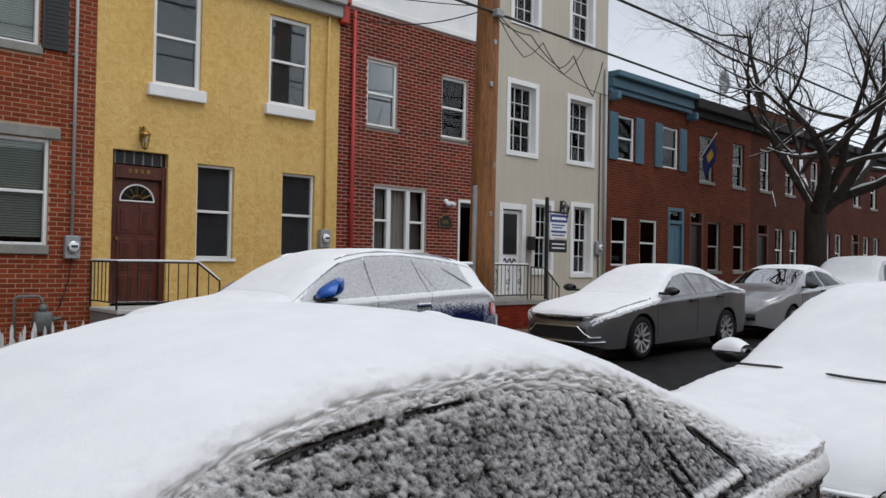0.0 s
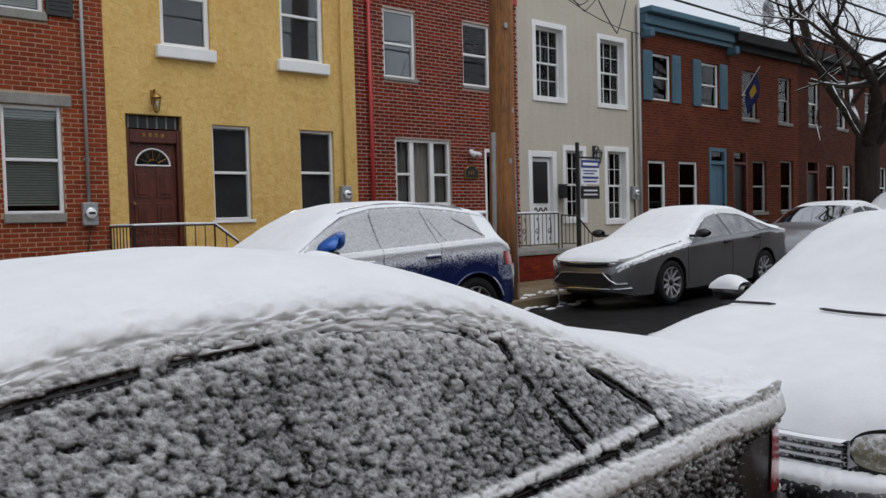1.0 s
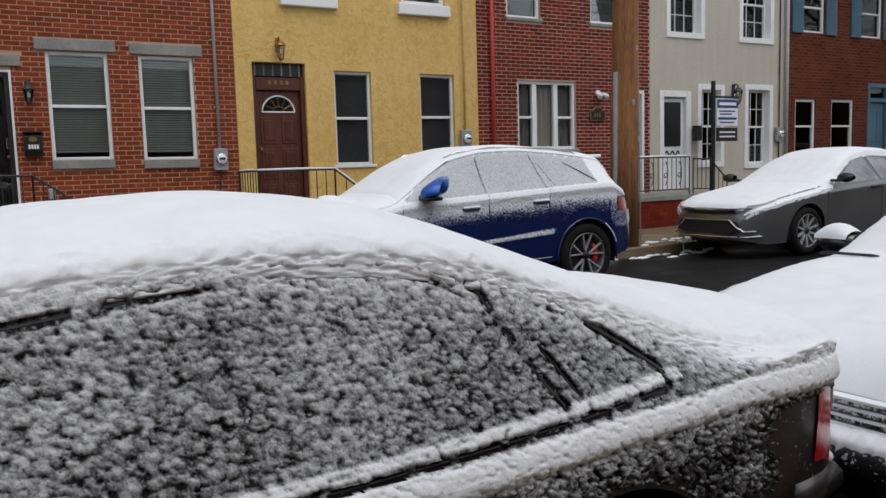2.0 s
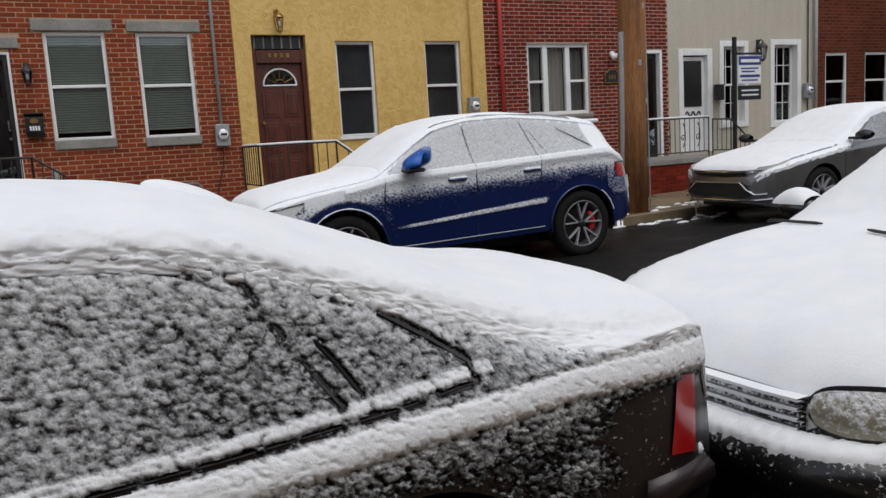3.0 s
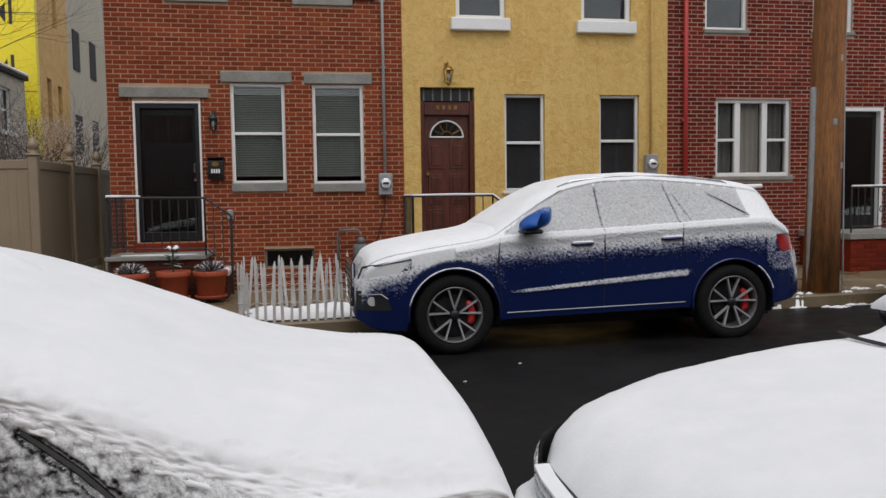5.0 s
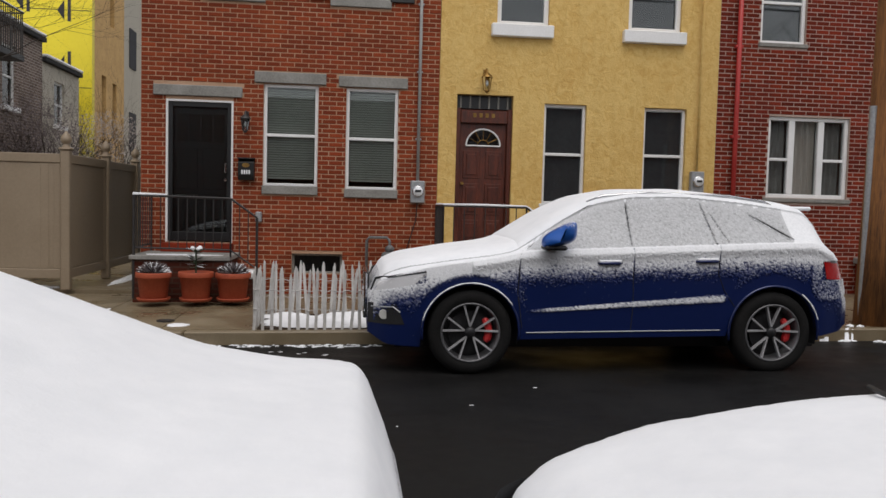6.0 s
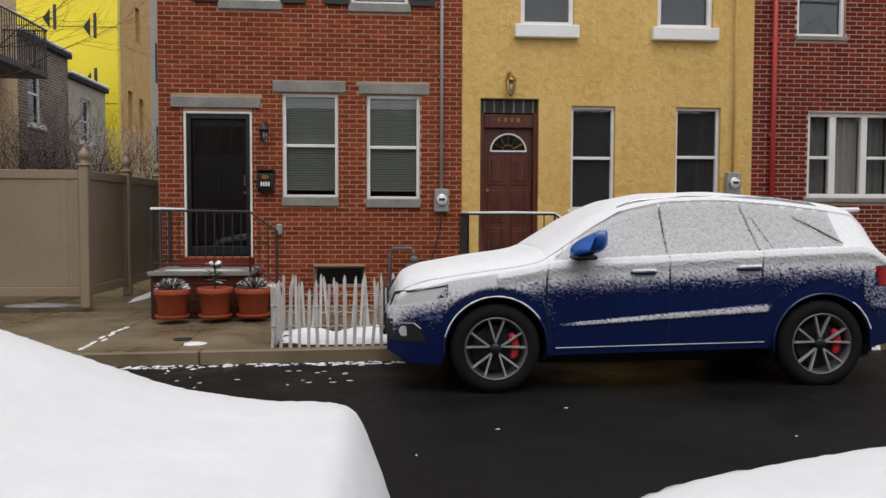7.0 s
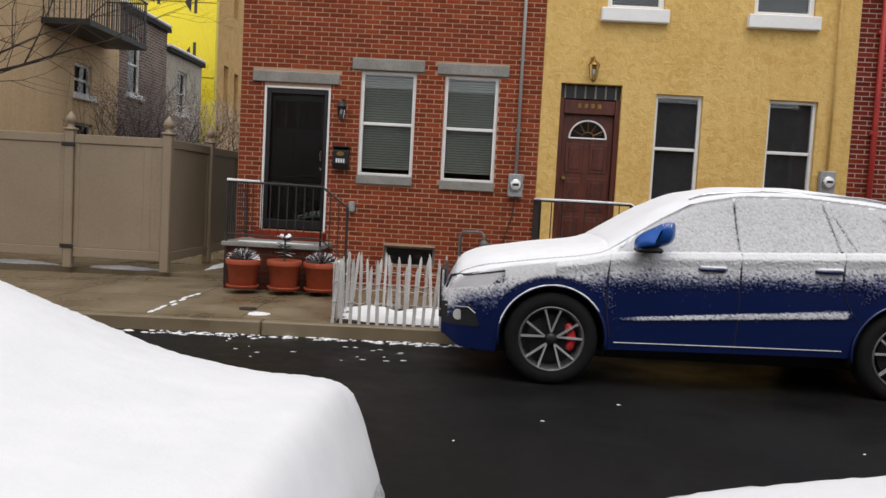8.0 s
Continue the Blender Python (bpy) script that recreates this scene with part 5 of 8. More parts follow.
    part("tail_lamp", put_suv(flank_panel(SUV, sd, ((4.24, 0.86), (4.46, 0.84), (4.42, 1.0), (4.20, 1.02)), 0.008, 12, 6)), LENS_RED, suv, smooth=True, fix=False)
    part("fog_recess", put_suv(flank_panel(SUV, sd, ((0.0, 0.42), (0.32, 0.42), (0.25, 0.60), (0.0, 0.60)), 0.004, 10, 5)), TRIM, suv, fix=False)
    part("fog_lamp", put_suv(Shape().lathe((0.14, sd * (float(SUV.side(0.14, 0.5)) + 0.006), 0.505), [(0.045, -0.01 * sd), (0.042, 0.012 * sd), (0.0, 0.014 * sd)], 16, "y")), LENS_CLEAR, suv)
    part("lamp_gap", put_suv(flank_line(SUV, sd, ((0.03, 0.70), (0.07, 0.81), (0.28, 0.86), (0.50, 0.895)), 0.012, 0.003)), TRIM, suv)
    part("fog_trim", put_suv(flank_line(SUV, sd, ((0.03, 0.565), (0.22, 0.575), (0.28, 0.53)), 0.007, 0.006)), GALV, suv)
    aa = np.linspace(-0.15, math.pi + 0.15, 30)
    for hu in (0.90, 3.71):
        part("arch_trim", put_suv(Shape().tube([(hu + 0.432 * math.cos(a), sd * (float(SUV.wid(hu)) - 0.012), 0.36 + 0.432 * math.sin(a)) for a in aa], 0.012, 6)), CAR_BLUE, suv, smooth=True)
    for hu, a0, a1 in ((0.90, 0.25, 2.55), (3.71, 0.30, 0.95)):
        aa = np.linspace(a0, a1, 34)
        part("snow", put_suv(Shape().tube([(hu + (0.440 if hu < 2 else -0.440) * -math.cos(a), sd * (float(SUV.wid(hu)) + 0.002), 0.36 + 0.440 * math.sin(a)) for a in aa], [0.003 + 0.007 * float(fbm(a * 9, hu, 5)) for a in aa], 6)), SNOW, suv, smooth=True)
gr = Shape().box(-0.02, 0.015, -0.42, 0.42, 0.42, 0.84, 0.03)
grille = part("grille", put_suv(gr), TRIM, suv)
part("grille_frame", put_suv(Shape().tube([(-0.018, -0.42, 0.83), (-0.018, 0.42, 0.83), (-0.018, 0.44, 0.62), (-0.018, 0.33, 0.42), (-0.018, -0.33, 0.42), (-0.018, -0.44, 0.62), (-0.018, -0.42, 0.83)], 0.018, 8)), CHROME, grille)
for k in range(6):
    part("bar", put_suv(Shape().box(-0.03, -0.01, -0.40 + 0.0 * k, 0.40, 0.47 + k * 0.06, 0.485 + k * 0.06, 0.004)), CHROME, grille)
part("windscreen", put_suv(Shape().sheet(np.array([[(u, y, float(SUV.over(u, y)) + 0.004) for y in np.linspace(-0.62 + (u - 1.35) * 0.06, 0.62 - (u - 1.35) * 0.06, 14)] for u in np.linspace(1.35, 1.98, 12)]))), CAR_GLASS, suv, smooth=True, fix=False)

part("snow", put_suv(snow_sheet(SUV, 0.10, 1.36, 0.028, 4)), SNOW, suv, smooth=True, fix=False)
part("spoiler", put_suv(Shape().box(3.98, 4.25, -0.56, 0.56, 1.487, 1.528, 0.014)), SNOW, suv, "roof spoiler under snow")
part("snow", put_suv(snow_sheet(SUV, 1.30, 4.24, 0.032, 8)), SNOW, suv, smooth=True, fix=False)


SUV_SEAMS = [[(2.35, 1.15), (2.35, 1.56)], [(3.14, 1.17), (3.11, 1.35), (3.07, 1.54)], [(3.26, 1.19), (3.16, 1.42)], [(3.90, 1.222), (3.72, 1.33), (3.55, 1.43)], [(1.33, 1.06), (1.31, 0.72)], [(2.36, 1.12), (2.37, 0.80)], [(3.17, 1.16), (3.16, 0.86)]]


def near_line(U, Z, pts):
    best = np.full(U.shape, 9.0)
    for (a, b), (c, d) in zip(pts, pts[1:]):
        t = np.clip(((U - a) * (c - a) + (Z - b) * (d - b)) / ((c - a) ** 2 + (d - b) ** 2), 0, 1)
        best = np.minimum(best, np.hypot(U - a - t * (c - a), Z - b - t * (d - b)))
    return best


def suv_cover(U, Z):
    """Windows filmed over, a closed roll along the shoulder, speckles thinning down the doors, a strip on the low step."""
    zb = SUV.belt(U)
    wide = fbm(U * 4, Z * 5, 44) - 0.5
    c = suv_dust(U, Z) * 0.92 + 0.22 * wide
    c = np.where(c < 0.16, c - 0.5, c)
    c = np.where(Z > zb + 0.012, 1.00 + 0.10 * wide + 0.5 * np.clip((U - 3.86) / 0.06, 0, 1) + 0.4 * np.clip((Z - SUV.edge(U) + 0.06) / 0.06, 0, 1), c)
    c = np.maximum(c, 1.45 * np.exp(-(((Z - zb + 0.030) / 0.055) ** 4)) * (U > 0.9))
    for pts, w in zip(SUV_SEAMS, (0.010, 0.010, 0.008, 0.016, 0.006, 0.006, 0.006)):
        c = c - 0.7 * np.exp(-((near_line(U, Z, pts) / w) ** 2))
    lamp = (U < 0.50) & (Z > 0.70 + 0.2 * U) & (Z < 0.80 + 0.19 * U)
    tail_lamp = (U > 4.19) & (U < 4.47) & (Z > 0.85) & (Z < 1.02)
    return np.where(lamp | tail_lamp, -1.0, c)


def suv_glass(U, Z):
    return (Z > SUV.belt(U) + 0.012) & (U < 3.9)


cling, depth = fluff(SUV, -1, 0.05, 4.50, 0.34, 1.60, suv_cover, 0.0165, lambda U, Z: 0.0065 + 0.022 * np.exp(-(((Z - SUV.belt(U) + 0.055) / 0.045) ** 2)) * (U > 0.9), 31, 0.0062, lift=0.0085, veil=lambda U, Z: np.where(suv_glass(U, Z), 0.24, 1.0), film=lambda U, Z: 0.30 * suv_glass(U, Z))
mid = np.array(cling.v)[np.array(cling.f)].mean(1)
cling_ob = part("snow", put_suv(cling), CLINGING_BLUE, suv, "fine clinging snow", smooth=True, fix=False)
cling_ob.data.materials.append(CLINGING)
cling_ob.data.polygons.foreach_set("material_index", suv_glass(mid[:, 0], mid[:, 2]).astype(np.int32))
cling_ob.data.attributes.new("snow_depth", "FLOAT", "POINT").data.foreach_set("value", depth.astype(np.float32))

# ---- dark maroon saloon parked beside the camera ----
SED = CarForm(4.54,
    top=[(0, 0.55), (0.05, 0.68), (0.3, 0.78), (0.9, 0.90), (1.25, 0.95), (1.40, 0.99), (2.0, 1.28), (2.3, 1.355), (2.75, 1.375), (3.05, 1.35), (3.25, 1.305), (3.6, 1.175), (3.92, 1.052), (4.15, 1.006), (4.36, 0.987), (4.47, 0.962), (4.50, 0.80), (4.54, 0.58)],
    belt=[(0, 0.52), (0.1, 0.64), (0.5, 0.74), (1.3, 0.79), (2.5, 0.805), (3.5, 0.86), (4.0, 0.90), (4.38, 0.915), (4.48, 0.88), (4.54, 0.55)],
    wid=[(0, 0.55), (0.06, 0.66), (0.25, 0.80), (0.6, 0.865), (2.2, 0.875), (3.7, 0.87), (4.2, 0.85), (4.36, 0.825), (4.46, 0.785), (4.54, 0.70)],
    roofw=[(0, 0.5), (0.2, 0.7), (1.2, 0.76), (1.45, 0.74), (2.1, 0.68), (2.6, 0.685), (3.1, 0.69), (3.5, 0.70), (3.9, 0.73), (4.3, 0.775), (4.46, 0.745), (4.55, 0.65)],
    sill=[(0, 0.3), (0.2, 0.2), (4.2, 0.22), (4.52, 0.36)],
    hubs=[(0.88, 0.31), (3.55, 0.31)], arch=0.36, drop=0.088, round_p=2.05)
SED_X, SED_Y = -5.63, -10.07


def put_sed(s):
    return place_car(s, SED_X, SED_Y, -0.055)


def sed_dust(U, Z):
    d = 0.02 + 0.10 * np.clip((Z - 0.42) / 0.53, 0, 1)
    return d + 0.9 * np.clip((Z - (SED.edge(U) - 0.14)) / 0.17, 0, 1) * (Z > SED.belt(U) - 0.02)


sed = car_body("saloon_car", SED, put_sed, DUST_MAROON, "dark maroon saloon car thickly covered in snow", "car", (SED_X + 2.3, SED_Y, 0), cover=sed_dust)
for sd in (-1, 1):
    for u in (0.88, 3.55):
        wheel(sed, put_sed, u, sd * 0.85, 0.31, 0.315, 0.205, 7, RIM, sd, RIM_DARK)
    for corners, nm in ((((1.55, 0.86), (2.58, 0.895), (2.56, 1.285), (2.10, 1.225)), "front_window"), (((2.64, 0.895), (3.42, 0.925), (3.25, 1.19), (2.62, 1.285)), "rear_window"), (((3.46, 0.925), (3.72, 0.935), (3.55, 1.03), (3.31, 1.17)), "quarter_window")):
        pw = part(nm, put_sed(flank_panel(SED, sd, corners)), CAR_GLASS, sed, smooth=True, fix=False)
        part("frost", put_sed(flank_panel(SED, sd, corners, 0.006)), FROST, pw, "thin film of frost", smooth=True, fix=False)
    part("tail_lamp", put_sed(flank_panel(SED, sd, ((4.29, 0.58), (4.40, 0.56), (4.40, 0.86), (4.33, 0.86)), 0.006, 10, 10)), LENS_RED, sed, smooth=True, fix=False)
    g = Shape()
    my, mu, mz = sd * 0.98, 1.72, 0.95
    g.sheet(np.array([[(mu + 0.09 * math.cos(t) * math.sin(math.pi * (0.12 + 0.8 * a)) ** 0.6, my + sd * (a - 0.5) * 0.2, mz + 0.07 * math.sin(t) * math.sin(math.pi * (0.12 + 0.8 * a)) ** 0.6) for t in np.linspace(0, 2 * math.pi, 13)] for a in np.linspace(0, 1, 8)]))
    part("mirror", put_sed(g), CAR_MAROON, sed, smooth=True)

# snow on the maroon saloon: blanket on top, clumps on the flank towards the pavement
part("snow", put_sed(snow_sheet(SED, 0.06, 4.525, 0.037, 12, 0.011, 190, rag=0.02, low=0.05, fade=0.035, puff=0.027)), SNOW, sed, "thick smooth blanket of snow", smooth=True, fix=False)
SEAMS = [[(2.10, 1.17), (2.24, 1.195), (2.63, 1.243), (2.76, 1.254), (3.02, 1.233), (3.22, 1.18), (3.29, 1.06), (3.345, 0.966), (3.39, 0.90)],
         [(3.33, 1.08), (3.40, 0.985), (3.455, 0.89)],
         [(3.385, 1.135), (3.53, 1.064), (3.636, 0.993), (3.711, 0.935), (3.717, 0.905)],
         [(1.6, 0.80), (2.4, 0.822), (2.9, 0.838), (3.16, 0.85), (3.5, 0.872), (3.71, 0.895)], [(2.66, 0.84), (2.67, 1.0), (2.62, 1.13)]]


BAND_U, BAND_Z = (1.4, 3.2, 3.5, 3.95, 4.36, 4.5), (0.765, 0.800, 0.818, 0.840, 0.836, 0.83)


def sed_cover(U, Z):
    """Glass well covered but not closed, a closed roll of snow along the waist, loose clumps below it, bare seams."""
    bz = np.interp(U, BAND_U, BAND_Z)
    seam = np.interp(U, [p[0] for p in SEAMS[3]], [p[1] for p in SEAMS[3]])
    wide = fbm(U * 3.5, Z * 3.5, 71) - 0.5
    c = 0.70 + 0.22 * wide - 0.08 * np.clip((1.02 - Z) / 0.2, 0, 1)
    c = np.where(U > 3.72, 0.60 + 0.25 * wide, c)
    drop = bz - 0.035 - Z
    low = 0.70 - 2.4 * np.clip(drop, 0, 0.14) + 0.9 * np.clip((drop - 0.12) / 0.06, 0, 1) * np.clip(fbm(U * 5, Z * 6, 77) - 0.38, 0, 0.5)
    low = low - 0.8 * np.clip((U - 4.02) / 0.2, 0, 1) * np.clip(drop / 0.06, 0, 1)
    c = np.where(Z < bz, low, c)
    c = np.maximum(c, 1.42 * np.exp(-(((Z - bz) / 0.044) ** 4)))
    ledge = np.exp(-(((Z - seam - 0.026) / 0.017) ** 4)) * (U < 3.76)
    c = np.maximum(c, 1.12 * ledge)
    c = c + 0.30 * np.clip((Z - (SED.edge(U) - 0.11)) / 0.08, 0, 1)
    for pts, w, deep in zip(SEAMS, (0.011, 0.007, 0.013, 0.006, 0.009), (1.0, 0.8, 1.1, 0.8, 0.30)):
        gone = np.clip((fbm(U * 22, Z * 22, 5) - 0.36 - 0.10 * (U < 2.75)) * 6, 0.15, 1)
        c = c - deep * np.exp(-((near_line(U, Z, pts) / w) ** 4)) * gone
    return c


def sed_thick(U, Z):
    bz = np.interp(U, BAND_U, BAND_Z)
    return 0.016 + 0.010 * np.exp(-(((Z - bz + 0.012) / 0.04) ** 2)) + 0.006 * (Z < bz - 0.05)


cling, depth = fluff(SED, -1, 1.35, 4.43, 0.42, 1.36, sed_cover, 0.0165, sed_thick, 53, 0.0040, rim=0.008, veil=lambda U, Z: np.where(Z > np.interp(U, BAND_U, BAND_Z) + 0.05, 0.78, 0.95))
cling_ob = part("snow", put_sed(cling), CLINGING, sed, "clumped snow clinging to the flank", smooth=True, fix=False)
cling_ob.data.attributes.new("snow_depth", "FLOAT", "POINT").data.foreach_set("value", depth.astype(np.float32))
for k, pts in enumerate(SEAMS[:4]):
    part("window_seal", put_sed(flank_line(SED, -1, pts, (0.005, 0.004, 0.007, 0.003)[k], 0.003)), TRIM, sed)
U_, V_ = np.meshgrid(np.linspace(0, 2 * math.pi, 19), np.linspace(0, math.pi / 2, 8), indexing="ij")
fin = np.stack([3.25 + 0.13 * np.cos(U_) * np.cos(V_), 0.055 * np.sin(U_) * np.cos(V_), float(SED.over(3.25, 0.0)) + 0.018 + 0.042 * np.sin(V_) - 0.36 * 0.13 * np.cos(U_) * np.cos(V_)], -1)
part("aerial_fin", put_sed(Shape().sheet(fin)), SNOW, sed, "snow-covered roof aerial fin", smooth=True)
part("bumper", put_sed(Shape().tube([(4.20, -0.82, 0.48), (4.44, -0.76, 0.48), (4.53, -0.55, 0.48), (4.545, 0, 0.48), (4.53, 0.55, 0.48), (4.44, 0.76, 0.48), (4.20, 0.82, 0.48)], 0.055, 10)), CAR_MAROON, sed, smooth=True)
part("snow", put_sed(Shape().tube([(4.43, -0.775, 0.545), (4.52, -0.57, 0.555), (4.54, 0, 0.56), (4.52, 0.57, 0.555), (4.43, 0.775, 0.545)], [0.02, 0.04, 0.045, 0.04, 0.02], 8)), SNOW, sed, smooth=True)

# ---- black hatchback behind it, nose towards the camera's gap ----
HAT = CarForm(4.36,
    top=[(0, 0.54), (0.02, 0.60), (0.08, 0.67), (0.2, 0.752), (0.6, 0.842), (1.05, 0.90), (1.35, 0.92), (1.45, 0.955), (2.1, 1.33), (2.4, 1.40), (3.0, 1.42), (3.6, 1.36), (4.0, 1.12), (4.2, 1.0), (4.32, 0.8), (4.36, 0.6)],
    belt=[(0, 0.53), (0.03, 0.60), (0.1, 0.66), (0.5, 0.785), (1.2, 0.855), (1.5, 0.875), (3.0, 0.90), (4.1, 0.92), (4.36, 0.55)],
    wid=[(0, 0.34), (0.02, 0.48), (0.06, 0.58), (0.14, 0.67), (0.28, 0.755), (0.55, 0.83), (1.2, 0.865), (3.6, 0.865), (4.2, 0.80), (4.36, 0.66)],
    roofw=[(0, 0.32), (0.02, 0.45), (0.06, 0.55), (0.14, 0.635), (0.28, 0.70), (0.6, 0.76), (1.3, 0.78), (1.6, 0.74), (2.2, 0.61), (3.0, 0.59), (3.8, 0.60), (4.36, 0.55)],
    sill=[(0, 0.28), (0.2, 0.2), (4.1, 0.22), (4.36, 0.36)],
    hubs=[(0.86, 0.31), (3.37, 0.31)], arch=0.35, drop=0.04)
HAT_X, HAT_Y = -0.88, -10.46


def put_hat(s):
    return place_car(s, HAT_X, HAT_Y, -0.03)


hat = car_body("hatchback_car", HAT, put_hat, DUST_BLACK, "black hatchback car with its bonnet buried in snow", "car", (HAT_X + 2.2, HAT_Y, 0))
nose_u = lambda y: float(np.interp(abs(y), [0, 0.34, 0.48, 0.58, 0.67, 0.755, 0.83], [-0.012, 0, 0.02, 0.06, 0.14, 0.28, 0.55]))


def nose_band(y0, y1, z0, z1, out, n=18, back=0.0):
    """A band that follows the curved nose of the hatchback."""
    ys_ = np.linspace(y0, y1, n)
    F = [[(nose_u(y) - out, y, z) for y in ys_] for z in (z0, z1)]
    B = [[(nose_u(y) - out + 0.05, y, z) for y in ys_] for z in (z1, z0)]
    return Shape().sheet(np.array(F + B + F[:1]))


for sd in (-1, 1):
    for u in (0.86, 3.37):
        wheel(hat, put_hat, u, sd * 0.845, 0.31, 0.312, 0.2, 7, RIM, sd, RIM_DARK)
    for corners, nm in ((((1.7, 0.885), (2.62, 0.92), (2.58, 1.30), (2.22, 1.24)), "front_window"), (((2.70, 0.92), (3.6, 0.94), (3.45, 1.24), (2.66, 1.30)), "rear_window")):
        part(nm, put_hat(flank_panel(HAT, sd, corners)), CAR_GLASS, hat, smooth=True, fix=False)
    lens, back = [], []
    for a in np.linspace(-1, 1, 19):
        y, hh = sd * (0.635 + 0.155 * a), (1 - abs(a) ** 2.6) ** (1 / 2.6)
        lens.append([(nose_u(y) - 0.012 - 0.022 * math.cos(1.57 * b) * hh, y, 0.60 + 0.070 * hh * b) for b in np.linspace(-1, 1, 9)])
        back.append([(nose_u(y) - 0.006, y, 0.60 + 0.084 * max(hh, 0.35) * b) for b in (-1, 1)])
    lamp = part("head_lamp", put_hat(Shape().sheet(np.array(lens), sd > 0)), DUST_LENS, hat, "clouded yellowish head lamp dusted with snow", smooth=True)
    part("lamp_surround", put_hat(Shape().sheet(np.array(back), sd > 0)), TRIM, lamp)
    g = Shape()
    my, mu, mz = sd * 0.985, 1.75, 0.945
    g.sheet(np.array([[(mu + 0.09 * math.cos(t) * math.sin(math.pi * (0.10 + 0.82 * a)) ** 0.6, my + sd * (a - 0.5) * 0.22, mz + 0.075 * math.sin(t) * math.sin(math.pi * (0.10 + 0.82 * a)) ** 0.6) for t in np.linspace(0, 2 * math.pi, 15)] for a in np.linspace(0, 1, 9)]))
    m_ = part("mirror", put_hat(g), CAR_BLACK, hat, smooth=True)
    g2 = Shape().sheet(np.array([[(mu + 0.088 * math.cos(t), my + sd * (a - 0.5) * 0.2, mz + 0.02 + 0.085 * math.sin(t) * math.sin(math.pi * (0.08 + 0.84 * a)) ** 0.5) for t in np.linspace(0, math.pi, 11)] for a in np.linspace(0, 1, 9)]))
    part("snow", put_hat(g2), SNOW, m_, smooth=True)
    part("mirror_arm", put_hat(Shape().box(mu - 0.04, mu + 0.04, min(sd * 0.84, sd * 0.92), max(sd * 0.84, sd * 0.92), 0.90, 0.95, 0.01)), TRIM, m_)
gb = part("grille", put_hat(nose_band(-0.47, 0.47, 0.50, 0.622, 0.002)), TRIM, hat, "black slatted grille dusted with snow")
for k in range(4):
    part("slat", put_hat(nose_band(-0.47, 0.47, 0.510 + k * 0.030, 0.523 + k * 0.030, 0.022)), DUST_BLACK, gb)
    part("snow", put_hat(nose_band(-0.46, 0.46, 0.5235 + k * 0.030, 0.533 + k * 0.030, 0.026)), SNOW, gb)
part("badge", put_hat(Shape().lathe((-0.055, 0, 0.61), [(0.0, 0), (0.001, 0)], 6).add([(-0.042, 0.052 * math.cos(a), 0.565 + 0.045 * math.sin(a)) for a in np.linspace(0, 6.283, 25)[:-1]] + [(-0.03, 0.052 * math.cos(a), 0.565 + 0.045 * math.sin(a)) for a in np.linspace(0, 6.283, 25)[:-1]], [tuple(range(24))] + [(k, (k + 1) % 24, (k + 1) % 24 + 24, k + 24) for k in range(24)])), CHROME, gb)
part("bumper", put_hat(Shape().tube([(nose_u(y) - 0.03, y, 0.42) for y in np.linspace(-0.82, 0.82, 25)], [0.055] + [0.085] * 23 + [0.055], 12)), DUST_BLACK, hat, smooth=True)
bs = Shape()
yy_ = np.linspace(-0.82, 0.82, 240)
P_ = np.zeros((17, 240, 3))
for i, a in enumerate(np.linspace(-1, 1, 17)):
    ragged = fbm(yy_ * 60, a * 3 + yy_ * 0, 3, 3)
    t_ = 0.018 * (1 - a**4) * (0.5 + 1.0 * ragged) - 0.02 * (abs(a) > 0.8) * (0.9 - ragged)
    for j, y in enumerate(yy_):
        th = 1.15 * a + 0.15
        P_[i, j] = (nose_u(y) - 0.03 + (0.086 + t_[j]) * math.sin(th), y, 0.42 + (0.086 + t_[j]) * math.cos(th))
part("snow", put_hat(bs.sheet(P_, True)), SNOW, hat, smooth=True, fix=False)
part("snow", put_hat(snow_sheet(HAT, 0.012, 4.30, 0.034, 22, 0.025, 56, rag=0.03, fade=0.05)), SNOW, hat, "thick smooth blanket of snow", smooth=True, fix=False)
part("snow", put_hat(crust(HAT, -1, 0.30, 4.2, 0.5, 1.35, lambda U, Z: np.where(Z > HAT.belt(U), 0.62, 0.75 - 2.2 * np.clip(HAT.belt(U) - Z, 0, 1)), 0.028, 0.013, 61, 0.011)), SNOW, hat, smooth=True, fix=False)
for y0, y1, u0, u1 in ((0.77, 0.40, 1.27, 1.19), (0.14, -0.20, 1.13, 1.08)):
    pts = [(u0 + (u1 - u0) * t - 0.03 * math.sin(math.pi * t), y0 + (y1 - y0) * t, float(HAT.over(u0 + (u1 - u0) * t, y0 + (y1 - y0) * t)) + 0.044) for t in np.linspace(0, 1, 12)]
    part("wiper", put_hat(Shape().tube(pts, [0.004] + [0.008] * 10 + [0.004], 6)), TRIM, hat, "black wiper blade")


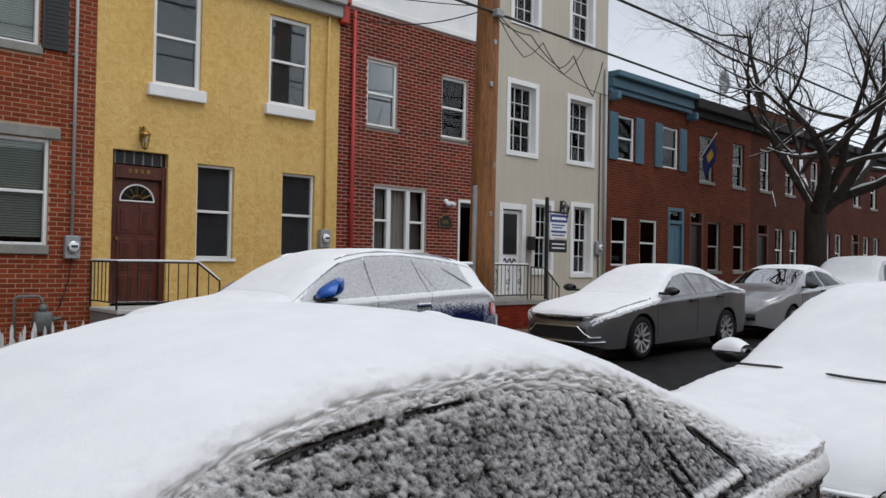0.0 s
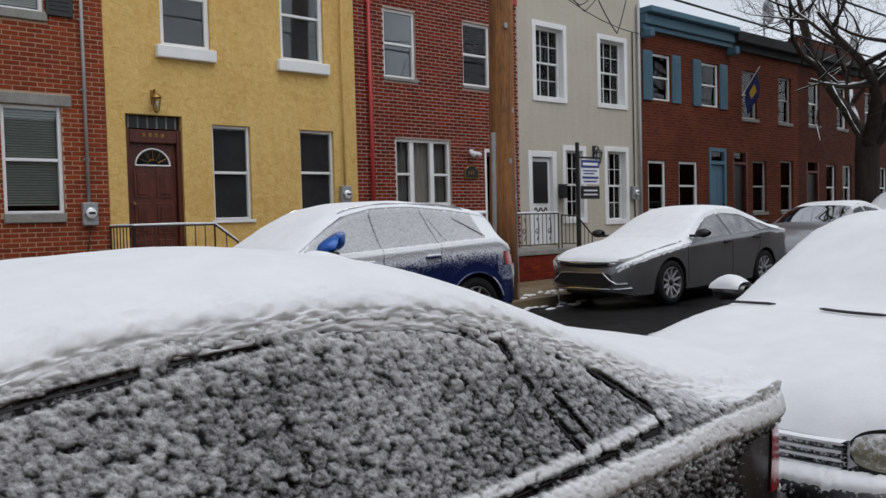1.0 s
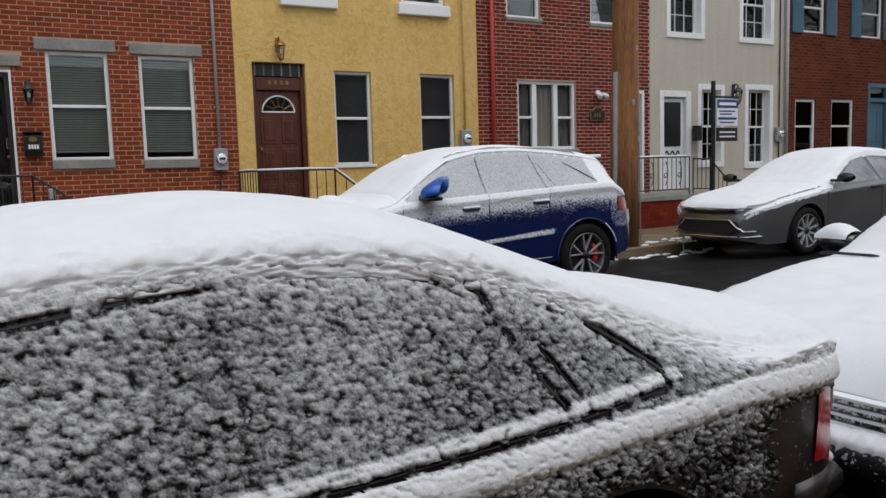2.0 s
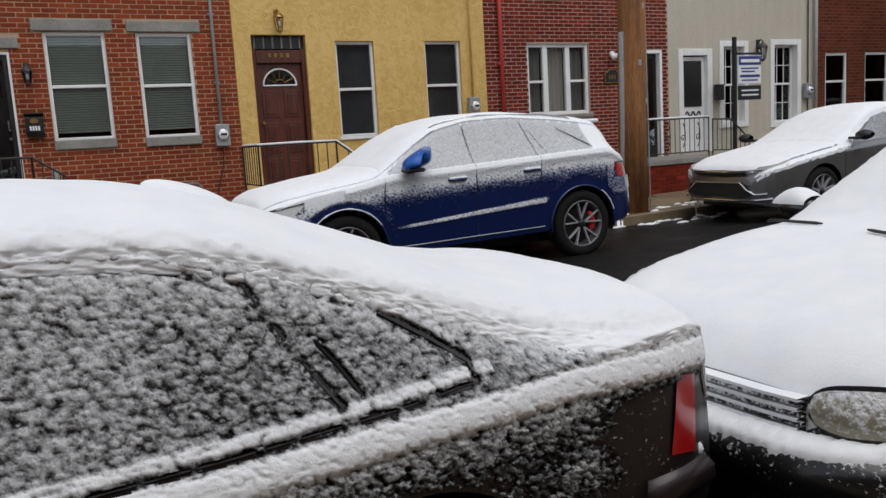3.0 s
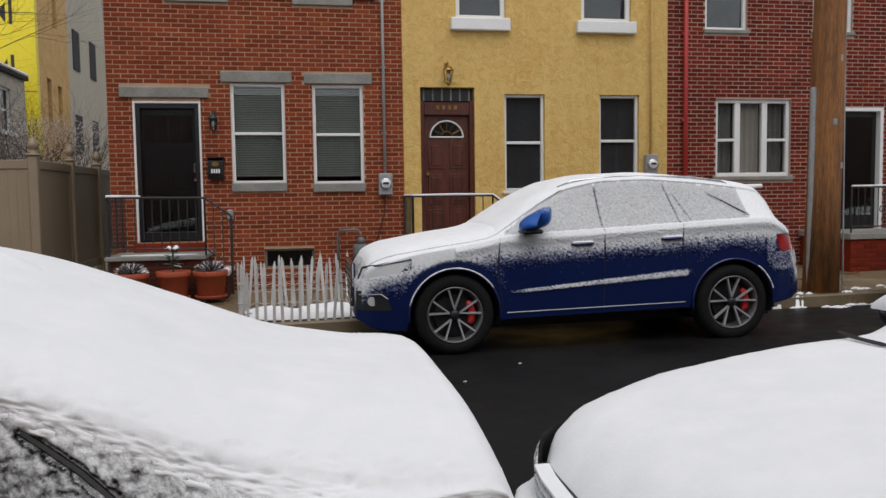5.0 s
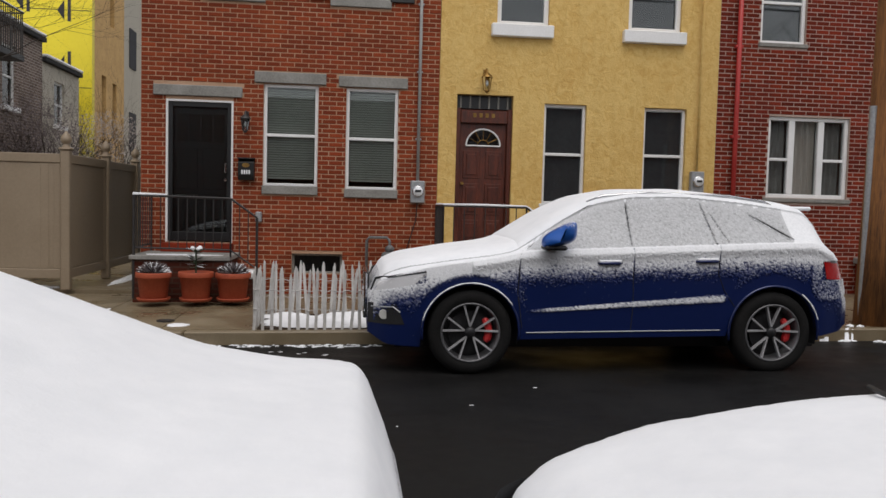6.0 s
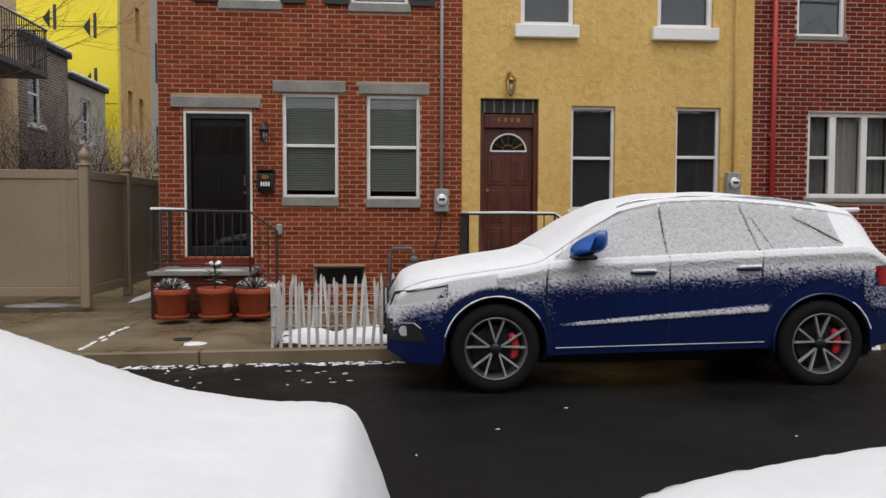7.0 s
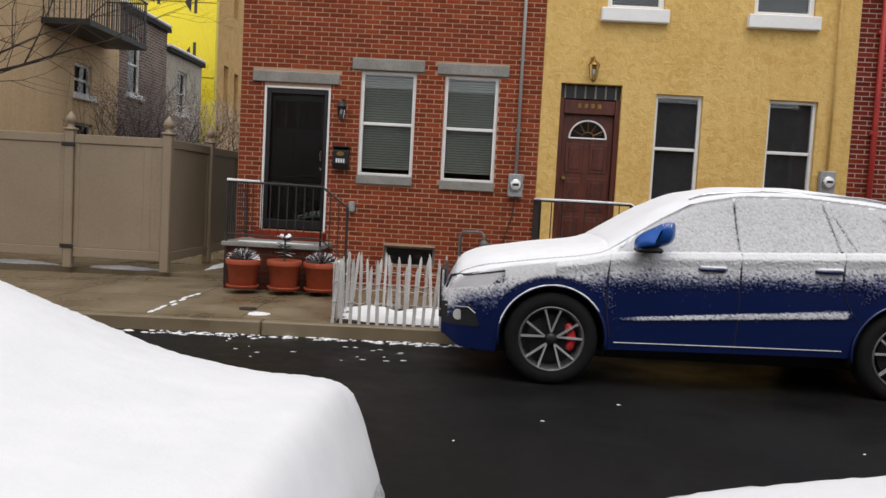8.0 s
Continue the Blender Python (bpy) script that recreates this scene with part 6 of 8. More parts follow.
# ---- cars parked further up the far kerb ----
def plain_car(name, form, put, paint, label, at, wins, rim, seams, handles, hub_r, rim_r, snow_parts, spokes=10, filmed=False):
    ob = car_body(name, form, put, paint, label, "car", at)
    for sd in (-1, 1):
        for u, zh in form.hubs:
            wheel(ob, put, u, sd * (float(form.wid(u)) - 0.02), zh, hub_r, rim_r, spokes, rim, sd, RIM_DARK)
        for c in wins:
            pane_ = part("side_window", put(flank_panel(form, sd, c)), CAR_GLASS, ob, smooth=True, fix=False)
            if filmed:
                part("frost", put(flank_panel(form, sd, c, 0.007)), SAL_FROST, pane_, "thin even film of snow", smooth=True, fix=False)
        for pts in seams:
            part("door_seam", put(flank_line(form, sd, pts, 0.005, 0.0)), TRIM, ob)
        for u, z in handles:
            y = sd * (float(form.side(u, z)) + 0.02)
            part("door_handle", put(Shape().tube([(u - 0.1, y, z), (u + 0.1, y, z + 0.005)], 0.016, 8)), TRIM, ob)
        mu, mz, my = 1.62 if form.L > 4.5 else 1.5, 1.05, sd * (float(form.wid(1.6)) + 0.10)
        g = Shape().sheet(np.array([[(mu + 0.10 * math.cos(t) * math.sin(math.pi * (0.12 + 0.8 * a)) ** 0.6, my + sd * (a - 0.5) * 0.22, mz + 0.07 * math.sin(t) * math.sin(math.pi * (0.12 + 0.8 * a)) ** 0.6) for t in np.linspace(0, 2 * math.pi, 13)] for a in np.linspace(0, 1, 8)]))
        part("mirror", put(g), TRIM, ob, smooth=True)
        part("mirror_arm", put(Shape().box(mu - 0.05, mu + 0.03, min(my, sd * 0.8), max(my, sd * 0.8), mz - 0.06, mz - 0.02, 0.01)), TRIM, ob)
        part("head_lamp", put(flank_panel(form, sd, ((0.04, 0.66), (0.42, 0.73), (0.55, 0.80), (0.08, 0.735)), 0.006, 14, 6)), LENS_CLEAR, ob, smooth=True, fix=False)
        part("tail_lamp", put(flank_panel(form, sd, ((form.L - 0.38, 0.80), (form.L - 0.08, 0.78), (form.L - 0.12, 0.92), (form.L - 0.36, 0.93)), 0.006, 10, 5)), LENS_RED, ob, smooth=True, fix=False)
        aa = np.linspace(-0.1, math.pi + 0.1, 26)
    for u0, u1, th, sdn in snow_parts:
        part("snow", put(snow_sheet(form, u0, u1, th, sdn, 0.04, 36)), SNOW, ob, smooth=True, fix=False)
    return ob


GRY = CarForm(4.86,
    top=[(0, 0.55), (0.03, 0.68), (0.12, 0.75), (0.5, 0.86), (1.1, 0.945), (1.35, 0.975), (1.5, 1.02), (2.1, 1.33), (2.4, 1.43), (2.8, 1.47), (3.3, 1.44), (3.9, 1.27), (4.3, 1.13), (4.6, 1.08), (4.75, 1.02), (4.82, 0.85), (4.86, 0.6)],
    belt=[(0, 0.52), (0.1, 0.66), (0.5, 0.77), (1.4, 0.90), (2.6, 0.95), (3.8, 1.0), (4.4, 1.02), (4.7, 0.98), (4.86, 0.58)],
    wid=[(0, 0.50), (0.04, 0.62), (0.15, 0.78), (0.4, 0.89), (0.9, 0.925), (3.9, 0.925), (4.5, 0.87), (4.86, 0.70)],
    roofw=[(0, 0.46), (0.1, 0.66), (0.4, 0.78), (1.3, 0.80), (1.7, 0.73), (2.3, 0.60), (3.2, 0.58), (4.0, 0.62), (4.6, 0.72), (4.86, 0.6)],
    sill=[(0, 0.26), (0.2, 0.2), (4.5, 0.24), (4.86, 0.38)], hubs=[(0.97, 0.335), (3.71, 0.335)], arch=0.385, drop=0.07)
put_gry = lambda s: place_car(s, 5.56, -4.30, -0.012 + float(street(5.56)), 0.012)
gry = plain_car("saloon_car", GRY, put_gry, CAR_SILVER, "grey silver saloon car with snow on bonnet and roof", (8.0, -4.3, 0.07),
    [((1.72, 0.955), (2.62, 0.985), (2.58, 1.335), (2.25, 1.27)), ((2.70, 0.985), (3.55, 1.02), (3.42, 1.25), (2.66, 1.335)), ((3.62, 1.025), (3.95, 1.045), (3.72, 1.14), (3.50, 1.225))], RIM,
    [((1.40, 0.90), (1.38, 0.6), (1.42, 0.32)), ((2.66, 0.97), (2.66, 0.35)), ((3.55, 1.0), (3.52, 0.75), (3.36, 0.55))], ((2.48, 0.88), (3.40, 0.92)), 0.335, 0.235,
    ((0.05, 1.45, 0.010, 71), (1.38, 4.0, 0.018, 72), (4.0, 4.8, 0.014, 73)), filmed=True)
part("grille", put_gry(Shape().tube([(0.02, -0.45, 0.665), (-0.015, -0.3, 0.655), (-0.02, 0, 0.65), (-0.015, 0.3, 0.655), (0.02, 0.45, 0.665)], 0.03, 8)), TRIM, gry)
part("grille_bar", put_gry(Shape().tube([(0.10, -0.66, 0.70), (0.0, -0.45, 0.685), (-0.035, -0.2, 0.675), (-0.035, 0.2, 0.675), (0.0, 0.45, 0.685), (0.10, 0.66, 0.70)], 0.012, 8)), CHROME, gry)
lo_ = Shape().slab([(-0.52, 0.50), (-0.40, 0.535), (0.40, 0.535), (0.52, 0.50), (0.56, 0.38), (0.40, 0.33), (-0.40, 0.33), (-0.56, 0.38)], "x", -0.03, 0.1)
part("intake", put_gry(lo_), TRIM, gry, "black lower intake")
part("intake_trim", put_gry(Shape().tube([(0.10, -0.74, 0.38), (0.02, -0.6, 0.37), (-0.035, -0.52, 0.43), (-0.035, -0.40, 0.53), (-0.04, 0.40, 0.53), (-0.035, 0.52, 0.43), (0.02, 0.6, 0.37), (0.10, 0.74, 0.38)], 0.014, 8)), CHROME, gry)
part("lip", put_gry(Shape().tube([(0.16, -0.78, 0.31), (0.03, -0.6, 0.295), (-0.02, -0.3, 0.29), (-0.02, 0.3, 0.29), (0.03, 0.6, 0.295), (0.16, 0.78, 0.31)], 0.016, 8)), CHROME, gry)
part("windscreen", put_gry(Shape().sheet(np.array([[(u, y, float(GRY.over(u, y)) + 0.003) for y in np.linspace(-0.6, 0.6, 12)] for u in np.linspace(1.5, 2.15, 10)]))), CAR_GLASS, gry, smooth=True, fix=False)

CMP = CarForm(4.40,
    top=[(0, 0.56), (0.03, 0.70), (0.15, 0.80), (0.6, 0.93), (1.1, 1.0), (1.3, 1.05), (2.0, 1.38), (2.4, 1.46), (2.9, 1.47), (3.5, 1.36), (3.95, 1.18), (4.2, 1.1), (4.34, 0.9), (4.40, 0.6)],
    belt=[(0, 0.53), (0.1, 0.70), (0.5, 0.82), (1.3, 0.94), (2.6, 0.98), (3.8, 1.02), (4.2, 0.98), (4.40, 0.56)],
    wid=[(0, 0.50), (0.04, 0.62), (0.15, 0.76), (0.4, 0.86), (0.9, 0.90), (3.6, 0.90), (4.1, 0.84), (4.40, 0.68)],
    roofw=[(0, 0.46), (0.1, 0.64), (0.4, 0.76), (1.2, 0.78), (1.5, 0.72), (2.1, 0.60), (3.0, 0.58), (3.8, 0.60), (4.2, 0.70), (4.40, 0.58)],
    sill=[(0, 0.26), (0.2, 0.2), (4.1, 0.24), (4.40, 0.38)], hubs=[(0.90, 0.32), (3.55, 0.32)], arch=0.37, drop=0.07)
put_cmp = lambda s: place_car(s, 11.15, -4.35, -0.012 + float(street(11.15)), 0.008)
cmpc = plain_car("compact_car", CMP, put_cmp, CAR_LIGHT, "light silver compact car with a bare windscreen", (13.3, -4.35, 0.1),
    [((1.6, 0.99), (2.5, 1.01), (2.48, 1.35), (2.1, 1.29)), ((2.58, 1.01), (3.5, 1.05), (3.3, 1.27), (2.56, 1.35))], RIM,
    [((1.3, 0.9), (1.3, 0.34)), ((2.54, 1.0), (2.54, 0.36))], ((2.36, 0.92), (3.25, 0.96)), 0.32, 0.22, ((2.05, 3.6, 0.012, 81),))
part("windscreen", put_cmp(Shape().sheet(np.array([[(u, y, float(CMP.over(u, y)) + 0.004) for y in np.linspace(-0.62, 0.62, 12)] for u in np.linspace(1.32, 2.02, 10)]))), CAR_GLASS, cmpc, smooth=True, fix=False)
part("grille", put_cmp(Shape().tube([(0.02, -0.5, 0.42), (-0.01, 0, 0.42), (0.02, 0.5, 0.42)], 0.07, 8)), TRIM, cmpc)

VAN = CarForm(4.6,
    top=[(0, 0.7), (0.05, 0.95), (0.3, 1.05), (1.0, 1.10), (1.2, 1.15), (1.7, 1.55), (2.0, 1.66), (3.0, 1.70), (4.2, 1.66), (4.5, 1.3), (4.6, 0.7)],
    belt=[(0, 0.68), (0.1, 0.85), (1.2, 1.02), (3.0, 1.06), (4.4, 1.05), (4.6, 0.66)],
    wid=[(0, 0.6), (0.1, 0.8), (0.4, 0.9), (4.2, 0.9), (4.6, 0.75)], roofw=[(0, 0.55), (0.2, 0.74), (1.1, 0.8), (1.8, 0.68), (4.2, 0.66), (4.6, 0.6)],
    sill=[(0, 0.34), (0.2, 0.28), (4.6, 0.4)], hubs=[(0.9, 0.35), (3.6, 0.35)], arch=0.41, drop=0.07)
put_van = lambda s: place_car(s, 15.8, -4.4, -0.01 + float(street(14.0)), 0.0)
plain_car("sport_utility_vehicle", VAN, put_van, CAR_LIGHT, "pale sport utility vehicle covered in snow", (18.0, -4.4, 0.14),
    [((1.6, 1.1), (2.5, 1.12), (2.48, 1.55), (2.0, 1.5)), ((2.6, 1.12), (3.9, 1.12), (3.9, 1.52), (2.58, 1.55))], RIM, [((2.55, 1.05), (2.55, 0.4))], ((2.4, 1.0),), 0.35, 0.24, ((0.05, 4.5, 0.05, 91),))

# ---- the camera's side of the street, closed by an added unseen wall that blocks sky ----
solid("unseen_wall", Shape().box(-40, 60, -16.4, -16.0, -0.3, 5.0), BRICK_FAR, "plain unseen brick wall added on the camera side to block sky light", "wall", kind="structure")

# ---- utility pole ----
POLE = (5.14, -3.06)
pole = thing("utility_pole", (*POLE, 0.13), "weathered brown timber utility pole with metal conduit", "utility pole")
part("shaft", Shape().tube([(POLE[0] - 0.06 + 0.03 * k, POLE[1], 0.1 + k * 1.6) for k in range(7)], [0.225, 0.205, 0.198, 0.19, 0.182, 0.172, 0.16], 20), POLE_WOOD, pole, smooth=True)
part("conduit", Shape().tube([(POLE[0] - 0.235, POLE[1] - 0.02, 0.1), (POLE[0] - 0.215, POLE[1] - 0.02, 2.75)], 0.045, 10), GALV, pole, "grey metal conduit strapped to the pole")
part("ground_wire", Shape().tube([(POLE[0] + 0.19, POLE[1] - 0.10, 0.1), (POLE[0] + 0.17, POLE[1] - 0.09, 3.0), (POLE[0] + 0.2, POLE[1] - 0.08, 6.5)], 0.012, 6), GALV, pole)
for k, (a, z) in enumerate(((-1.2, 3.1), (-1.6, 2.3), (-1.0, 1.75), (-1.75, 4.4), (-1.3, 5.1))):
    x, y = POLE[0] - 0.03 + 0.195 * math.cos(a), POLE[1] + 0.195 * math.sin(a)
    part("tag", Shape().box(x - 0.03, x + 0.03, y - 0.012, y + 0.01, z - 0.04, z + 0.04, 0.004), GALV, pole)
for z in (5.56, 6.6):
    part("cable_clamp", Shape().box(POLE[0] - 0.05, POLE[0] + 0.12, POLE[1] - 0.30, POLE[1] - 0.14, z - 0.06, z + 0.06, 0.015), GALV, pole)


def cable(name, pts, r, label, sag=0.0):
    dense = []
    for (a, b) in zip(pts, pts[1:]):
        for t in np.linspace(0, 1, 14)[:-1]:
            p = [a[k] + (b[k] - a[k]) * t for k in range(3)]
            p[2] -= sag * 4 * t * (1 - t)
            dense.append(p)
    dense.append(pts[-1])
    return solid(name, Shape().tube(dense, r, 6), CABLE, label, "cable", group="overhead cables", smooth=True)


cable("overhead_cable", [(-30, -3.25, 6.9), (5.2, -3.25, 6.66), (45, -3.25, 6.60)], 0.028, "thick black overhead cable along the street", 0.06)
cable("overhead_cable", [(-30, -3.24, 5.9), (5.2, -3.24, 5.58), (45, -3.24, 5.2)], 0.022, "black overhead cable along the street", 0.08)
cable("overhead_cable", [(5.2, -3.2, 5.62), (12.9, -0.05, 5.9)], 0.010, "thin service cable running to a house", 0.25)
cable("overhead_cable", [(5.1, -3.1, 5.66), (4.55, -0.12, 6.05)], 0.010, "thin service cable running to a house", 0.2)
cable("overhead_cable", [(5.1, -3.1, 5.7), (0.3, -0.15, 6.3)], 0.008, "thin service cable running to a house", 0.2)
cable("overhead_cable", [(5.3, -3.2, 5.5), (6.1, -3.2, 5.42), (6.9, -3.2, 5.0), (7.3, -3.2, 5.3), (7.9, -3.2, 4.65), (8.2, -3.2, 5.35)], 0.010, "loose looped cable hanging by the pole", 0.05)
cable("overhead_cable", [(5.3, -3.22, 5.5), (5.9, -3.22, 5.0), (6.4, -3.22, 5.35), (7.0, -3.22, 4.9), (7.6, -3.22, 5.5)], 0.008, "loose looped cable hanging by the pole", 0.05)

# ---- bare trees ----
def grow(rng, start, way, length, radius, level, last, limbs, twigs, snow, spread=0.75, lift=0.12):
    n = 6 if level < 2 else 4
    pts, rad, p, d = [Vector(start)], [radius], Vector(start), Vector(way).normalized()
    for k in range(n):
        d = (d + Vector((rng.gauss(0, 0.16), rng.gauss(0, 0.16), rng.gauss(lift * 0.5, 0.12)))).normalized()
        p = p + d * (length / n)
        pts.append(p.copy())
        rad.append(radius * (1 - 0.84 * (k + 1) / n))
    (limbs if level < 3 else twigs).tube(pts, rad, 8 if level < 2 else 5 if level < 3 else 3, cap=False)
    if level < 3 and snow is not None:
        for a, b, r in zip(pts, pts[1:], rad):
            if abs((b - a).normalized().z) < 0.8:
                up = Vector((0, 0, r * 0.72))
                snow.tube([a + up, (a + b) / 2 + up * 1.1, b + up * 0.75], [r * 0.5, r * 0.62, r * 0.42], 5)
    if level >= last:
        return
    kids = (5, 5, 6, 5, 3)[min(level, 4)]
    for k in range(kids):
        t = 0.32 + 0.68 * (k + rng.random() * 0.8) / kids
        i = min(int(t * n), n - 1)
        base = pts[i].lerp(pts[i + 1], t * n - i)
        dd = (pts[i + 1] - pts[i]).normalized()
        side = Vector((rng.gauss(0, 1), rng.gauss(0, 1), rng.gauss(0.25, 0.7)))
        side = (side - dd * side.dot(dd)).normalized()
        grow(rng, base, dd * (1 - spread * 0.5) + side * spread, length * rng.uniform(0.48, 0.72), radius * (1 - 0.74 * t) * 0.66, level + 1, last, limbs, twigs, snow, spread, lift)


rng = random.Random(5)
tree = thing("street_tree", (18.85, -3.0, 0.2), "large bare street tree with snow along its dark limbs", "tree")
limbs, twigs, tsnow = Shape(), Shape(), Shape()
TX, TY = 18.85, -3.0
trunk = [(TX, TY, 0.1), (TX, TY, 0.9), (TX - 0.05, TY, 2.0), (TX - 0.02, TY, 2.9), (TX - 0.05, TY, 3.5)]
part("trunk", Shape().tube(trunk, [0.42, 0.33, 0.30, 0.31, 0.26], 16), BARK, tree, smooth=True)
for w, ln, r in (((-0.95, -0.30, 0.48), 5.6, 0.20), ((-0.45, 0.25, 0.95), 5.6, 0.17), ((0.1, -0.7, 0.75), 5.0, 0.18), ((0.9, -0.35, 0.50), 5.4, 0.19), ((0.6, 0.4, 0.8), 4.8, 0.15), ((-0.65, -0.8, 0.62), 5.2, 0.16), ((0.55, -0.95, 0.35), 4.6, 0.15)):
    grow(rng, (TX + w[0] * 0.1, TY + w[1] * 0.1, 2.75 + rng.random() * 0.6), w, ln, r, 0, 5, limbs, twigs, tsnow, 0.8)
part("crown", limbs, BARK, tree, smooth=True, fix=False)
tagged(part("twig_mass", twigs, TWIG, tree, fix=False), kind="stuff")
tagged(part("snow", tsnow, SNOW, tree, fix=False), kind="stuff")

rng = random.Random(12)
small = thing("young_street_tree", (-8.6, -2.8, 0.05), "slender bare street tree with thin drooping branches", "tree")
limbs, twigs = Shape(), Shape()
part("trunk", Shape().tube([(-8.6, -2.8, 0.0), (-8.55, -2.8, 1.2), (-8.45, -2.75, 2.4), (-8.4, -2.8, 3.6), (-8.3, -2.75, 5.5)], [0.10, 0.085, 0.075, 0.06, 0.03], 10), BARK, small, smooth=True)
for z, w, ln in ((1.95, (0.98, -0.05, 0.22), 3.6), (2.5, (0.9, 0.25, 0.40), 3.3), (2.9, (0.85, -0.3, 0.55), 3.2), (3.3, (0.8, 0.1, 0.7), 3.0), (3.7, (0.5, 0.5, 0.8), 2.6), (2.7, (-0.8, 0.2, 0.6), 2.6), (3.5, (-0.6, -0.4, 0.8), 2.4)):
    grow(rng, (-8.45, -2.78, z), w, ln, 0.036, 1, 4, limbs, twigs, None, 0.6, 0.05)
part("crown", limbs, BARK, small, smooth=True, fix=False)
tagged(part("twig_mass", twigs, TWIG, small, fix=False), kind="stuff")

# frosted bushes behind the vinyl fence
for cx, cy, top, seed in ((-8.2, 6.2, 3.4, 3), (-7.3, 8.5, 3.3, 4), (-9.0, 9.0, 3.0, 5)):
    rng = random.Random(seed)
    bush = thing("bush", (cx, cy, 0.07), "frosted bare bush behind the fence", "bush", "bushes behind the fence")
    br, tw, berries = Shape(), Shape(), Shape()
    for k in range(15):
        w = (rng.gauss(0, 0.35), rng.gauss(0, 0.35), 1)
        grow(rng, (cx + w[0] * 0.3, cy + w[1] * 0.3, 0.07), w, top * 0.85, 0.03, 2, 4, br, tw, None, 0.6, 0.2)
    part("crown", br, BARK, bush, fix=False)
    tagged(part("twig_mass", tw, TWIG, bush, fix=False), kind="stuff")
    for k in range(3200):
        a, r, z = rng.random() * 6.28, 1.15 * rng.random() ** 0.5, rng.uniform(1.6, top + 0.25)
        q = Vector((cx + r * math.cos(a), cy + r * math.sin(a), z - 0.25 * r))
        s = rng.uniform(0.012, 0.024)
        berries.add([q + Vector((s, 0, 0)), q + Vector((-s, s, 0)), q + Vector((-s, -s, 0)), q + Vector((0, 0, s))], [(0, 1, 3), (1, 2, 3), (2, 0, 3), (0, 2, 1)])
    tagged(part("bud_mass", berries, CURTAIN if seed == 4 else DRY_PLANT, bush, fix=False), kind="stuff")

# ---- stoops and railings ----
st = thing("brick_stoop", (-3.55, -0.5, 0.1), "red brick stoop with marble treads and snow", "stoop")
# base and step use a darker brick to paint in the shade below the treads
part("base", Shape().box(-4.16, -2.92, -0.98, 0.0, 0.0, 0.60, 0.005), BRICK_FAR_B, st)
part("tread", Shape().box(-4.20, -2.88, -1.02, 0.0, 0.602, 0.665, 0.01), GREY_STONE, st)
part("riser", Shape().box(-3.98, -2.98, -0.2, 0.0, 0.667, 0.79, 0.004), BRICK_RED, st)
part("step", Shape().box(-2.915, -2.60, -0.98, 0.0, 0.0, 0.36, 0.005), BRICK_FAR_B, st)
part("step_tread", Shape().box(-2.875, -2.57, -1.0, 0.0, 0.362, 0.42, 0.01), MARBLE, st)
rng = random.Random(9)


def snow_patch(name, cx, cy, rx, ry, h, zf, seed, parent=None, label="patch of half-melted snow", n=26, rag=0.55):
    U, V = np.meshgrid(np.linspace(-1, 1, n), np.linspace(-1, 1, n), indexing="ij")
    r = np.hypot(U, V)
    m = 1.0 - r - rag * (fbm(U * 3.2 + seed, V * 3.2 + seed * 2, seed) - 0.35)
    H = np.where(m > 0, h * np.sqrt(np.clip(m, 0, 1)) * (0.6 + 0.8 * fbm(U * 7, V * 7, seed + 2)), -0.02)
    X, Y = cx + U * rx, cy + V * ry
    Z = zf(X, Y) + H
    quad = (m[:-1, :-1] > -0.12) & (m[1:, 1:] > -0.12) & (m[:-1, 1:] > -0.12) & (m[1:, :-1] > -0.12)
    s = Shape()
    s.v = [tuple(p) for p in np.stack([X, Y, Z], -1).reshape(-1, 3)]
    s.f = [(i * n + j, (i + 1) * n + j, (i + 1) * n + j + 1, i * n + j + 1) for i, j in zip(*np.nonzero(quad))]
    if not s.f:
        return None
    ob = part(name, s, SNOW, parent, smooth=True, fix=False)
    return ob if parent else tagged(ob, label, "snow", "patches of snow on the ground", "stuff")


flat = lambda z: (lambda X, Y: X * 0 + z)
snow_patch("snow", -3.55, -0.8, 0.55, 0.14, 0.010, flat(0.666), 3, st, n=40)
snow_patch("snow", -2.73, -0.6, 0.14, 0.4, 0.02, flat(0.421), 4, st)


def h1_z(x, y):
    return 0.665 if x < -2.9 else 0.665 - (x + 2.9) / 0.35 * 0.25


railing("iron_railing", [(-4.15, -0.02), (-4.15, -0.96), (-2.88, -0.96), (-2.53, -0.96)], h1_z, 0.80, "thin black iron stoop railing with a little snow", post_every=0.115, snow=False)
part("snow", Shape().tube([(-4.15, -0.5, 1.483), (-4.15, -0.96, 1.486), (-3.72, -0.96, 1.482)], [0.012, 0.022, 0.014], 6), SNOW, bpy.data.objects["iron_railing"])
part("newel", Shape().tube([(-2.53, -0.96, 0.1), (-2.53, -0.96, 1.2)], 0.018, 8), IRON, bpy.data.objects["iron_railing"])
part("newel", Shape().tube([(-4.15, -0.97, 0.08), (-4.15, -0.97, 1.46)], 0.02, 8), IRON, bpy.data.objects["iron_railing"])

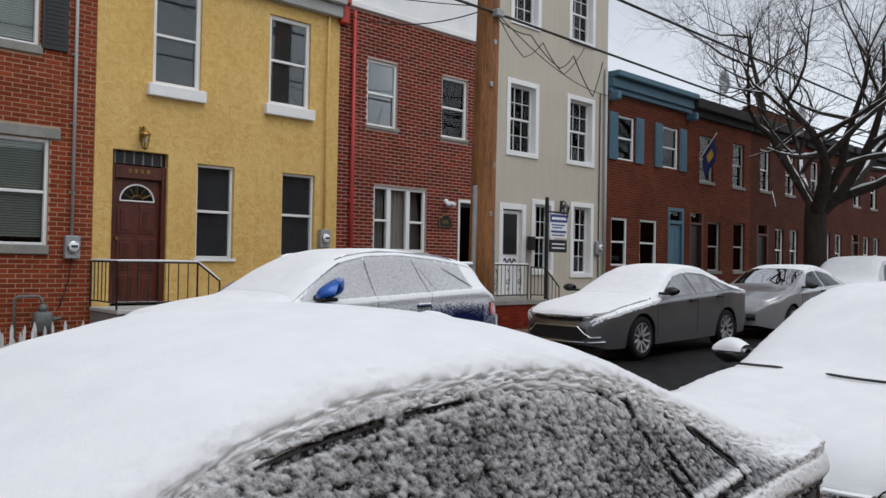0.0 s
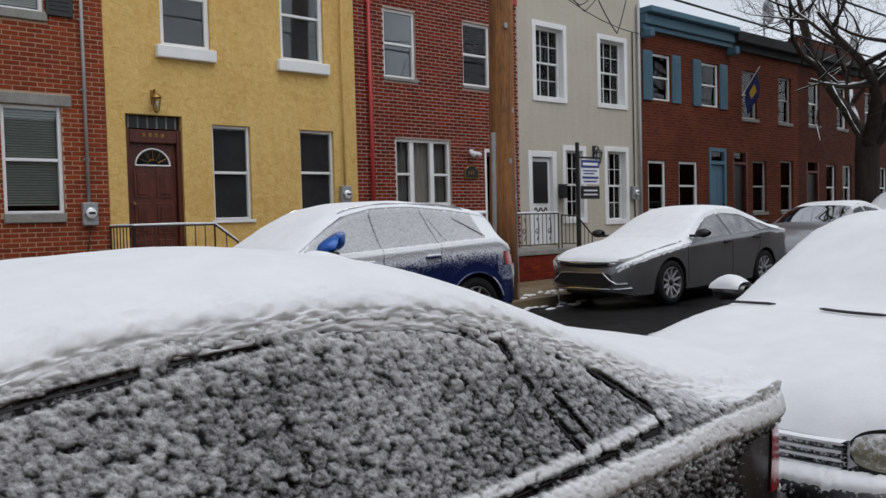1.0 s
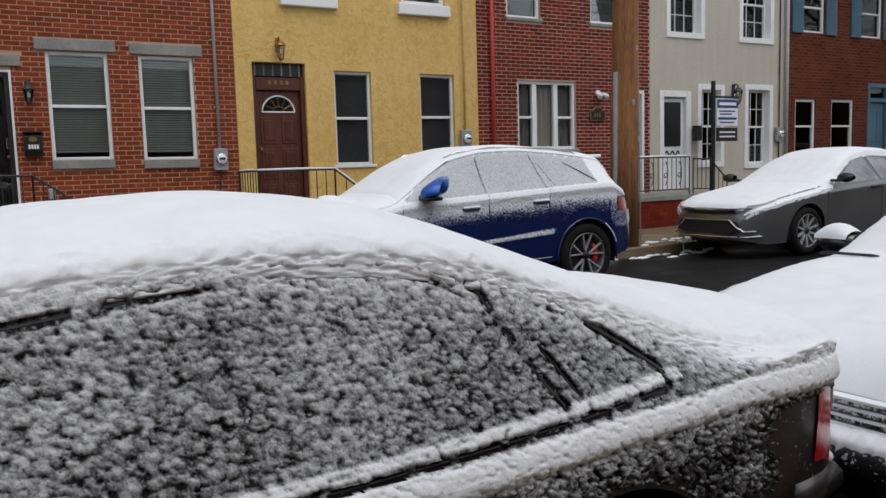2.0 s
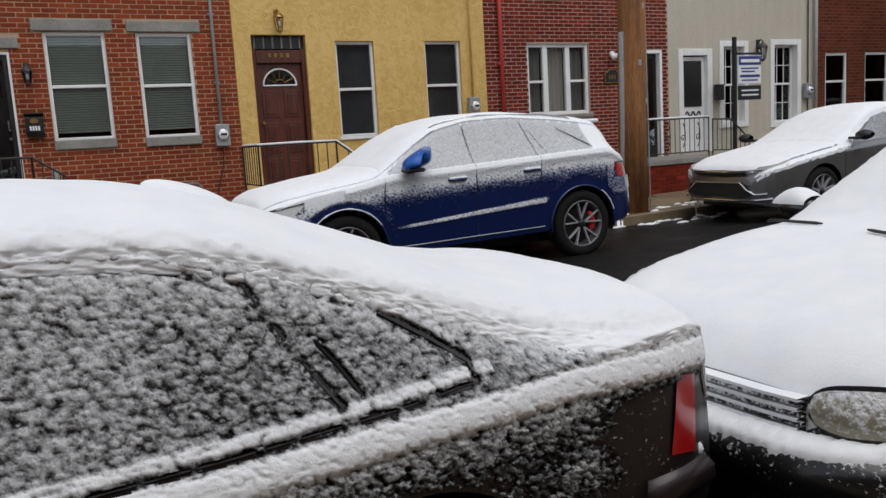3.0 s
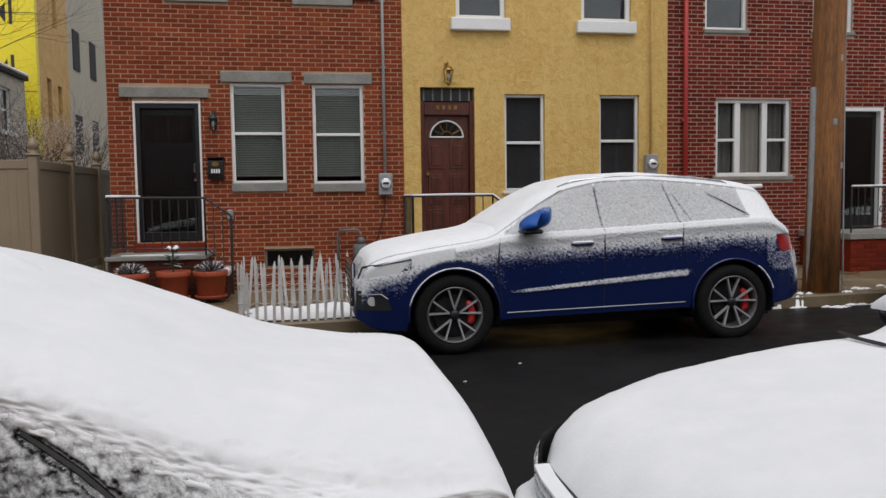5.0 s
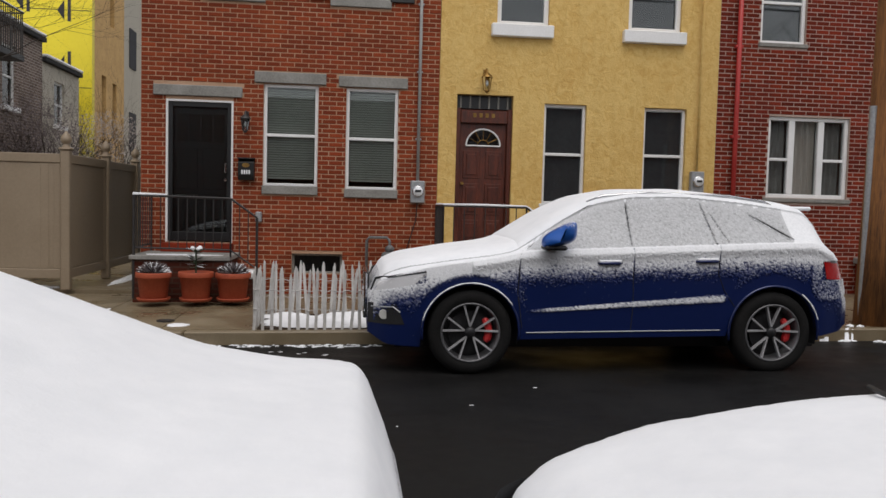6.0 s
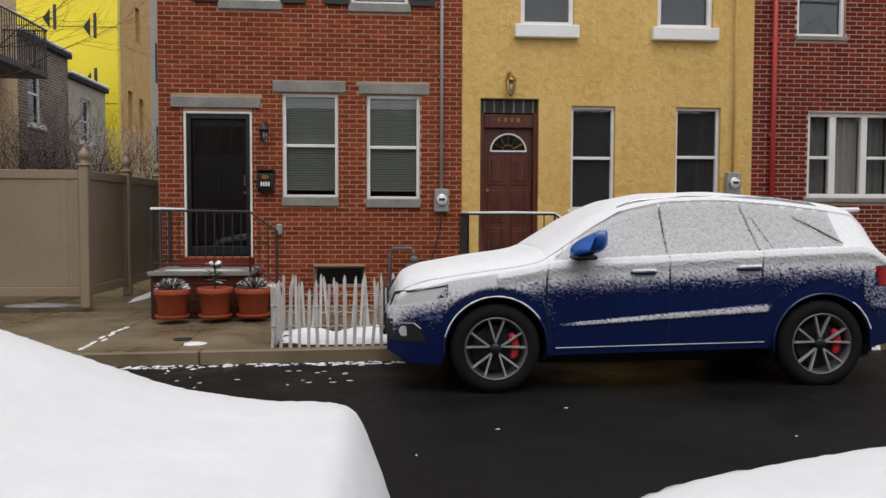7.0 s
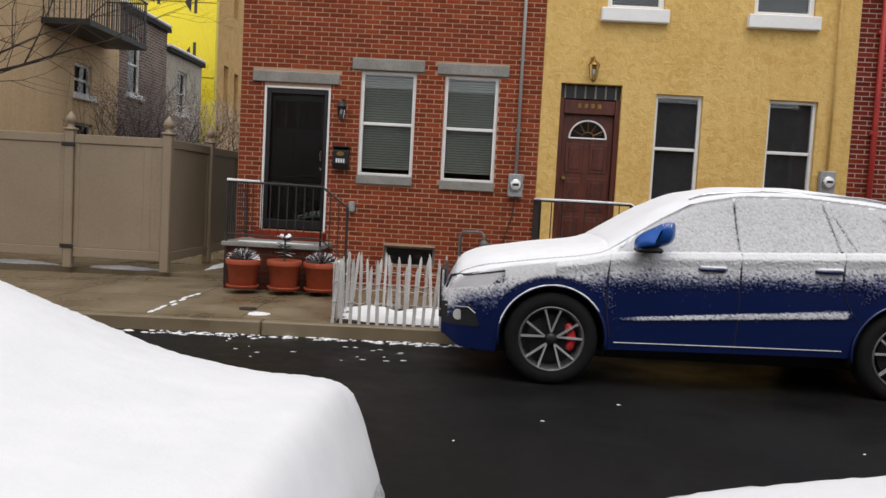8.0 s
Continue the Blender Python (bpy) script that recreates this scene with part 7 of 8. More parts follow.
ys_t = thing("stone_stoop", (0.7, -0.5, 0.1), "painted stone stoop below the mahogany door", "stoop")
part("base", Shape().box(0.03, 1.22, -1.02, -0.001, 0.0, 0.70, 0.01), GREY_STONE, ys_t)
part("tread", Shape().box(0.01, 1.24, -1.05, -0.001, 0.702, 0.76, 0.01), MARBLE, ys_t)
part("step", Shape().box(1.225, 1.60, -1.02, -0.001, 0.0, 0.44, 0.01), GREY_STONE, ys_t)
railing("iron_railing", [(0.02, -0.02), (0.02, -1.0), (1.20, -1.0), (1.56, -1.0)], lambda x, y: 0.76 - max(0, x - 1.2) * 0.75, 0.67, "black iron railing capped with a line of snow", post_every=0.15)

cs = thing("brick_planter_wall", (7.9, -0.7, 0.1), "low brick terrace wall before the cream and red houses", "wall")
part("base", Shape().box(6.86, 8.95, -1.3, -0.03, 0.0, 0.66, 0.006), BRICK_RED, cs)
part("coping", Shape().box(6.82, 8.98, -1.34, -0.02, 0.662, 0.76, 0.01), GREY_STONE, cs)
part("step", Shape().box(8.985, 9.6, -1.3, -0.02, 0.0, 0.45, 0.01), GREY_STONE, cs)
for k in range(8):
    for j in range(9):
        x = 6.865 + j * 0.235 + (0.11 if k % 2 else 0)
        if x + 0.22 < 8.95:
            part("brick", Shape().box(x, x + 0.222, -1.306, -1.2, 0.10 + k * 0.07, 0.16 + k * 0.07, 0.004), BRICK_RED, cs)
r3 = railing("iron_railing", [(6.92, -1.22), (8.45, -1.22)], lambda x, y: 0.76, 0.72, "black iron railing with scrollwork before the cream house", post_every=0.12, snow=True)
for k in range(3):
    x = 7.45 + k * 0.36
    part("scroll", Shape().tube([(x + 0.055 * math.sin(t * 3.1), -1.225, 0.92 + 0.5 * t + 0.03 * math.cos(t * 9)) for t in np.linspace(0, 1, 26)], 0.010, 5), IRON, r3)
    part("scroll", Shape().tube([(x + 0.05 * math.cos(t) * (1 - t / 9), -1.225, 1.12 + 0.07 * math.sin(t) * (1 - t / 9)) for t in np.linspace(0, 7, 26)], 0.008, 5), IRON, r3)
railing("iron_railing", [(8.55, -1.22), (9.02, -1.22), (9.5, -1.22)], lambda x, y: 0.76 - max(0, x - 9.0) * 0.85, 0.68, "black iron handrail falling along the steps", post_every=0.13, snow=False)

# ---- terracotta pots with frosted plants ----
def pot(cx, cy, z, r, h, plant, seed, label):
    rng = random.Random(seed)
    ob = thing("flower_pot", (cx, cy, z), label, "plant pot", "terracotta pots by the stoop")
    part("pot", Shape().lathe((cx, cy, z), [(0.0, 0.0), (r * 0.74, 0.0), (r * 0.78, 0.01), (r * 0.93, h * 0.80), (r * 1.03, h * 0.81), (r * 1.05, h * 0.84), (r * 1.05, h * 0.98), (r * 1.03, h), (r * 0.94, h), (r * 0.92, h * 0.9), (0, h * 0.88)], 32), TERRACOTTA, ob, smooth=True)
    part("saucer", Shape().lathe((cx, cy, z - 0.004), [(0, 0), (r * 0.88, 0), (r * 0.98, 0.03), (r * 0.98, 0.042), (r * 0.92, 0.042), (r * 0.80, 0.02)], 32), TERRACOTTA, ob, smooth=True)
    part("soil", Shape().lathe((cx, cy, z), [(r * 0.93, h * 0.92), (0.0, h * 0.94)], 24), SOIL, ob)
    lv, sn = Shape(), Shape()
    if plant == "mound":
        for k in range(420):
            a, e = rng.random() * 6.28, math.acos(rng.uniform(0.05, 1))
            rr = r * rng.uniform(0.75, 1.12)
            d = Vector((math.sin(e) * math.cos(a), math.sin(e) * math.sin(a), math.cos(e) * 0.75))
            p0, p1 = Vector((cx, cy, z + h * 0.92)) + d * rr * 0.4, Vector((cx, cy, z + h * 0.92)) + d * rr
            w = Vector((rng.gauss(0, 1), rng.gauss(0, 1), rng.gauss(0, 1))).normalized() * 0.008
            (sn if rng.random() < 0.24 and d.z > 0.15 else lv).add([p0 - w, p0 + w, p1 + w * 1.6, p1 - w * 0.6], [(0, 1, 2, 3)])
        part("foliage", lv, DRY_PLANT, ob, fix=False)
    else:
        for k in range(34):
            a = rng.random() * 6.28
            zz = z + h + rng.uniform(0.02, 0.30)
            rr = 0.07 + 0.05 * rng.random()
            d = Vector((math.cos(a), math.sin(a), 0.55 * rng.uniform(-0.4, 1)))
            c = Vector((cx, cy, zz))
            sd = Vector((-math.sin(a), math.cos(a), 0)) * 0.03
            lv.add([c, c + d * rr * 0.6 + sd, c + d * rr * 1.4, c + d * rr * 0.6 - sd], [(0, 1, 2, 3)])
            if k % 3 == 0 or zz > z + h + 0.24:
                u = Vector((0, 0, 0.012))
                sn.add([c + u, c + d * rr * 0.6 + sd + u, c + d * rr * 1.4 + u, c + d * rr * 0.6 - sd + u], [(0, 1, 2, 3)])
        lv.tube([(cx, cy, z + h * 0.9), (cx, cy, z + h + 0.28)], 0.014, 6)
        for k in range(10):
            a = rng.random() * 6.28
            c = Vector((cx + 0.05 * math.cos(a), cy + 0.05 * math.sin(a), z + h + 0.30 + 0.03 * rng.random()))
            sn.lathe(c, [(0.0, -0.02), (0.03, 0.0), (0.018, 0.022), (0, 0.026)], 7)
        part("foliage", lv, FOLIAGE, ob, fix=False)
    part("snow", sn, SNOW, ob, fix=False)
    return ob


pot(-3.80, -1.33, 0.10, 0.215, 0.37, "mound", 1, "terracotta pot with a frosted purple-grey mound plant")
pot(-3.27, -1.30, 0.10, 0.215, 0.38, "bush", 2, "terracotta pot on a saucer with a small green shrub")
pot(-2.80, -1.24, 0.10, 0.22, 0.37, "mound", 5, "terracotta pot with a snow-dusted grey plant")

# ---- picket fence round the tree bed ----
pf = thing("picket_fence", (-1.6, -2.8, 0.05), "low weathered white picket fence wired round a snowy tree bed", "fence")
rng = random.Random(21)


def picket(x, y, along_x, k):
    z0 = float(pave_z(np.float64(x), np.float64(y))) - 0.02
    h, w, t, lean = rng.uniform(0.60, 0.70), rng.uniform(0.028, 0.037), 0.012, rng.gauss(0, 0.05)
    prof = [(-w / 2, 0), (w / 2, 0), (w / 2, h - 0.06), (w * 0.15, h), (-w * 0.15, h), (-w / 2, h - 0.06)]
    s = Shape().slab([(p + lean * q, q) for p, q in prof], "y", -t / 2, t / 2)
    s.v = [(x + a, y + b, z0 + c) if along_x else (x + b, y + a, z0 + c) for a, b, c in s.v]
    part("picket", s, PICKET, pf)


PX0, PX1, PY0, PY1 = -2.28, -0.75, -3.30, -2.10
xs_ = np.arange(PX0, PX1, 0.095)
for k, x in enumerate(xs_):
    picket(x, PY0 + rng.gauss(0, 0.008), True, k)
    picket(x + 0.03, PY1 + rng.gauss(0, 0.008), True, k)
for y in np.arange(PY0 + 0.09, PY1, 0.09):
    picket(PX0 + rng.gauss(0, 0.008), y, False, 0)
for z in (0.26, 0.47):
    for pts in ([(PX0, PY0 - 0.008, z), (PX1, PY0 - 0.008, z)], [(PX0, PY1, z), (PX1, PY1, z)], [(PX0 - 0.006, PY0, z), (PX0 - 0.006, PY1, z)]):
        a, b = Vector(pts[0]), Vector(pts[1])
        part("wire", Shape().tube([a.lerp(b, t) + Vector((0, 0, 0.012 * math.sin(t * 60))) for t in np.linspace(0, 1, 40)], 0.005, 5), PICKET, pf)
bed = thing("tree_bed", (-1.5, -2.7, 0.05), "soil bed covered with snow inside the picket fence", "planting bed")
part("soil", Shape().box(PX0 + 0.03, PX1 - 0.02, PY0 + 0.03, PY1 - 0.03, -0.08, 0.055, 0.01), SOIL, bed)
for cx, cy, rx, ry, h, sd_ in ((-1.75, -2.85, 0.5, 0.38, 0.07, 11), (-1.2, -2.6, 0.5, 0.45, 0.09, 13), (-1.5, -3.1, 0.7, 0.16, 0.05, 17), (-2.0, -2.4, 0.3, 0.28, 0.05, 19)):
    snow_patch("snow", cx, cy, rx, ry, h, flat(0.055), sd_, bed, n=36, rag=0.4)

# ---- tan vinyl fence with ball-topped posts ----
def vinyl_post(x, y, parent):
    p = part("post", Shape().box(x - 0.065, x + 0.065, y - 0.065, y + 0.065, 0.08, 2.08, 0.012), VINYL, parent)
    part("cap", Shape().box(x - 0.085, x + 0.085, y - 0.085, y + 0.085, 2.082, 2.12, 0.015).lathe((x, y, 2.12), [(0.055, 0), (0.05, 0.03), (0.035, 0.05), (0.065, 0.075), (0.078, 0.115), (0.065, 0.16), (0.03, 0.205), (0.012, 0.235), (0, 0.24)], 18), VINYL, p, smooth=True)


def vinyl_panel(x0, y0, x1, y1, parent, mid=None):
    d = math.hypot(x1 - x0, y1 - y0)
    ux, uy = (x1 - x0) / d, (y1 - y0) / d

    def bar(a0, a1, z0, z1, half, name):
        s = Shape().box(a0, a1, -half, half, z0, z1, 0.008)
        s.v = [(x0 + ux * a - uy * b, y0 + uy * a + ux * b, z) for a, b, z in s.v]
        return part(name, s, VINYL, parent)

    bar(0.068, d - 0.068, 1.90, 2.03, 0.03, "top_rail")
    bar(0.068, d - 0.068, 0.24, 0.38, 0.03, "bottom_rail")
    bar(0.07, d - 0.07, 0.38, 1.90, 0.012, "panel")
    for a0, a1 in ((0.07, 0.15), (d - 0.15, d - 0.07)):
        bar(a0, a1, 0.381, 1.899, 0.022, "edge_stile")
    for m_ in (mid or []):
        bar(m_ - 0.06, m_ + 0.06, 0.38, 1.90, 0.02, "stile")


vf = thing("vinyl_fence", (-7, 0, 0.07), "tall tan vinyl privacy fence with ball-topped posts and a gate", "fence")
for x in (-5.32, -6.76, -8.6, -10.4):
    vinyl_post(x, -0.06, vf)
for x0, x1 in ((-6.76, -5.32), (-8.6, -6.76), (-10.4, -8.6)):
    vinyl_panel(x0, -0.06, x1, -0.06, vf, [1.15, 1.33] if x0 > -7 else None)
for y in (1.72, 3.5, 5.2):
    vinyl_post(-5.30, y, vf)
vinyl_panel(-5.32, -0.06, -5.30, 1.72, vf)
vinyl_panel(-5.30, 1.72, -5.30, 3.5, vf)
vinyl_panel(-5.30, 3.5, -5.30, 5.2, vf)
for z in (0.40, 1.88):
    part("hinge", Shape().box(-6.86, -6.66, -0.14, -0.127, z - 0.03, z + 0.03, 0.006), IRON, vf, "black gate hinge")
for x0, x1, sd_ in ((-6.6, -5.5, 23), (-8.4, -7.0, 29)):
    snow_patch("snow_patch", (x0 + x1) / 2, 0.22, (x1 - x0) / 2, 0.14, 0.05, flat(0.072), sd_)
snow_patch("snow_patch", -4.95, 2.2, 0.12, 1.6, 0.04, flat(0.072), 31)

# ---- buildings along the side lane ----
LX = -9.66


def lane_wall(y0, y1, z1, holes):
    s = wall_shape(y0, y1, -0.2, z1, 0.0, 0.3, holes)
    s.v = [(LX - y, x, z) for x, y, z in s.v]
    return s


def lane_house(name, y0, y1, top, holes, material, label, slope=0.0, snowy=True, frames=True, trim=None):
    ob = thing(name, (LX - 3, (y0 + y1) / 2, 0), label, "building")
    part("wall", lane_wall(y0, y1, top, holes), material, ob, fix=False)
    part("end_wall", Shape().box(LX - 7, LX - 0.302, y0, y0 + 0.25, -0.2, top), material, ob)
    part("back_wall", Shape().box(LX - 7, LX - 0.302, y1 - 0.25, y1, -0.2, top), material, ob)
    part("inner_floor", Shape().box(LX - 6.9, LX - 0.31, y0 + 0.26, y1 - 0.26, 2.8, 3.0), ROOM, ob)
    part("inner_wall", Shape().box(LX - 7.2, LX - 7.0, y0, y1, -0.2, top), ROOM, ob)
    r = part("roof", Shape().box(LX - 7, LX + 0.12, y0 - 0.02, y1 + 0.02, top, top + 0.12, 0.01), ROOFING, ob)
    if snowy:
        part("snow", Shape().box(LX - 6.9, LX + 0.15, y0 + 0.02, y1 - 0.02, top + 0.122, top + 0.21, 0.03), SNOW, r)
    for a, b, c, d in holes if frames else ():
        w = Shape().box(a, a + 0.06, 0.06, 0.14, c, d).box(b - 0.06, b, 0.06, 0.14, c, d).box(a, b, 0.06, 0.14, d - 0.06, d).box(a, b, 0.06, 0.14, c, c + 0.06).box(a + 0.06, b - 0.06, 0.07, 0.13, (c + d) / 2 - 0.025, (c + d) / 2 + 0.025)
        w.v = [(LX - y, x, z) for x, y, z in w.v]
        wn_ = part("window", w, WHITE, ob)
        g = Shape().box(a + 0.06, b - 0.06, 0.10, 0.105, c + 0.06, d - 0.06)
        g.v = [(LX - y, x, z) for x, y, z in g.v]
        part("pane", g, GLASS, wn_)
        si = Shape().box(a - 0.08, b + 0.08, -0.10, 0.05, c - 0.1, c - 0.004, 0.01)
        si.v = [(LX - y, x, z) for x, y, z in si.v]
        sl = part("sill", si, WHITE, ob)
        sn = Shape().box(a - 0.07, b + 0.07, -0.09, 0.04, c - 0.003, c + 0.04, 0.015)
        sn.v = [(LX - y, x, z) for x, y, z in sn.v]
        part("snow", sn, SNOW, sl)
    return ob


tan = lane_house("tan_stucco_house", -0.6, 7.85, 7.6, [(5.6, 6.6, 0.6, 2.6), (5.7, 6.5, 3.2, 3.9)], STUCCO_TAN, "tan stucco house with an iron balcony", snowy=False)
lane_house("grey_brick_house", 7.86, 10.85, 5.55, [(8.35, 9.15, 3.55, 5.1)], BRICK_GREY, "narrow grey-brown brick house with a snowy roof edge")
lane_house("cream_low_house", 10.86, 13.75, 5.05, [(11.7, 12.5, 3.4, 4.65)], STUCCO_CREAM, "low cream stucco house with a snowy roof")
balc = thing("balcony", (LX + 0.5, 5.6, 4.5), "black iron balcony on the tan house", "balcony")
part("deck", Shape().box(LX + 0.002, LX + 1.0, 4.3, 7.1, 4.42, 4.55, 0.01), TRIM, balc)
for y in np.arange(4.3, 7.12, 0.11):
    part("baluster", Shape().tube([(LX + 0.98, y, 4.55), (LX + 0.98, y, 5.5)], 0.012, 5), IRON, balc)
for x in np.arange(LX + 0.05, LX + 0.98, 0.11):
    part("baluster", Shape().tube([(x, 4.3, 4.55), (x, 4.3, 5.5)], 0.012, 5), IRON, balc)
    part("baluster", Shape().tube([(x, 7.1, 4.55), (x, 7.1, 5.5)], 0.012, 5), IRON, balc)
part("rail", Shape().tube([(LX + 0.02, 4.3, 5.5), (LX + 0.98, 4.3, 5.5), (LX + 0.98, 7.1, 5.5), (LX + 0.02, 7.1, 5.5)], 0.02, 6), IRON, balc)
part("snow", Shape().tube([(LX + 0.98, 4.3, 5.52), (LX + 0.98, 5.7, 5.525), (LX + 0.98, 7.1, 5.52)], 0.018, 6), SNOW, balc)

nb = thing("half_built_house", (LX - 3, 17, 0), "half-built house clad in yellow sheathing and bare strand board", "building")
oh = [(16.0, 16.5, 3.2, 5.5), (17.2, 17.7, 3.2, 5.4), (16.9, 17.4, 7.3, 8.5), (16.3, 16.8, 10.2, 11.4)]
part("strand_board_wall", lane_wall(15.25, 18.6, 15.0, oh), OSB, nb, fix=False)
part("yellow_wall", Shape().box(LX - 8, LX + 0.0, 15.0, 15.245, -0.2, 15.0), YELLOW_BOARD, nb)
part("room", Shape().box(LX - 8, LX - 0.31, 18.3, 18.6, -0.2, 15.0).box(LX - 3.2, LX - 3.0, 15.25, 18.3, -0.2, 15.0), ROOM, nb)
part("roof", Shape().box(LX - 8, LX + 0.05, 15.0, 18.6, 15.0, 15.2), ROOFING, nb)
for z in (4.9, 7.35, 9.8, 12.2):
    part("sheet_joint", Shape().box(LX - 8, LX - 0.01, 14.992, 14.999, z, z + 0.02), TRIM, nb)
for i in range(4):
    for j in range(4):
        x, z = LX - 0.85 - i * 1.25, 5.6 + j * 1.75 + (0.25 if i % 2 else 0)
        part("printed_mark", Shape().slab([(x - 0.22, z), (x, z + 0.32), (x + 0.0, z - 0.32)], "y", 14.990, 14.998), TRIM, nb)
        part("printed_bar", Shape().box(x + 0.1, x + 0.2, 14.990, 14.998, z - 0.35, z + 0.45), DARK_MATTE, nb)
fc = thing("far_cream_house", (-9, 24, 0), "far cream stucco building beyond the lane", "building")
part("wall", Shape().box(LX - 6, LX - 0.2, 18.62, 30, -0.2, 10.4).box(LX - 6, LX + 3.5, 27, 27.3, -0.2, 9.0), STUCCO_CREAM, fc)
for z in (3.2, 6.4):
    for y in (20.0, 22.5):
        part("window", Shape().box(LX - 0.205, LX - 0.16, y, y + 0.9, z, z + 1.5), DARK_MATTE, fc)
lp = thing("utility_pole", (-6.6, 12.0, 0.0), "leaning grey timber utility pole in the lane", "utility pole")
part("shaft", Shape().tube([(-6.2, 12.0, 0.0), (-6.6, 12.0, 4.0), (-7.1, 12.0, 9.5)], [0.16, 0.14, 0.11], 12), GREY_STONE, lp, smooth=True)

# ---- fixtures on the house fronts ----
def meter(x, z, y=-0.02, label="grey electricity meter in a steel box on the wall"):
    ob = thing("electricity_meter", (x, y, z), label, "electricity meter", "meters")
    part("box", Shape().box(x - 0.105, x + 0.105, y - 0.10, y, z - 0.17, z + 0.16, 0.012), GALV, ob)
    part("dial_ring", Shape().lathe((x, y - 0.10, z + 0.0), [(0.088, 0.0), (0.088, -0.03), (0.08, -0.045), (0.07, -0.045)], 24, "y"), CHROME, ob, smooth=True)
    part("dial", Shape().lathe((x, y - 0.10, z + 0.0), [(0.072, -0.04), (0.05, -0.06), (0.0, -0.066)], 24, "y"), SIGN_WHITE, ob, smooth=True)
    part("register", Shape().box(x - 0.045, x + 0.045, y - 0.172, y - 0.16, z - 0.01, z + 0.025, 0.003), TRIM, ob)
    return ob


m1 = meter(-0.275, 1.63)
part("conduit", Shape().tube([(-0.275, -0.05, 1.79), (-0.275, -0.05, 6.6)], 0.024, 10), CORNICE_GREY, m1, "pale grey service conduit", smooth=True)
for z in (2.4, 3.4, 4.4, 5.4):
    part("strap", Shape().box(-0.32, -0.23, -0.03, -0.004, z, z + 0.03, 0.004), GALV, m1)
part("lead", Shape().tube([(-0.275, -0.06, 1.46), (-0.29, -0.05, 1.2), (-0.36, -0.03, 0.95), (-0.42, -0.02, 0.75)], 0.008, 6), CABLE, m1)
m2 = meter(4.10, 1.90, label="round grey electricity meter on the stucco wall")
part("conduit", Shape().tube([(4.10, -0.05, 2.05), (4.11, -0.05, 4.2), (4.14, -0.05, 6.0)], 0.02, 8), STUCCO_YELLOW, m2, "yellow painted service conduit", smooth=True)

gas = thing("gas_meter", (-0.85, -0.2, 0.5), "grey gas meter with bent supply pipes", "gas meter")
part("body", Shape().box(-0.80, -0.56, -0.30, -0.10, 0.42, 0.72, 0.04), PIPE_GREY, gas, smooth=True)
part("regulator", Shape().lathe((-0.68, -0.2, 0.72), [(0.05, 0.0), (0.07, 0.03), (0.07, 0.06), (0.03, 0.10), (0, 0.105)], 18), PIPE_GREY, gas, smooth=True)
part("pipe", Shape().tube([(-1.02, -0.12, 0.1), (-1.02, -0.12, 0.88), (-0.98, -0.12, 0.93), (-0.72, -0.12, 0.93), (-0.68, -0.15, 0.88), (-0.68, -0.18, 0.80)], 0.022, 10), PIPE_GREY, gas, smooth=True)
part("pipe", Shape().tube([(-0.56, -0.2, 0.6), (-0.45, -0.18, 0.62), (-0.43, -0.05, 0.62), (-0.43, 0.02, 0.62)], 0.022, 10), PIPE_GREY, gas, smooth=True)

mb = thing("mailbox", (-2.80, -0.05, 1.9), "black metal wall mailbox with a pale plate", "mailbox")
part("box", Shape().slab([(-0.005, 1.73), (-0.11, 1.73), (-0.13, 1.80), (-0.13, 1.98), (-0.10, 2.02), (-0.005, 2.04)], "x", -2.91, -2.685), BLACK_PAINT, mb)
part("lid", Shape().box(-2.92, -2.675, -0.145, -0.003, 2.035, 2.055, 0.006), BLACK_PAINT, mb)
part("crest", Shape().slab([(-2.80 + 0.055 * math.cos(a), 1.945 + 0.033 * math.sin(a)) for a in np.linspace(0, 6.283, 17)[:-1]], "y", -0.137, -0.131), BRASS, mb, "oval brass crest")
for k in range(4):
    part("number_bar", Shape().box(-2.862 + k * 0.034, -2.838 + k * 0.034, -0.138, -0.131, 1.815, 1.875, 0.002), SIGN_WHITE, mb)


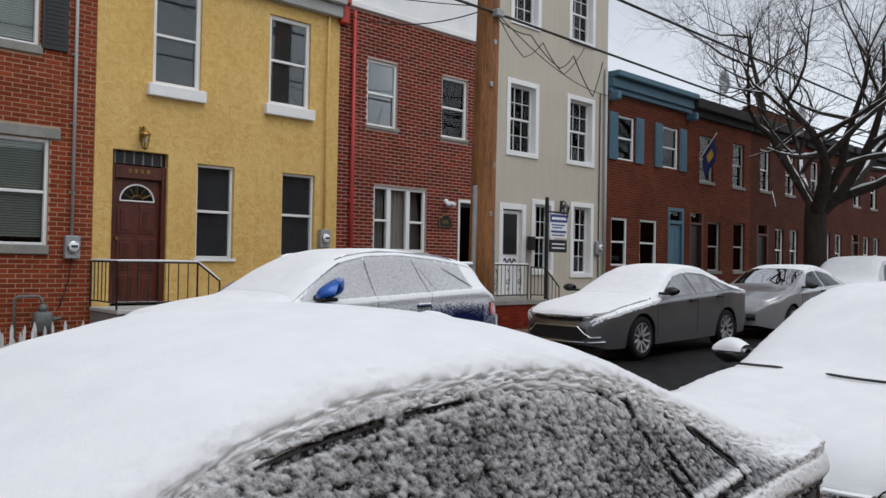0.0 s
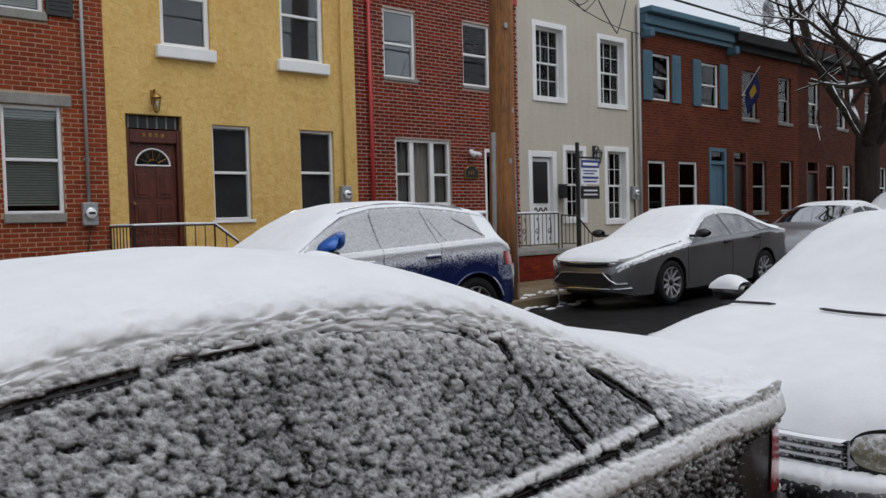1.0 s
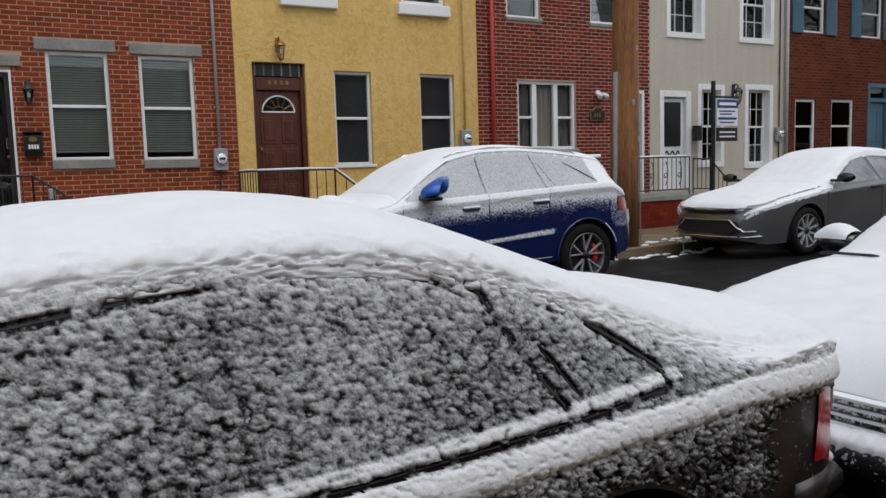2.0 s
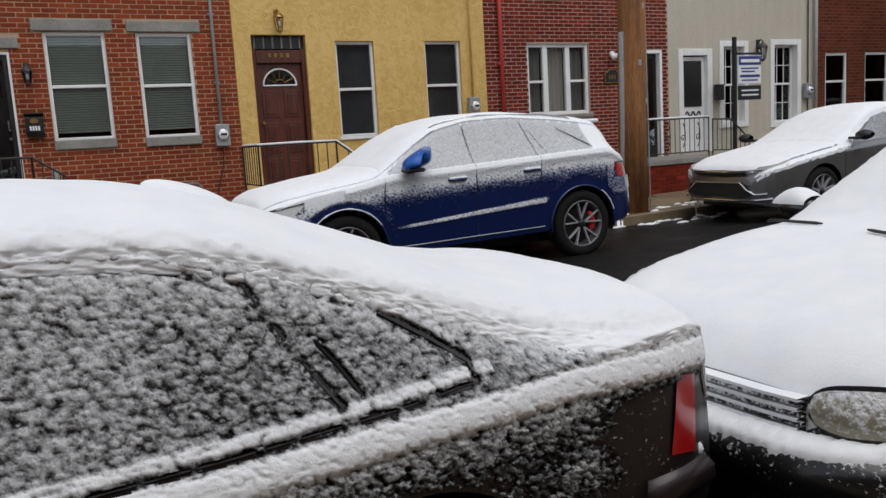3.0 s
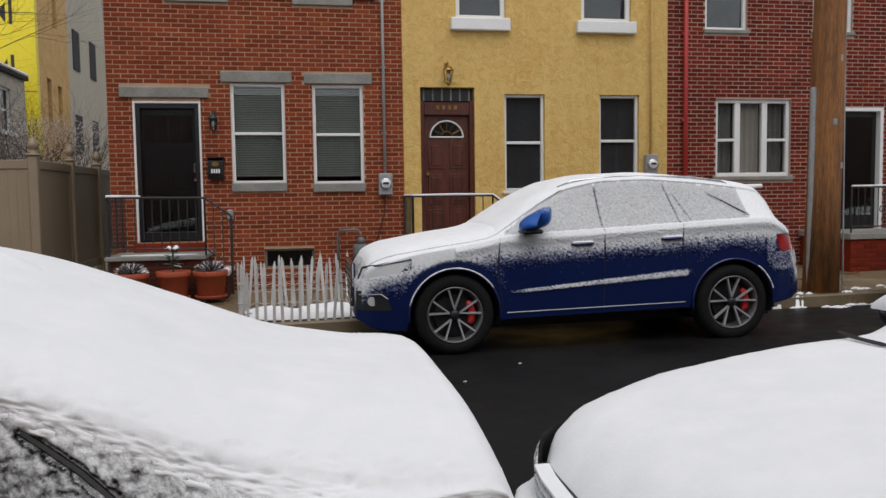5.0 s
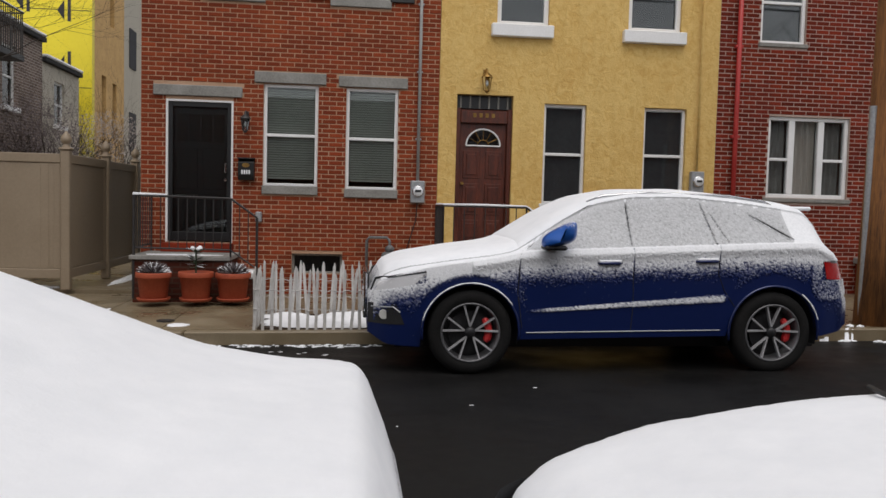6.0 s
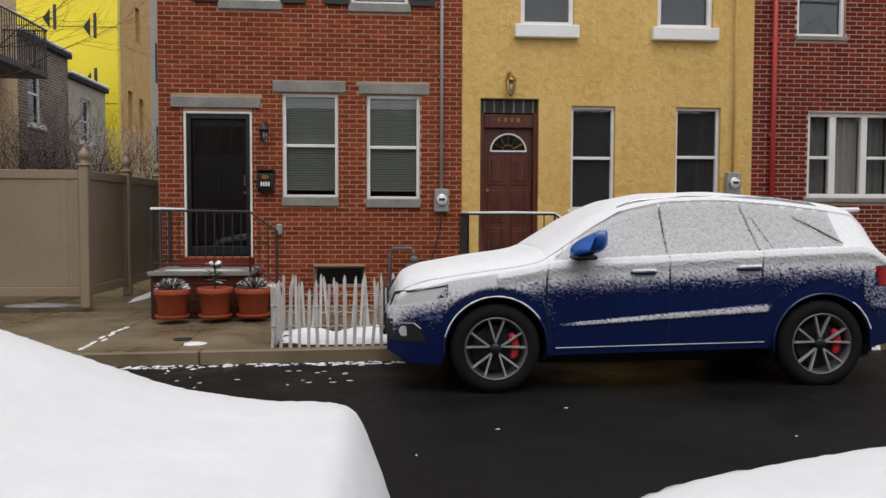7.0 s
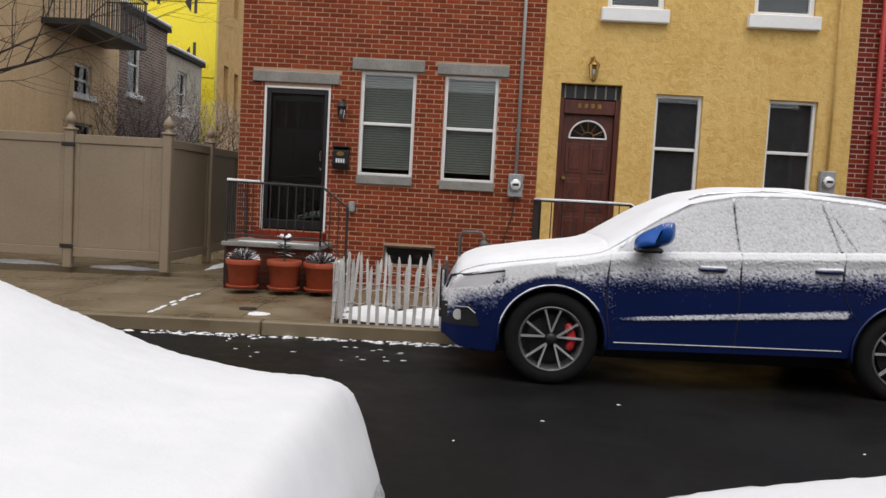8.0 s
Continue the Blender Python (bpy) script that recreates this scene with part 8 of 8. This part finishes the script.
def lantern(name, x, z, label, body, y=-0.14, s=1.0):
    ob = thing(name, (x, y, z), label, "wall lamp", "wall lamps")
    part("back_plate", Shape().box(x - 0.03 * s, x + 0.03 * s, -0.02, -0.002, z - 0.02 * s, z + 0.16 * s, 0.006), body, ob)
    part("arm", Shape().tube([(x, -0.02, z + 0.11 * s), (x, y * 0.6, z + 0.16 * s), (x, y, z + 0.12 * s)], 0.009 * s, 6), body, ob)
    part("cage", Shape().lathe((x, y, z), [(0.0, -0.11 * s), (0.035 * s, -0.10 * s), (0.055 * s, 0.05 * s), (0.06 * s, 0.055 * s)], 6), GLASS, ob)
    for k in range(6):
        a = 6.283 * k / 6
        part("cage_bar", Shape().tube([(x + 0.036 * s * math.cos(a), y + 0.036 * s * math.sin(a), z - 0.10 * s), (x + 0.057 * s * math.cos(a), y + 0.057 * s * math.sin(a), z + 0.052 * s)], 0.005 * s, 5), body, ob)
    part("roof", Shape().lathe((x, y, z + 0.05 * s), [(0.07 * s, 0.0), (0.065 * s, 0.012 * s), (0.03 * s, 0.05 * s), (0.012 * s, 0.06 * s), (0.014 * s, 0.085 * s), (0, 0.09 * s)], 12), body, ob, smooth=True)
    part("bulb", Shape().lathe((x, y, z - 0.06 * s), [(0, 0), (0.018 * s, 0.02 * s), (0.016 * s, 0.06 * s), (0, 0.08 * s)], 10), SIGN_WHITE, ob, smooth=True)
    part("base", Shape().lathe((x, y, z - 0.11 * s), [(0.0, -0.03 * s), (0.02 * s, -0.015 * s), (0.036 * s, 0.008 * s), (0, 0.012 * s)], 10), body, ob, smooth=True)
    return ob


lantern("wall_lantern", -2.81, 2.56, "dark metal wall lantern beside the black door", IRON, s=1.1)
lantern("wall_lantern", 0.725, 3.30, "aged brass wall lantern above the mahogany door", BRASS, s=1.25)
lantern("wall_lantern", 11.08, 2.80, "black wall lantern on the cream house", IRON, s=1.6)
fl = thing("flood_lamp", (7.2, -0.1, 2.75), "small white flood lamp on the brick wall", "wall lamp")
part("base", Shape().lathe((7.2, -0.03, 2.78), [(0.055, 0.03), (0.055, 0.0), (0.03, -0.02), (0, -0.02)], 14, "y"), SIGN_WHITE, fl)
for dx in (-0.07, 0.07):
    part("head", Shape().tube([(7.2 + dx * 0.3, -0.05, 2.77), (7.2 + dx, -0.12, 2.74), (7.2 + dx * 1.2, -0.19, 2.70)], [0.025, 0.04, 0.055], 12), SIGN_WHITE, fl, smooth=True)
pq = thing("wall_plaque", (7.18, 0, 2.35), "dark oval wall plaque with a gold rim", "plaque")
pts_ = [(7.0, 2.24), (7.36, 2.24), (7.36, 2.42), (7.30, 2.44), (7.25, 2.49), (7.11, 2.49), (7.06, 2.44), (7.0, 2.42)]
part("plate", Shape().slab(pts_, "y", -0.03, -0.003), BLACK_PAINT, pq)
part("rim", Shape().tube([(a, -0.03, b) for a, b in pts_ + pts_[:1]], 0.012, 6), BRASS, pq)
for k in range(3):
    part("number_bar", Shape().box(7.10 + k * 0.06, 7.13 + k * 0.06, -0.037, -0.0305, 2.31, 2.39, 0.002), BRASS, pq)
rp = thing("red_downpipe", (4.71, -0.05, 3), "red painted drain pipe on the brick wall", "drain pipe")
part("pipe", Shape().tube([(4.71, -0.06, 0.1), (4.71, -0.06, 6.2)], 0.038, 12), RED_PIPE, rp, smooth=True)
for z in (1.2, 2.6, 4.0, 5.4):
    part("bracket", Shape().box(4.65, 4.77, -0.08, -0.005, z, z + 0.05, 0.006), RED_PIPE, rp)
dp = thing("white_downpipe", (12.86, -0.05, 3), "pale drain pipe at the corner of the cream house", "drain pipe")
part("pipe", Shape().tube([(12.80, -0.07, 0.1), (12.80, -0.07, 6.6)], 0.04, 10), CORNICE_GREY, dp, smooth=True)
part("cable", Shape().tube([(12.60, -0.03, 0.6), (12.60, -0.03, 5.9)], 0.015, 6), CABLE, dp)
meter(12.55, 1.95, label="grey electricity meter at the corner of the cream house")
cm = thing("mailbox", (9.86, -0.05, 2.0), "black wall mailbox between door and window", "mailbox")
part("box", Shape().box(9.78, 9.97, -0.16, -0.032, 1.82, 2.12, 0.02), BLACK_PAINT, cm)
part("lid", Shape().box(9.77, 9.98, -0.17, -0.03, 2.121, 2.14, 0.008), BLACK_PAINT, cm)
bx = thing("socket_box", (-2.62, -0.03, 1.2), "small grey outdoor socket box", "socket")
part("box", Shape().box(-2.66, -2.57, -0.07, -0.003, 1.12, 1.27, 0.012), GALV, bx)

# estate sign on its post
sg = thing("sale_sign", (9.55, -0.8, 0.6), "white and navy estate agent's sign hanging from a black post", "sign")
part("post", Shape().box(9.53, 9.60, -0.835, -0.765, 0.10, 3.0, 0.008), BLACK_PAINT, sg)
part("arm", Shape().box(9.60, 10.32, -0.82, -0.78, 2.66, 2.70, 0.006), BLACK_PAINT, sg)
bd_ = part("board", Shape().box(9.66, 10.28, -0.812, -0.788, 2.10, 2.64, 0.004), SIGN_WHITE, sg)
part("heading", Shape().box(9.67, 10.27, -0.818, -0.813, 2.46, 2.63), SIGN_BLUE, bd_)
part("text_bar", Shape().box(9.72, 10.22, -0.823, -0.8185, 2.51, 2.57), SIGN_WHITE, bd_)
for k, (a, b, z) in enumerate(((9.72, 10.20, 2.38), (9.74, 10.10, 2.32), (9.70, 10.24, 2.22), (9.74, 10.18, 2.15))):
    part("text_bar", Shape().box(a, b, -0.817, -0.813, z, z + (0.05 if k == 2 else 0.028)), SIGN_BLUE, bd_)
rd_ = part("rider", Shape().box(9.66, 10.28, -0.812, -0.788, 1.78, 2.06, 0.004), BLACK_PAINT, sg)
for z in (1.86, 1.95):
    part("text_bar", Shape().box(9.74, 10.20, -0.817, -0.813, z, z + 0.03), SIGN_WHITE, rd_)

# flag on the brick house
fg = thing("flag", (17.9, -0.3, 5.0), "blue and gold flag on a slanting staff", "flag")
part("staff", Shape().tube([(17.75, 0.0, 4.75), (17.75, -0.55, 5.5)], 0.014, 6), WHITE, fg)
FP = np.array([[(17.75 + 0.03 * math.sin(a * 9 + b * 3), -0.12 - 0.40 * b + 0.03 * math.sin(a * 6), 4.92 + 0.54 * b - a * 0.8) for b in np.linspace(0, 1, 9)] for a in np.linspace(0, 1, 9)])
part("cloth", Shape().sheet(FP), FLAG_BLUE, fg, smooth=True, fix=False)
part("emblem", Shape().sheet(FP[3:6, 3:7] + np.array([-0.012, -0.004, 0])), FLAG_GOLD, fg, smooth=True, fix=False)
# dishes on the roofs
for x, y, z in ((21.3, 1.2, 6.9), (27.2, 1.0, 6.5)):
    di = thing("satellite_dish", (x, y, z), "grey satellite dish on a roof mast", "satellite dish", "dishes")
    part("mast", Shape().tube([(x, y, z - 0.4), (x, y, z + 0.9)], 0.03, 8), GALV, di)
    part("dish", Shape().lathe((x, y - 0.15, z + 1.0), [(0.0, 0.12), (0.2, 0.09), (0.38, 0.0), (0.385, -0.01), (0.2, 0.075), (0.0, 0.10)], 24, "y"), GALV, di, smooth=True)

# ---- melting snow along the kerbs and on the road ----
rng = random.Random(33)
for k in range(120):
    x = rng.uniform(-4.4, -0.9)
    snow_patch("snow_patch", x, KERB - 0.02 - abs(rng.gauss(0, 0.10)), rng.uniform(0.012, 0.065), rng.uniform(0.008, 0.026), 0.012, cross_z, 300 + k, n=12, rag=1.0)
for k in range(40):
    x = rng.uniform(4.2, 6.6)
    snow_patch("snow_patch", x, KERB + rng.uniform(-0.45, 0.55), rng.uniform(0.03, 0.13), rng.uniform(0.02, 0.06), 0.025, lambda X, Y: np.where(Y > KERB, pave_z(X, Y), cross_z(X, Y)), 90 + k, n=20, rag=0.9)
for k in range(18):
    snow_patch("snow_patch", rng.uniform(-3.4, -1.4), rng.uniform(-4.6, -3.8), rng.uniform(0.012, 0.04), rng.uniform(0.006, 0.016), 0.004, cross_z, 140 + k, n=12)
for k in range(12):
    snow_patch("snow_patch", rng.uniform(-3.0, 5.0), rng.uniform(-8.5, -5.4), rng.uniform(0.008, 0.022), rng.uniform(0.005, 0.012), 0.004, cross_z, 170 + k, n=10)
snow_patch("snow_patch", -3.15, -2.95, 0.14, 0.12, 0.02, pave_z, 203, n=20)
snow_patch("snow_patch", 0.6, -8.3, 0.16, 0.07, 0.01, cross_z, 207, n=18)
for k in range(9):
    snow_patch("snow_patch", -4.27 + rng.gauss(0, 0.03), -3.1 + k * 0.18, 0.03, 0.11, 0.012, pave_z, 210 + k, n=12)
mh = thing("water_cover", (-3.35, -2.65, 0.1), "small round iron utility cover in the pavement", "manhole cover")
part("ring", Shape().lathe((-3.35, -2.65, 0.025), [(0.10, 0.0), (0.10, 0.012), (0.085, 0.014), (0.08, 0.008), (0, 0.008)], 24), IRON, mh)

# ---- brickwork of the two nearest brick houses ----
def brickwork(parent, x0, x1, z0, z1, holes, material, course, pitch, near, seed):
    rng = random.Random(seed)
    meshes, rest, singles = {}, Shape(), []
    k, z = 0, z0
    h, gap = course - 0.0135, 0.0135
    while z + h < z1:
        x = x0 + (0.0 if k % 2 else -pitch / 2)
        cuts = sorted((a - 0.002, b + 0.002) for a, b, c, d in holes if c < z + h - 0.006 and d > z + 0.006)
        while x < x1:
            a, b = max(x, x0), min(x + pitch - gap, x1)
            spans = [(a, b)] if b - a > 0.03 else []
            for c, d in cuts:
                nxt = []
                for p, q in spans:
                    if d <= p or c >= q:
                        nxt.append((p, q))
                        continue
                    if c - p > 0.025:
                        nxt.append((p, c))
                    if q - d > 0.025:
                        nxt.append((d, q))
                spans = nxt
            for p, q in spans:
                y = rng.uniform(-0.003, 0.002)
                full = abs(q - p - (pitch - gap)) < 1e-6
                if full and near(p, z) and len(singles) < 300:
                    singles.append((p, y, z))
                else:
                    zz = z + rng.gauss(0, 0.0008)
                    rest.box(p, q, y, 0.03, zz, zz + h, 0.003)
            x += pitch
        z += course
        k += 1
    base = bpy.data.meshes.new("brick")
    s = Shape().box(0, pitch - gap, 0, 0.03, 0, h, 0.003)
    base.from_pydata(s.v, [], s.f)
    base.materials.append(material)
    for p, y, zz in singles:
        ob = new("brick", base)
        ob.parent = parent
        ob.matrix_parent_inverse = Matrix.Translation(-Vector(parent.location))
        ob.location = (p, y, zz)
    tagged(part("brick_facing", rest, material, parent, fix=False), kind="stuff")


T1 = [(-4.135, -2.875, 2.93, 3.085), (-2.70, -1.66, 3.165, 3.325), (-1.475, -0.45, 3.155, 3.31), (-2.58, -1.765, 1.535, 1.66), (-1.37, -0.575, 1.515, 1.64), (-3.46, -2.56, 4.325, 4.45), (-1.62, -0.72, 4.325, 4.45)]
brickwork(h1, -4.305, 0.022, 0.03, 6.68, H1 + T1, BRICK_ORANGE, 0.0677, 0.208, lambda x, z: -2.6 < x and 0.7 < z < 3.4, 1)
T3 = [(5.24, 6.72, 1.62, 1.69), (5.05, 5.87, 4.05, 4.12), (7.02, 7.84, 4.06, 4.13)]
brickwork(h3, 4.42, 8.595, 0.1, 6.28, H3 + T3, BRICK_RED, 0.0677, 0.213, lambda x, z: 4.8 < x < 7.4 and 1.5 < z < 3.6, 2)
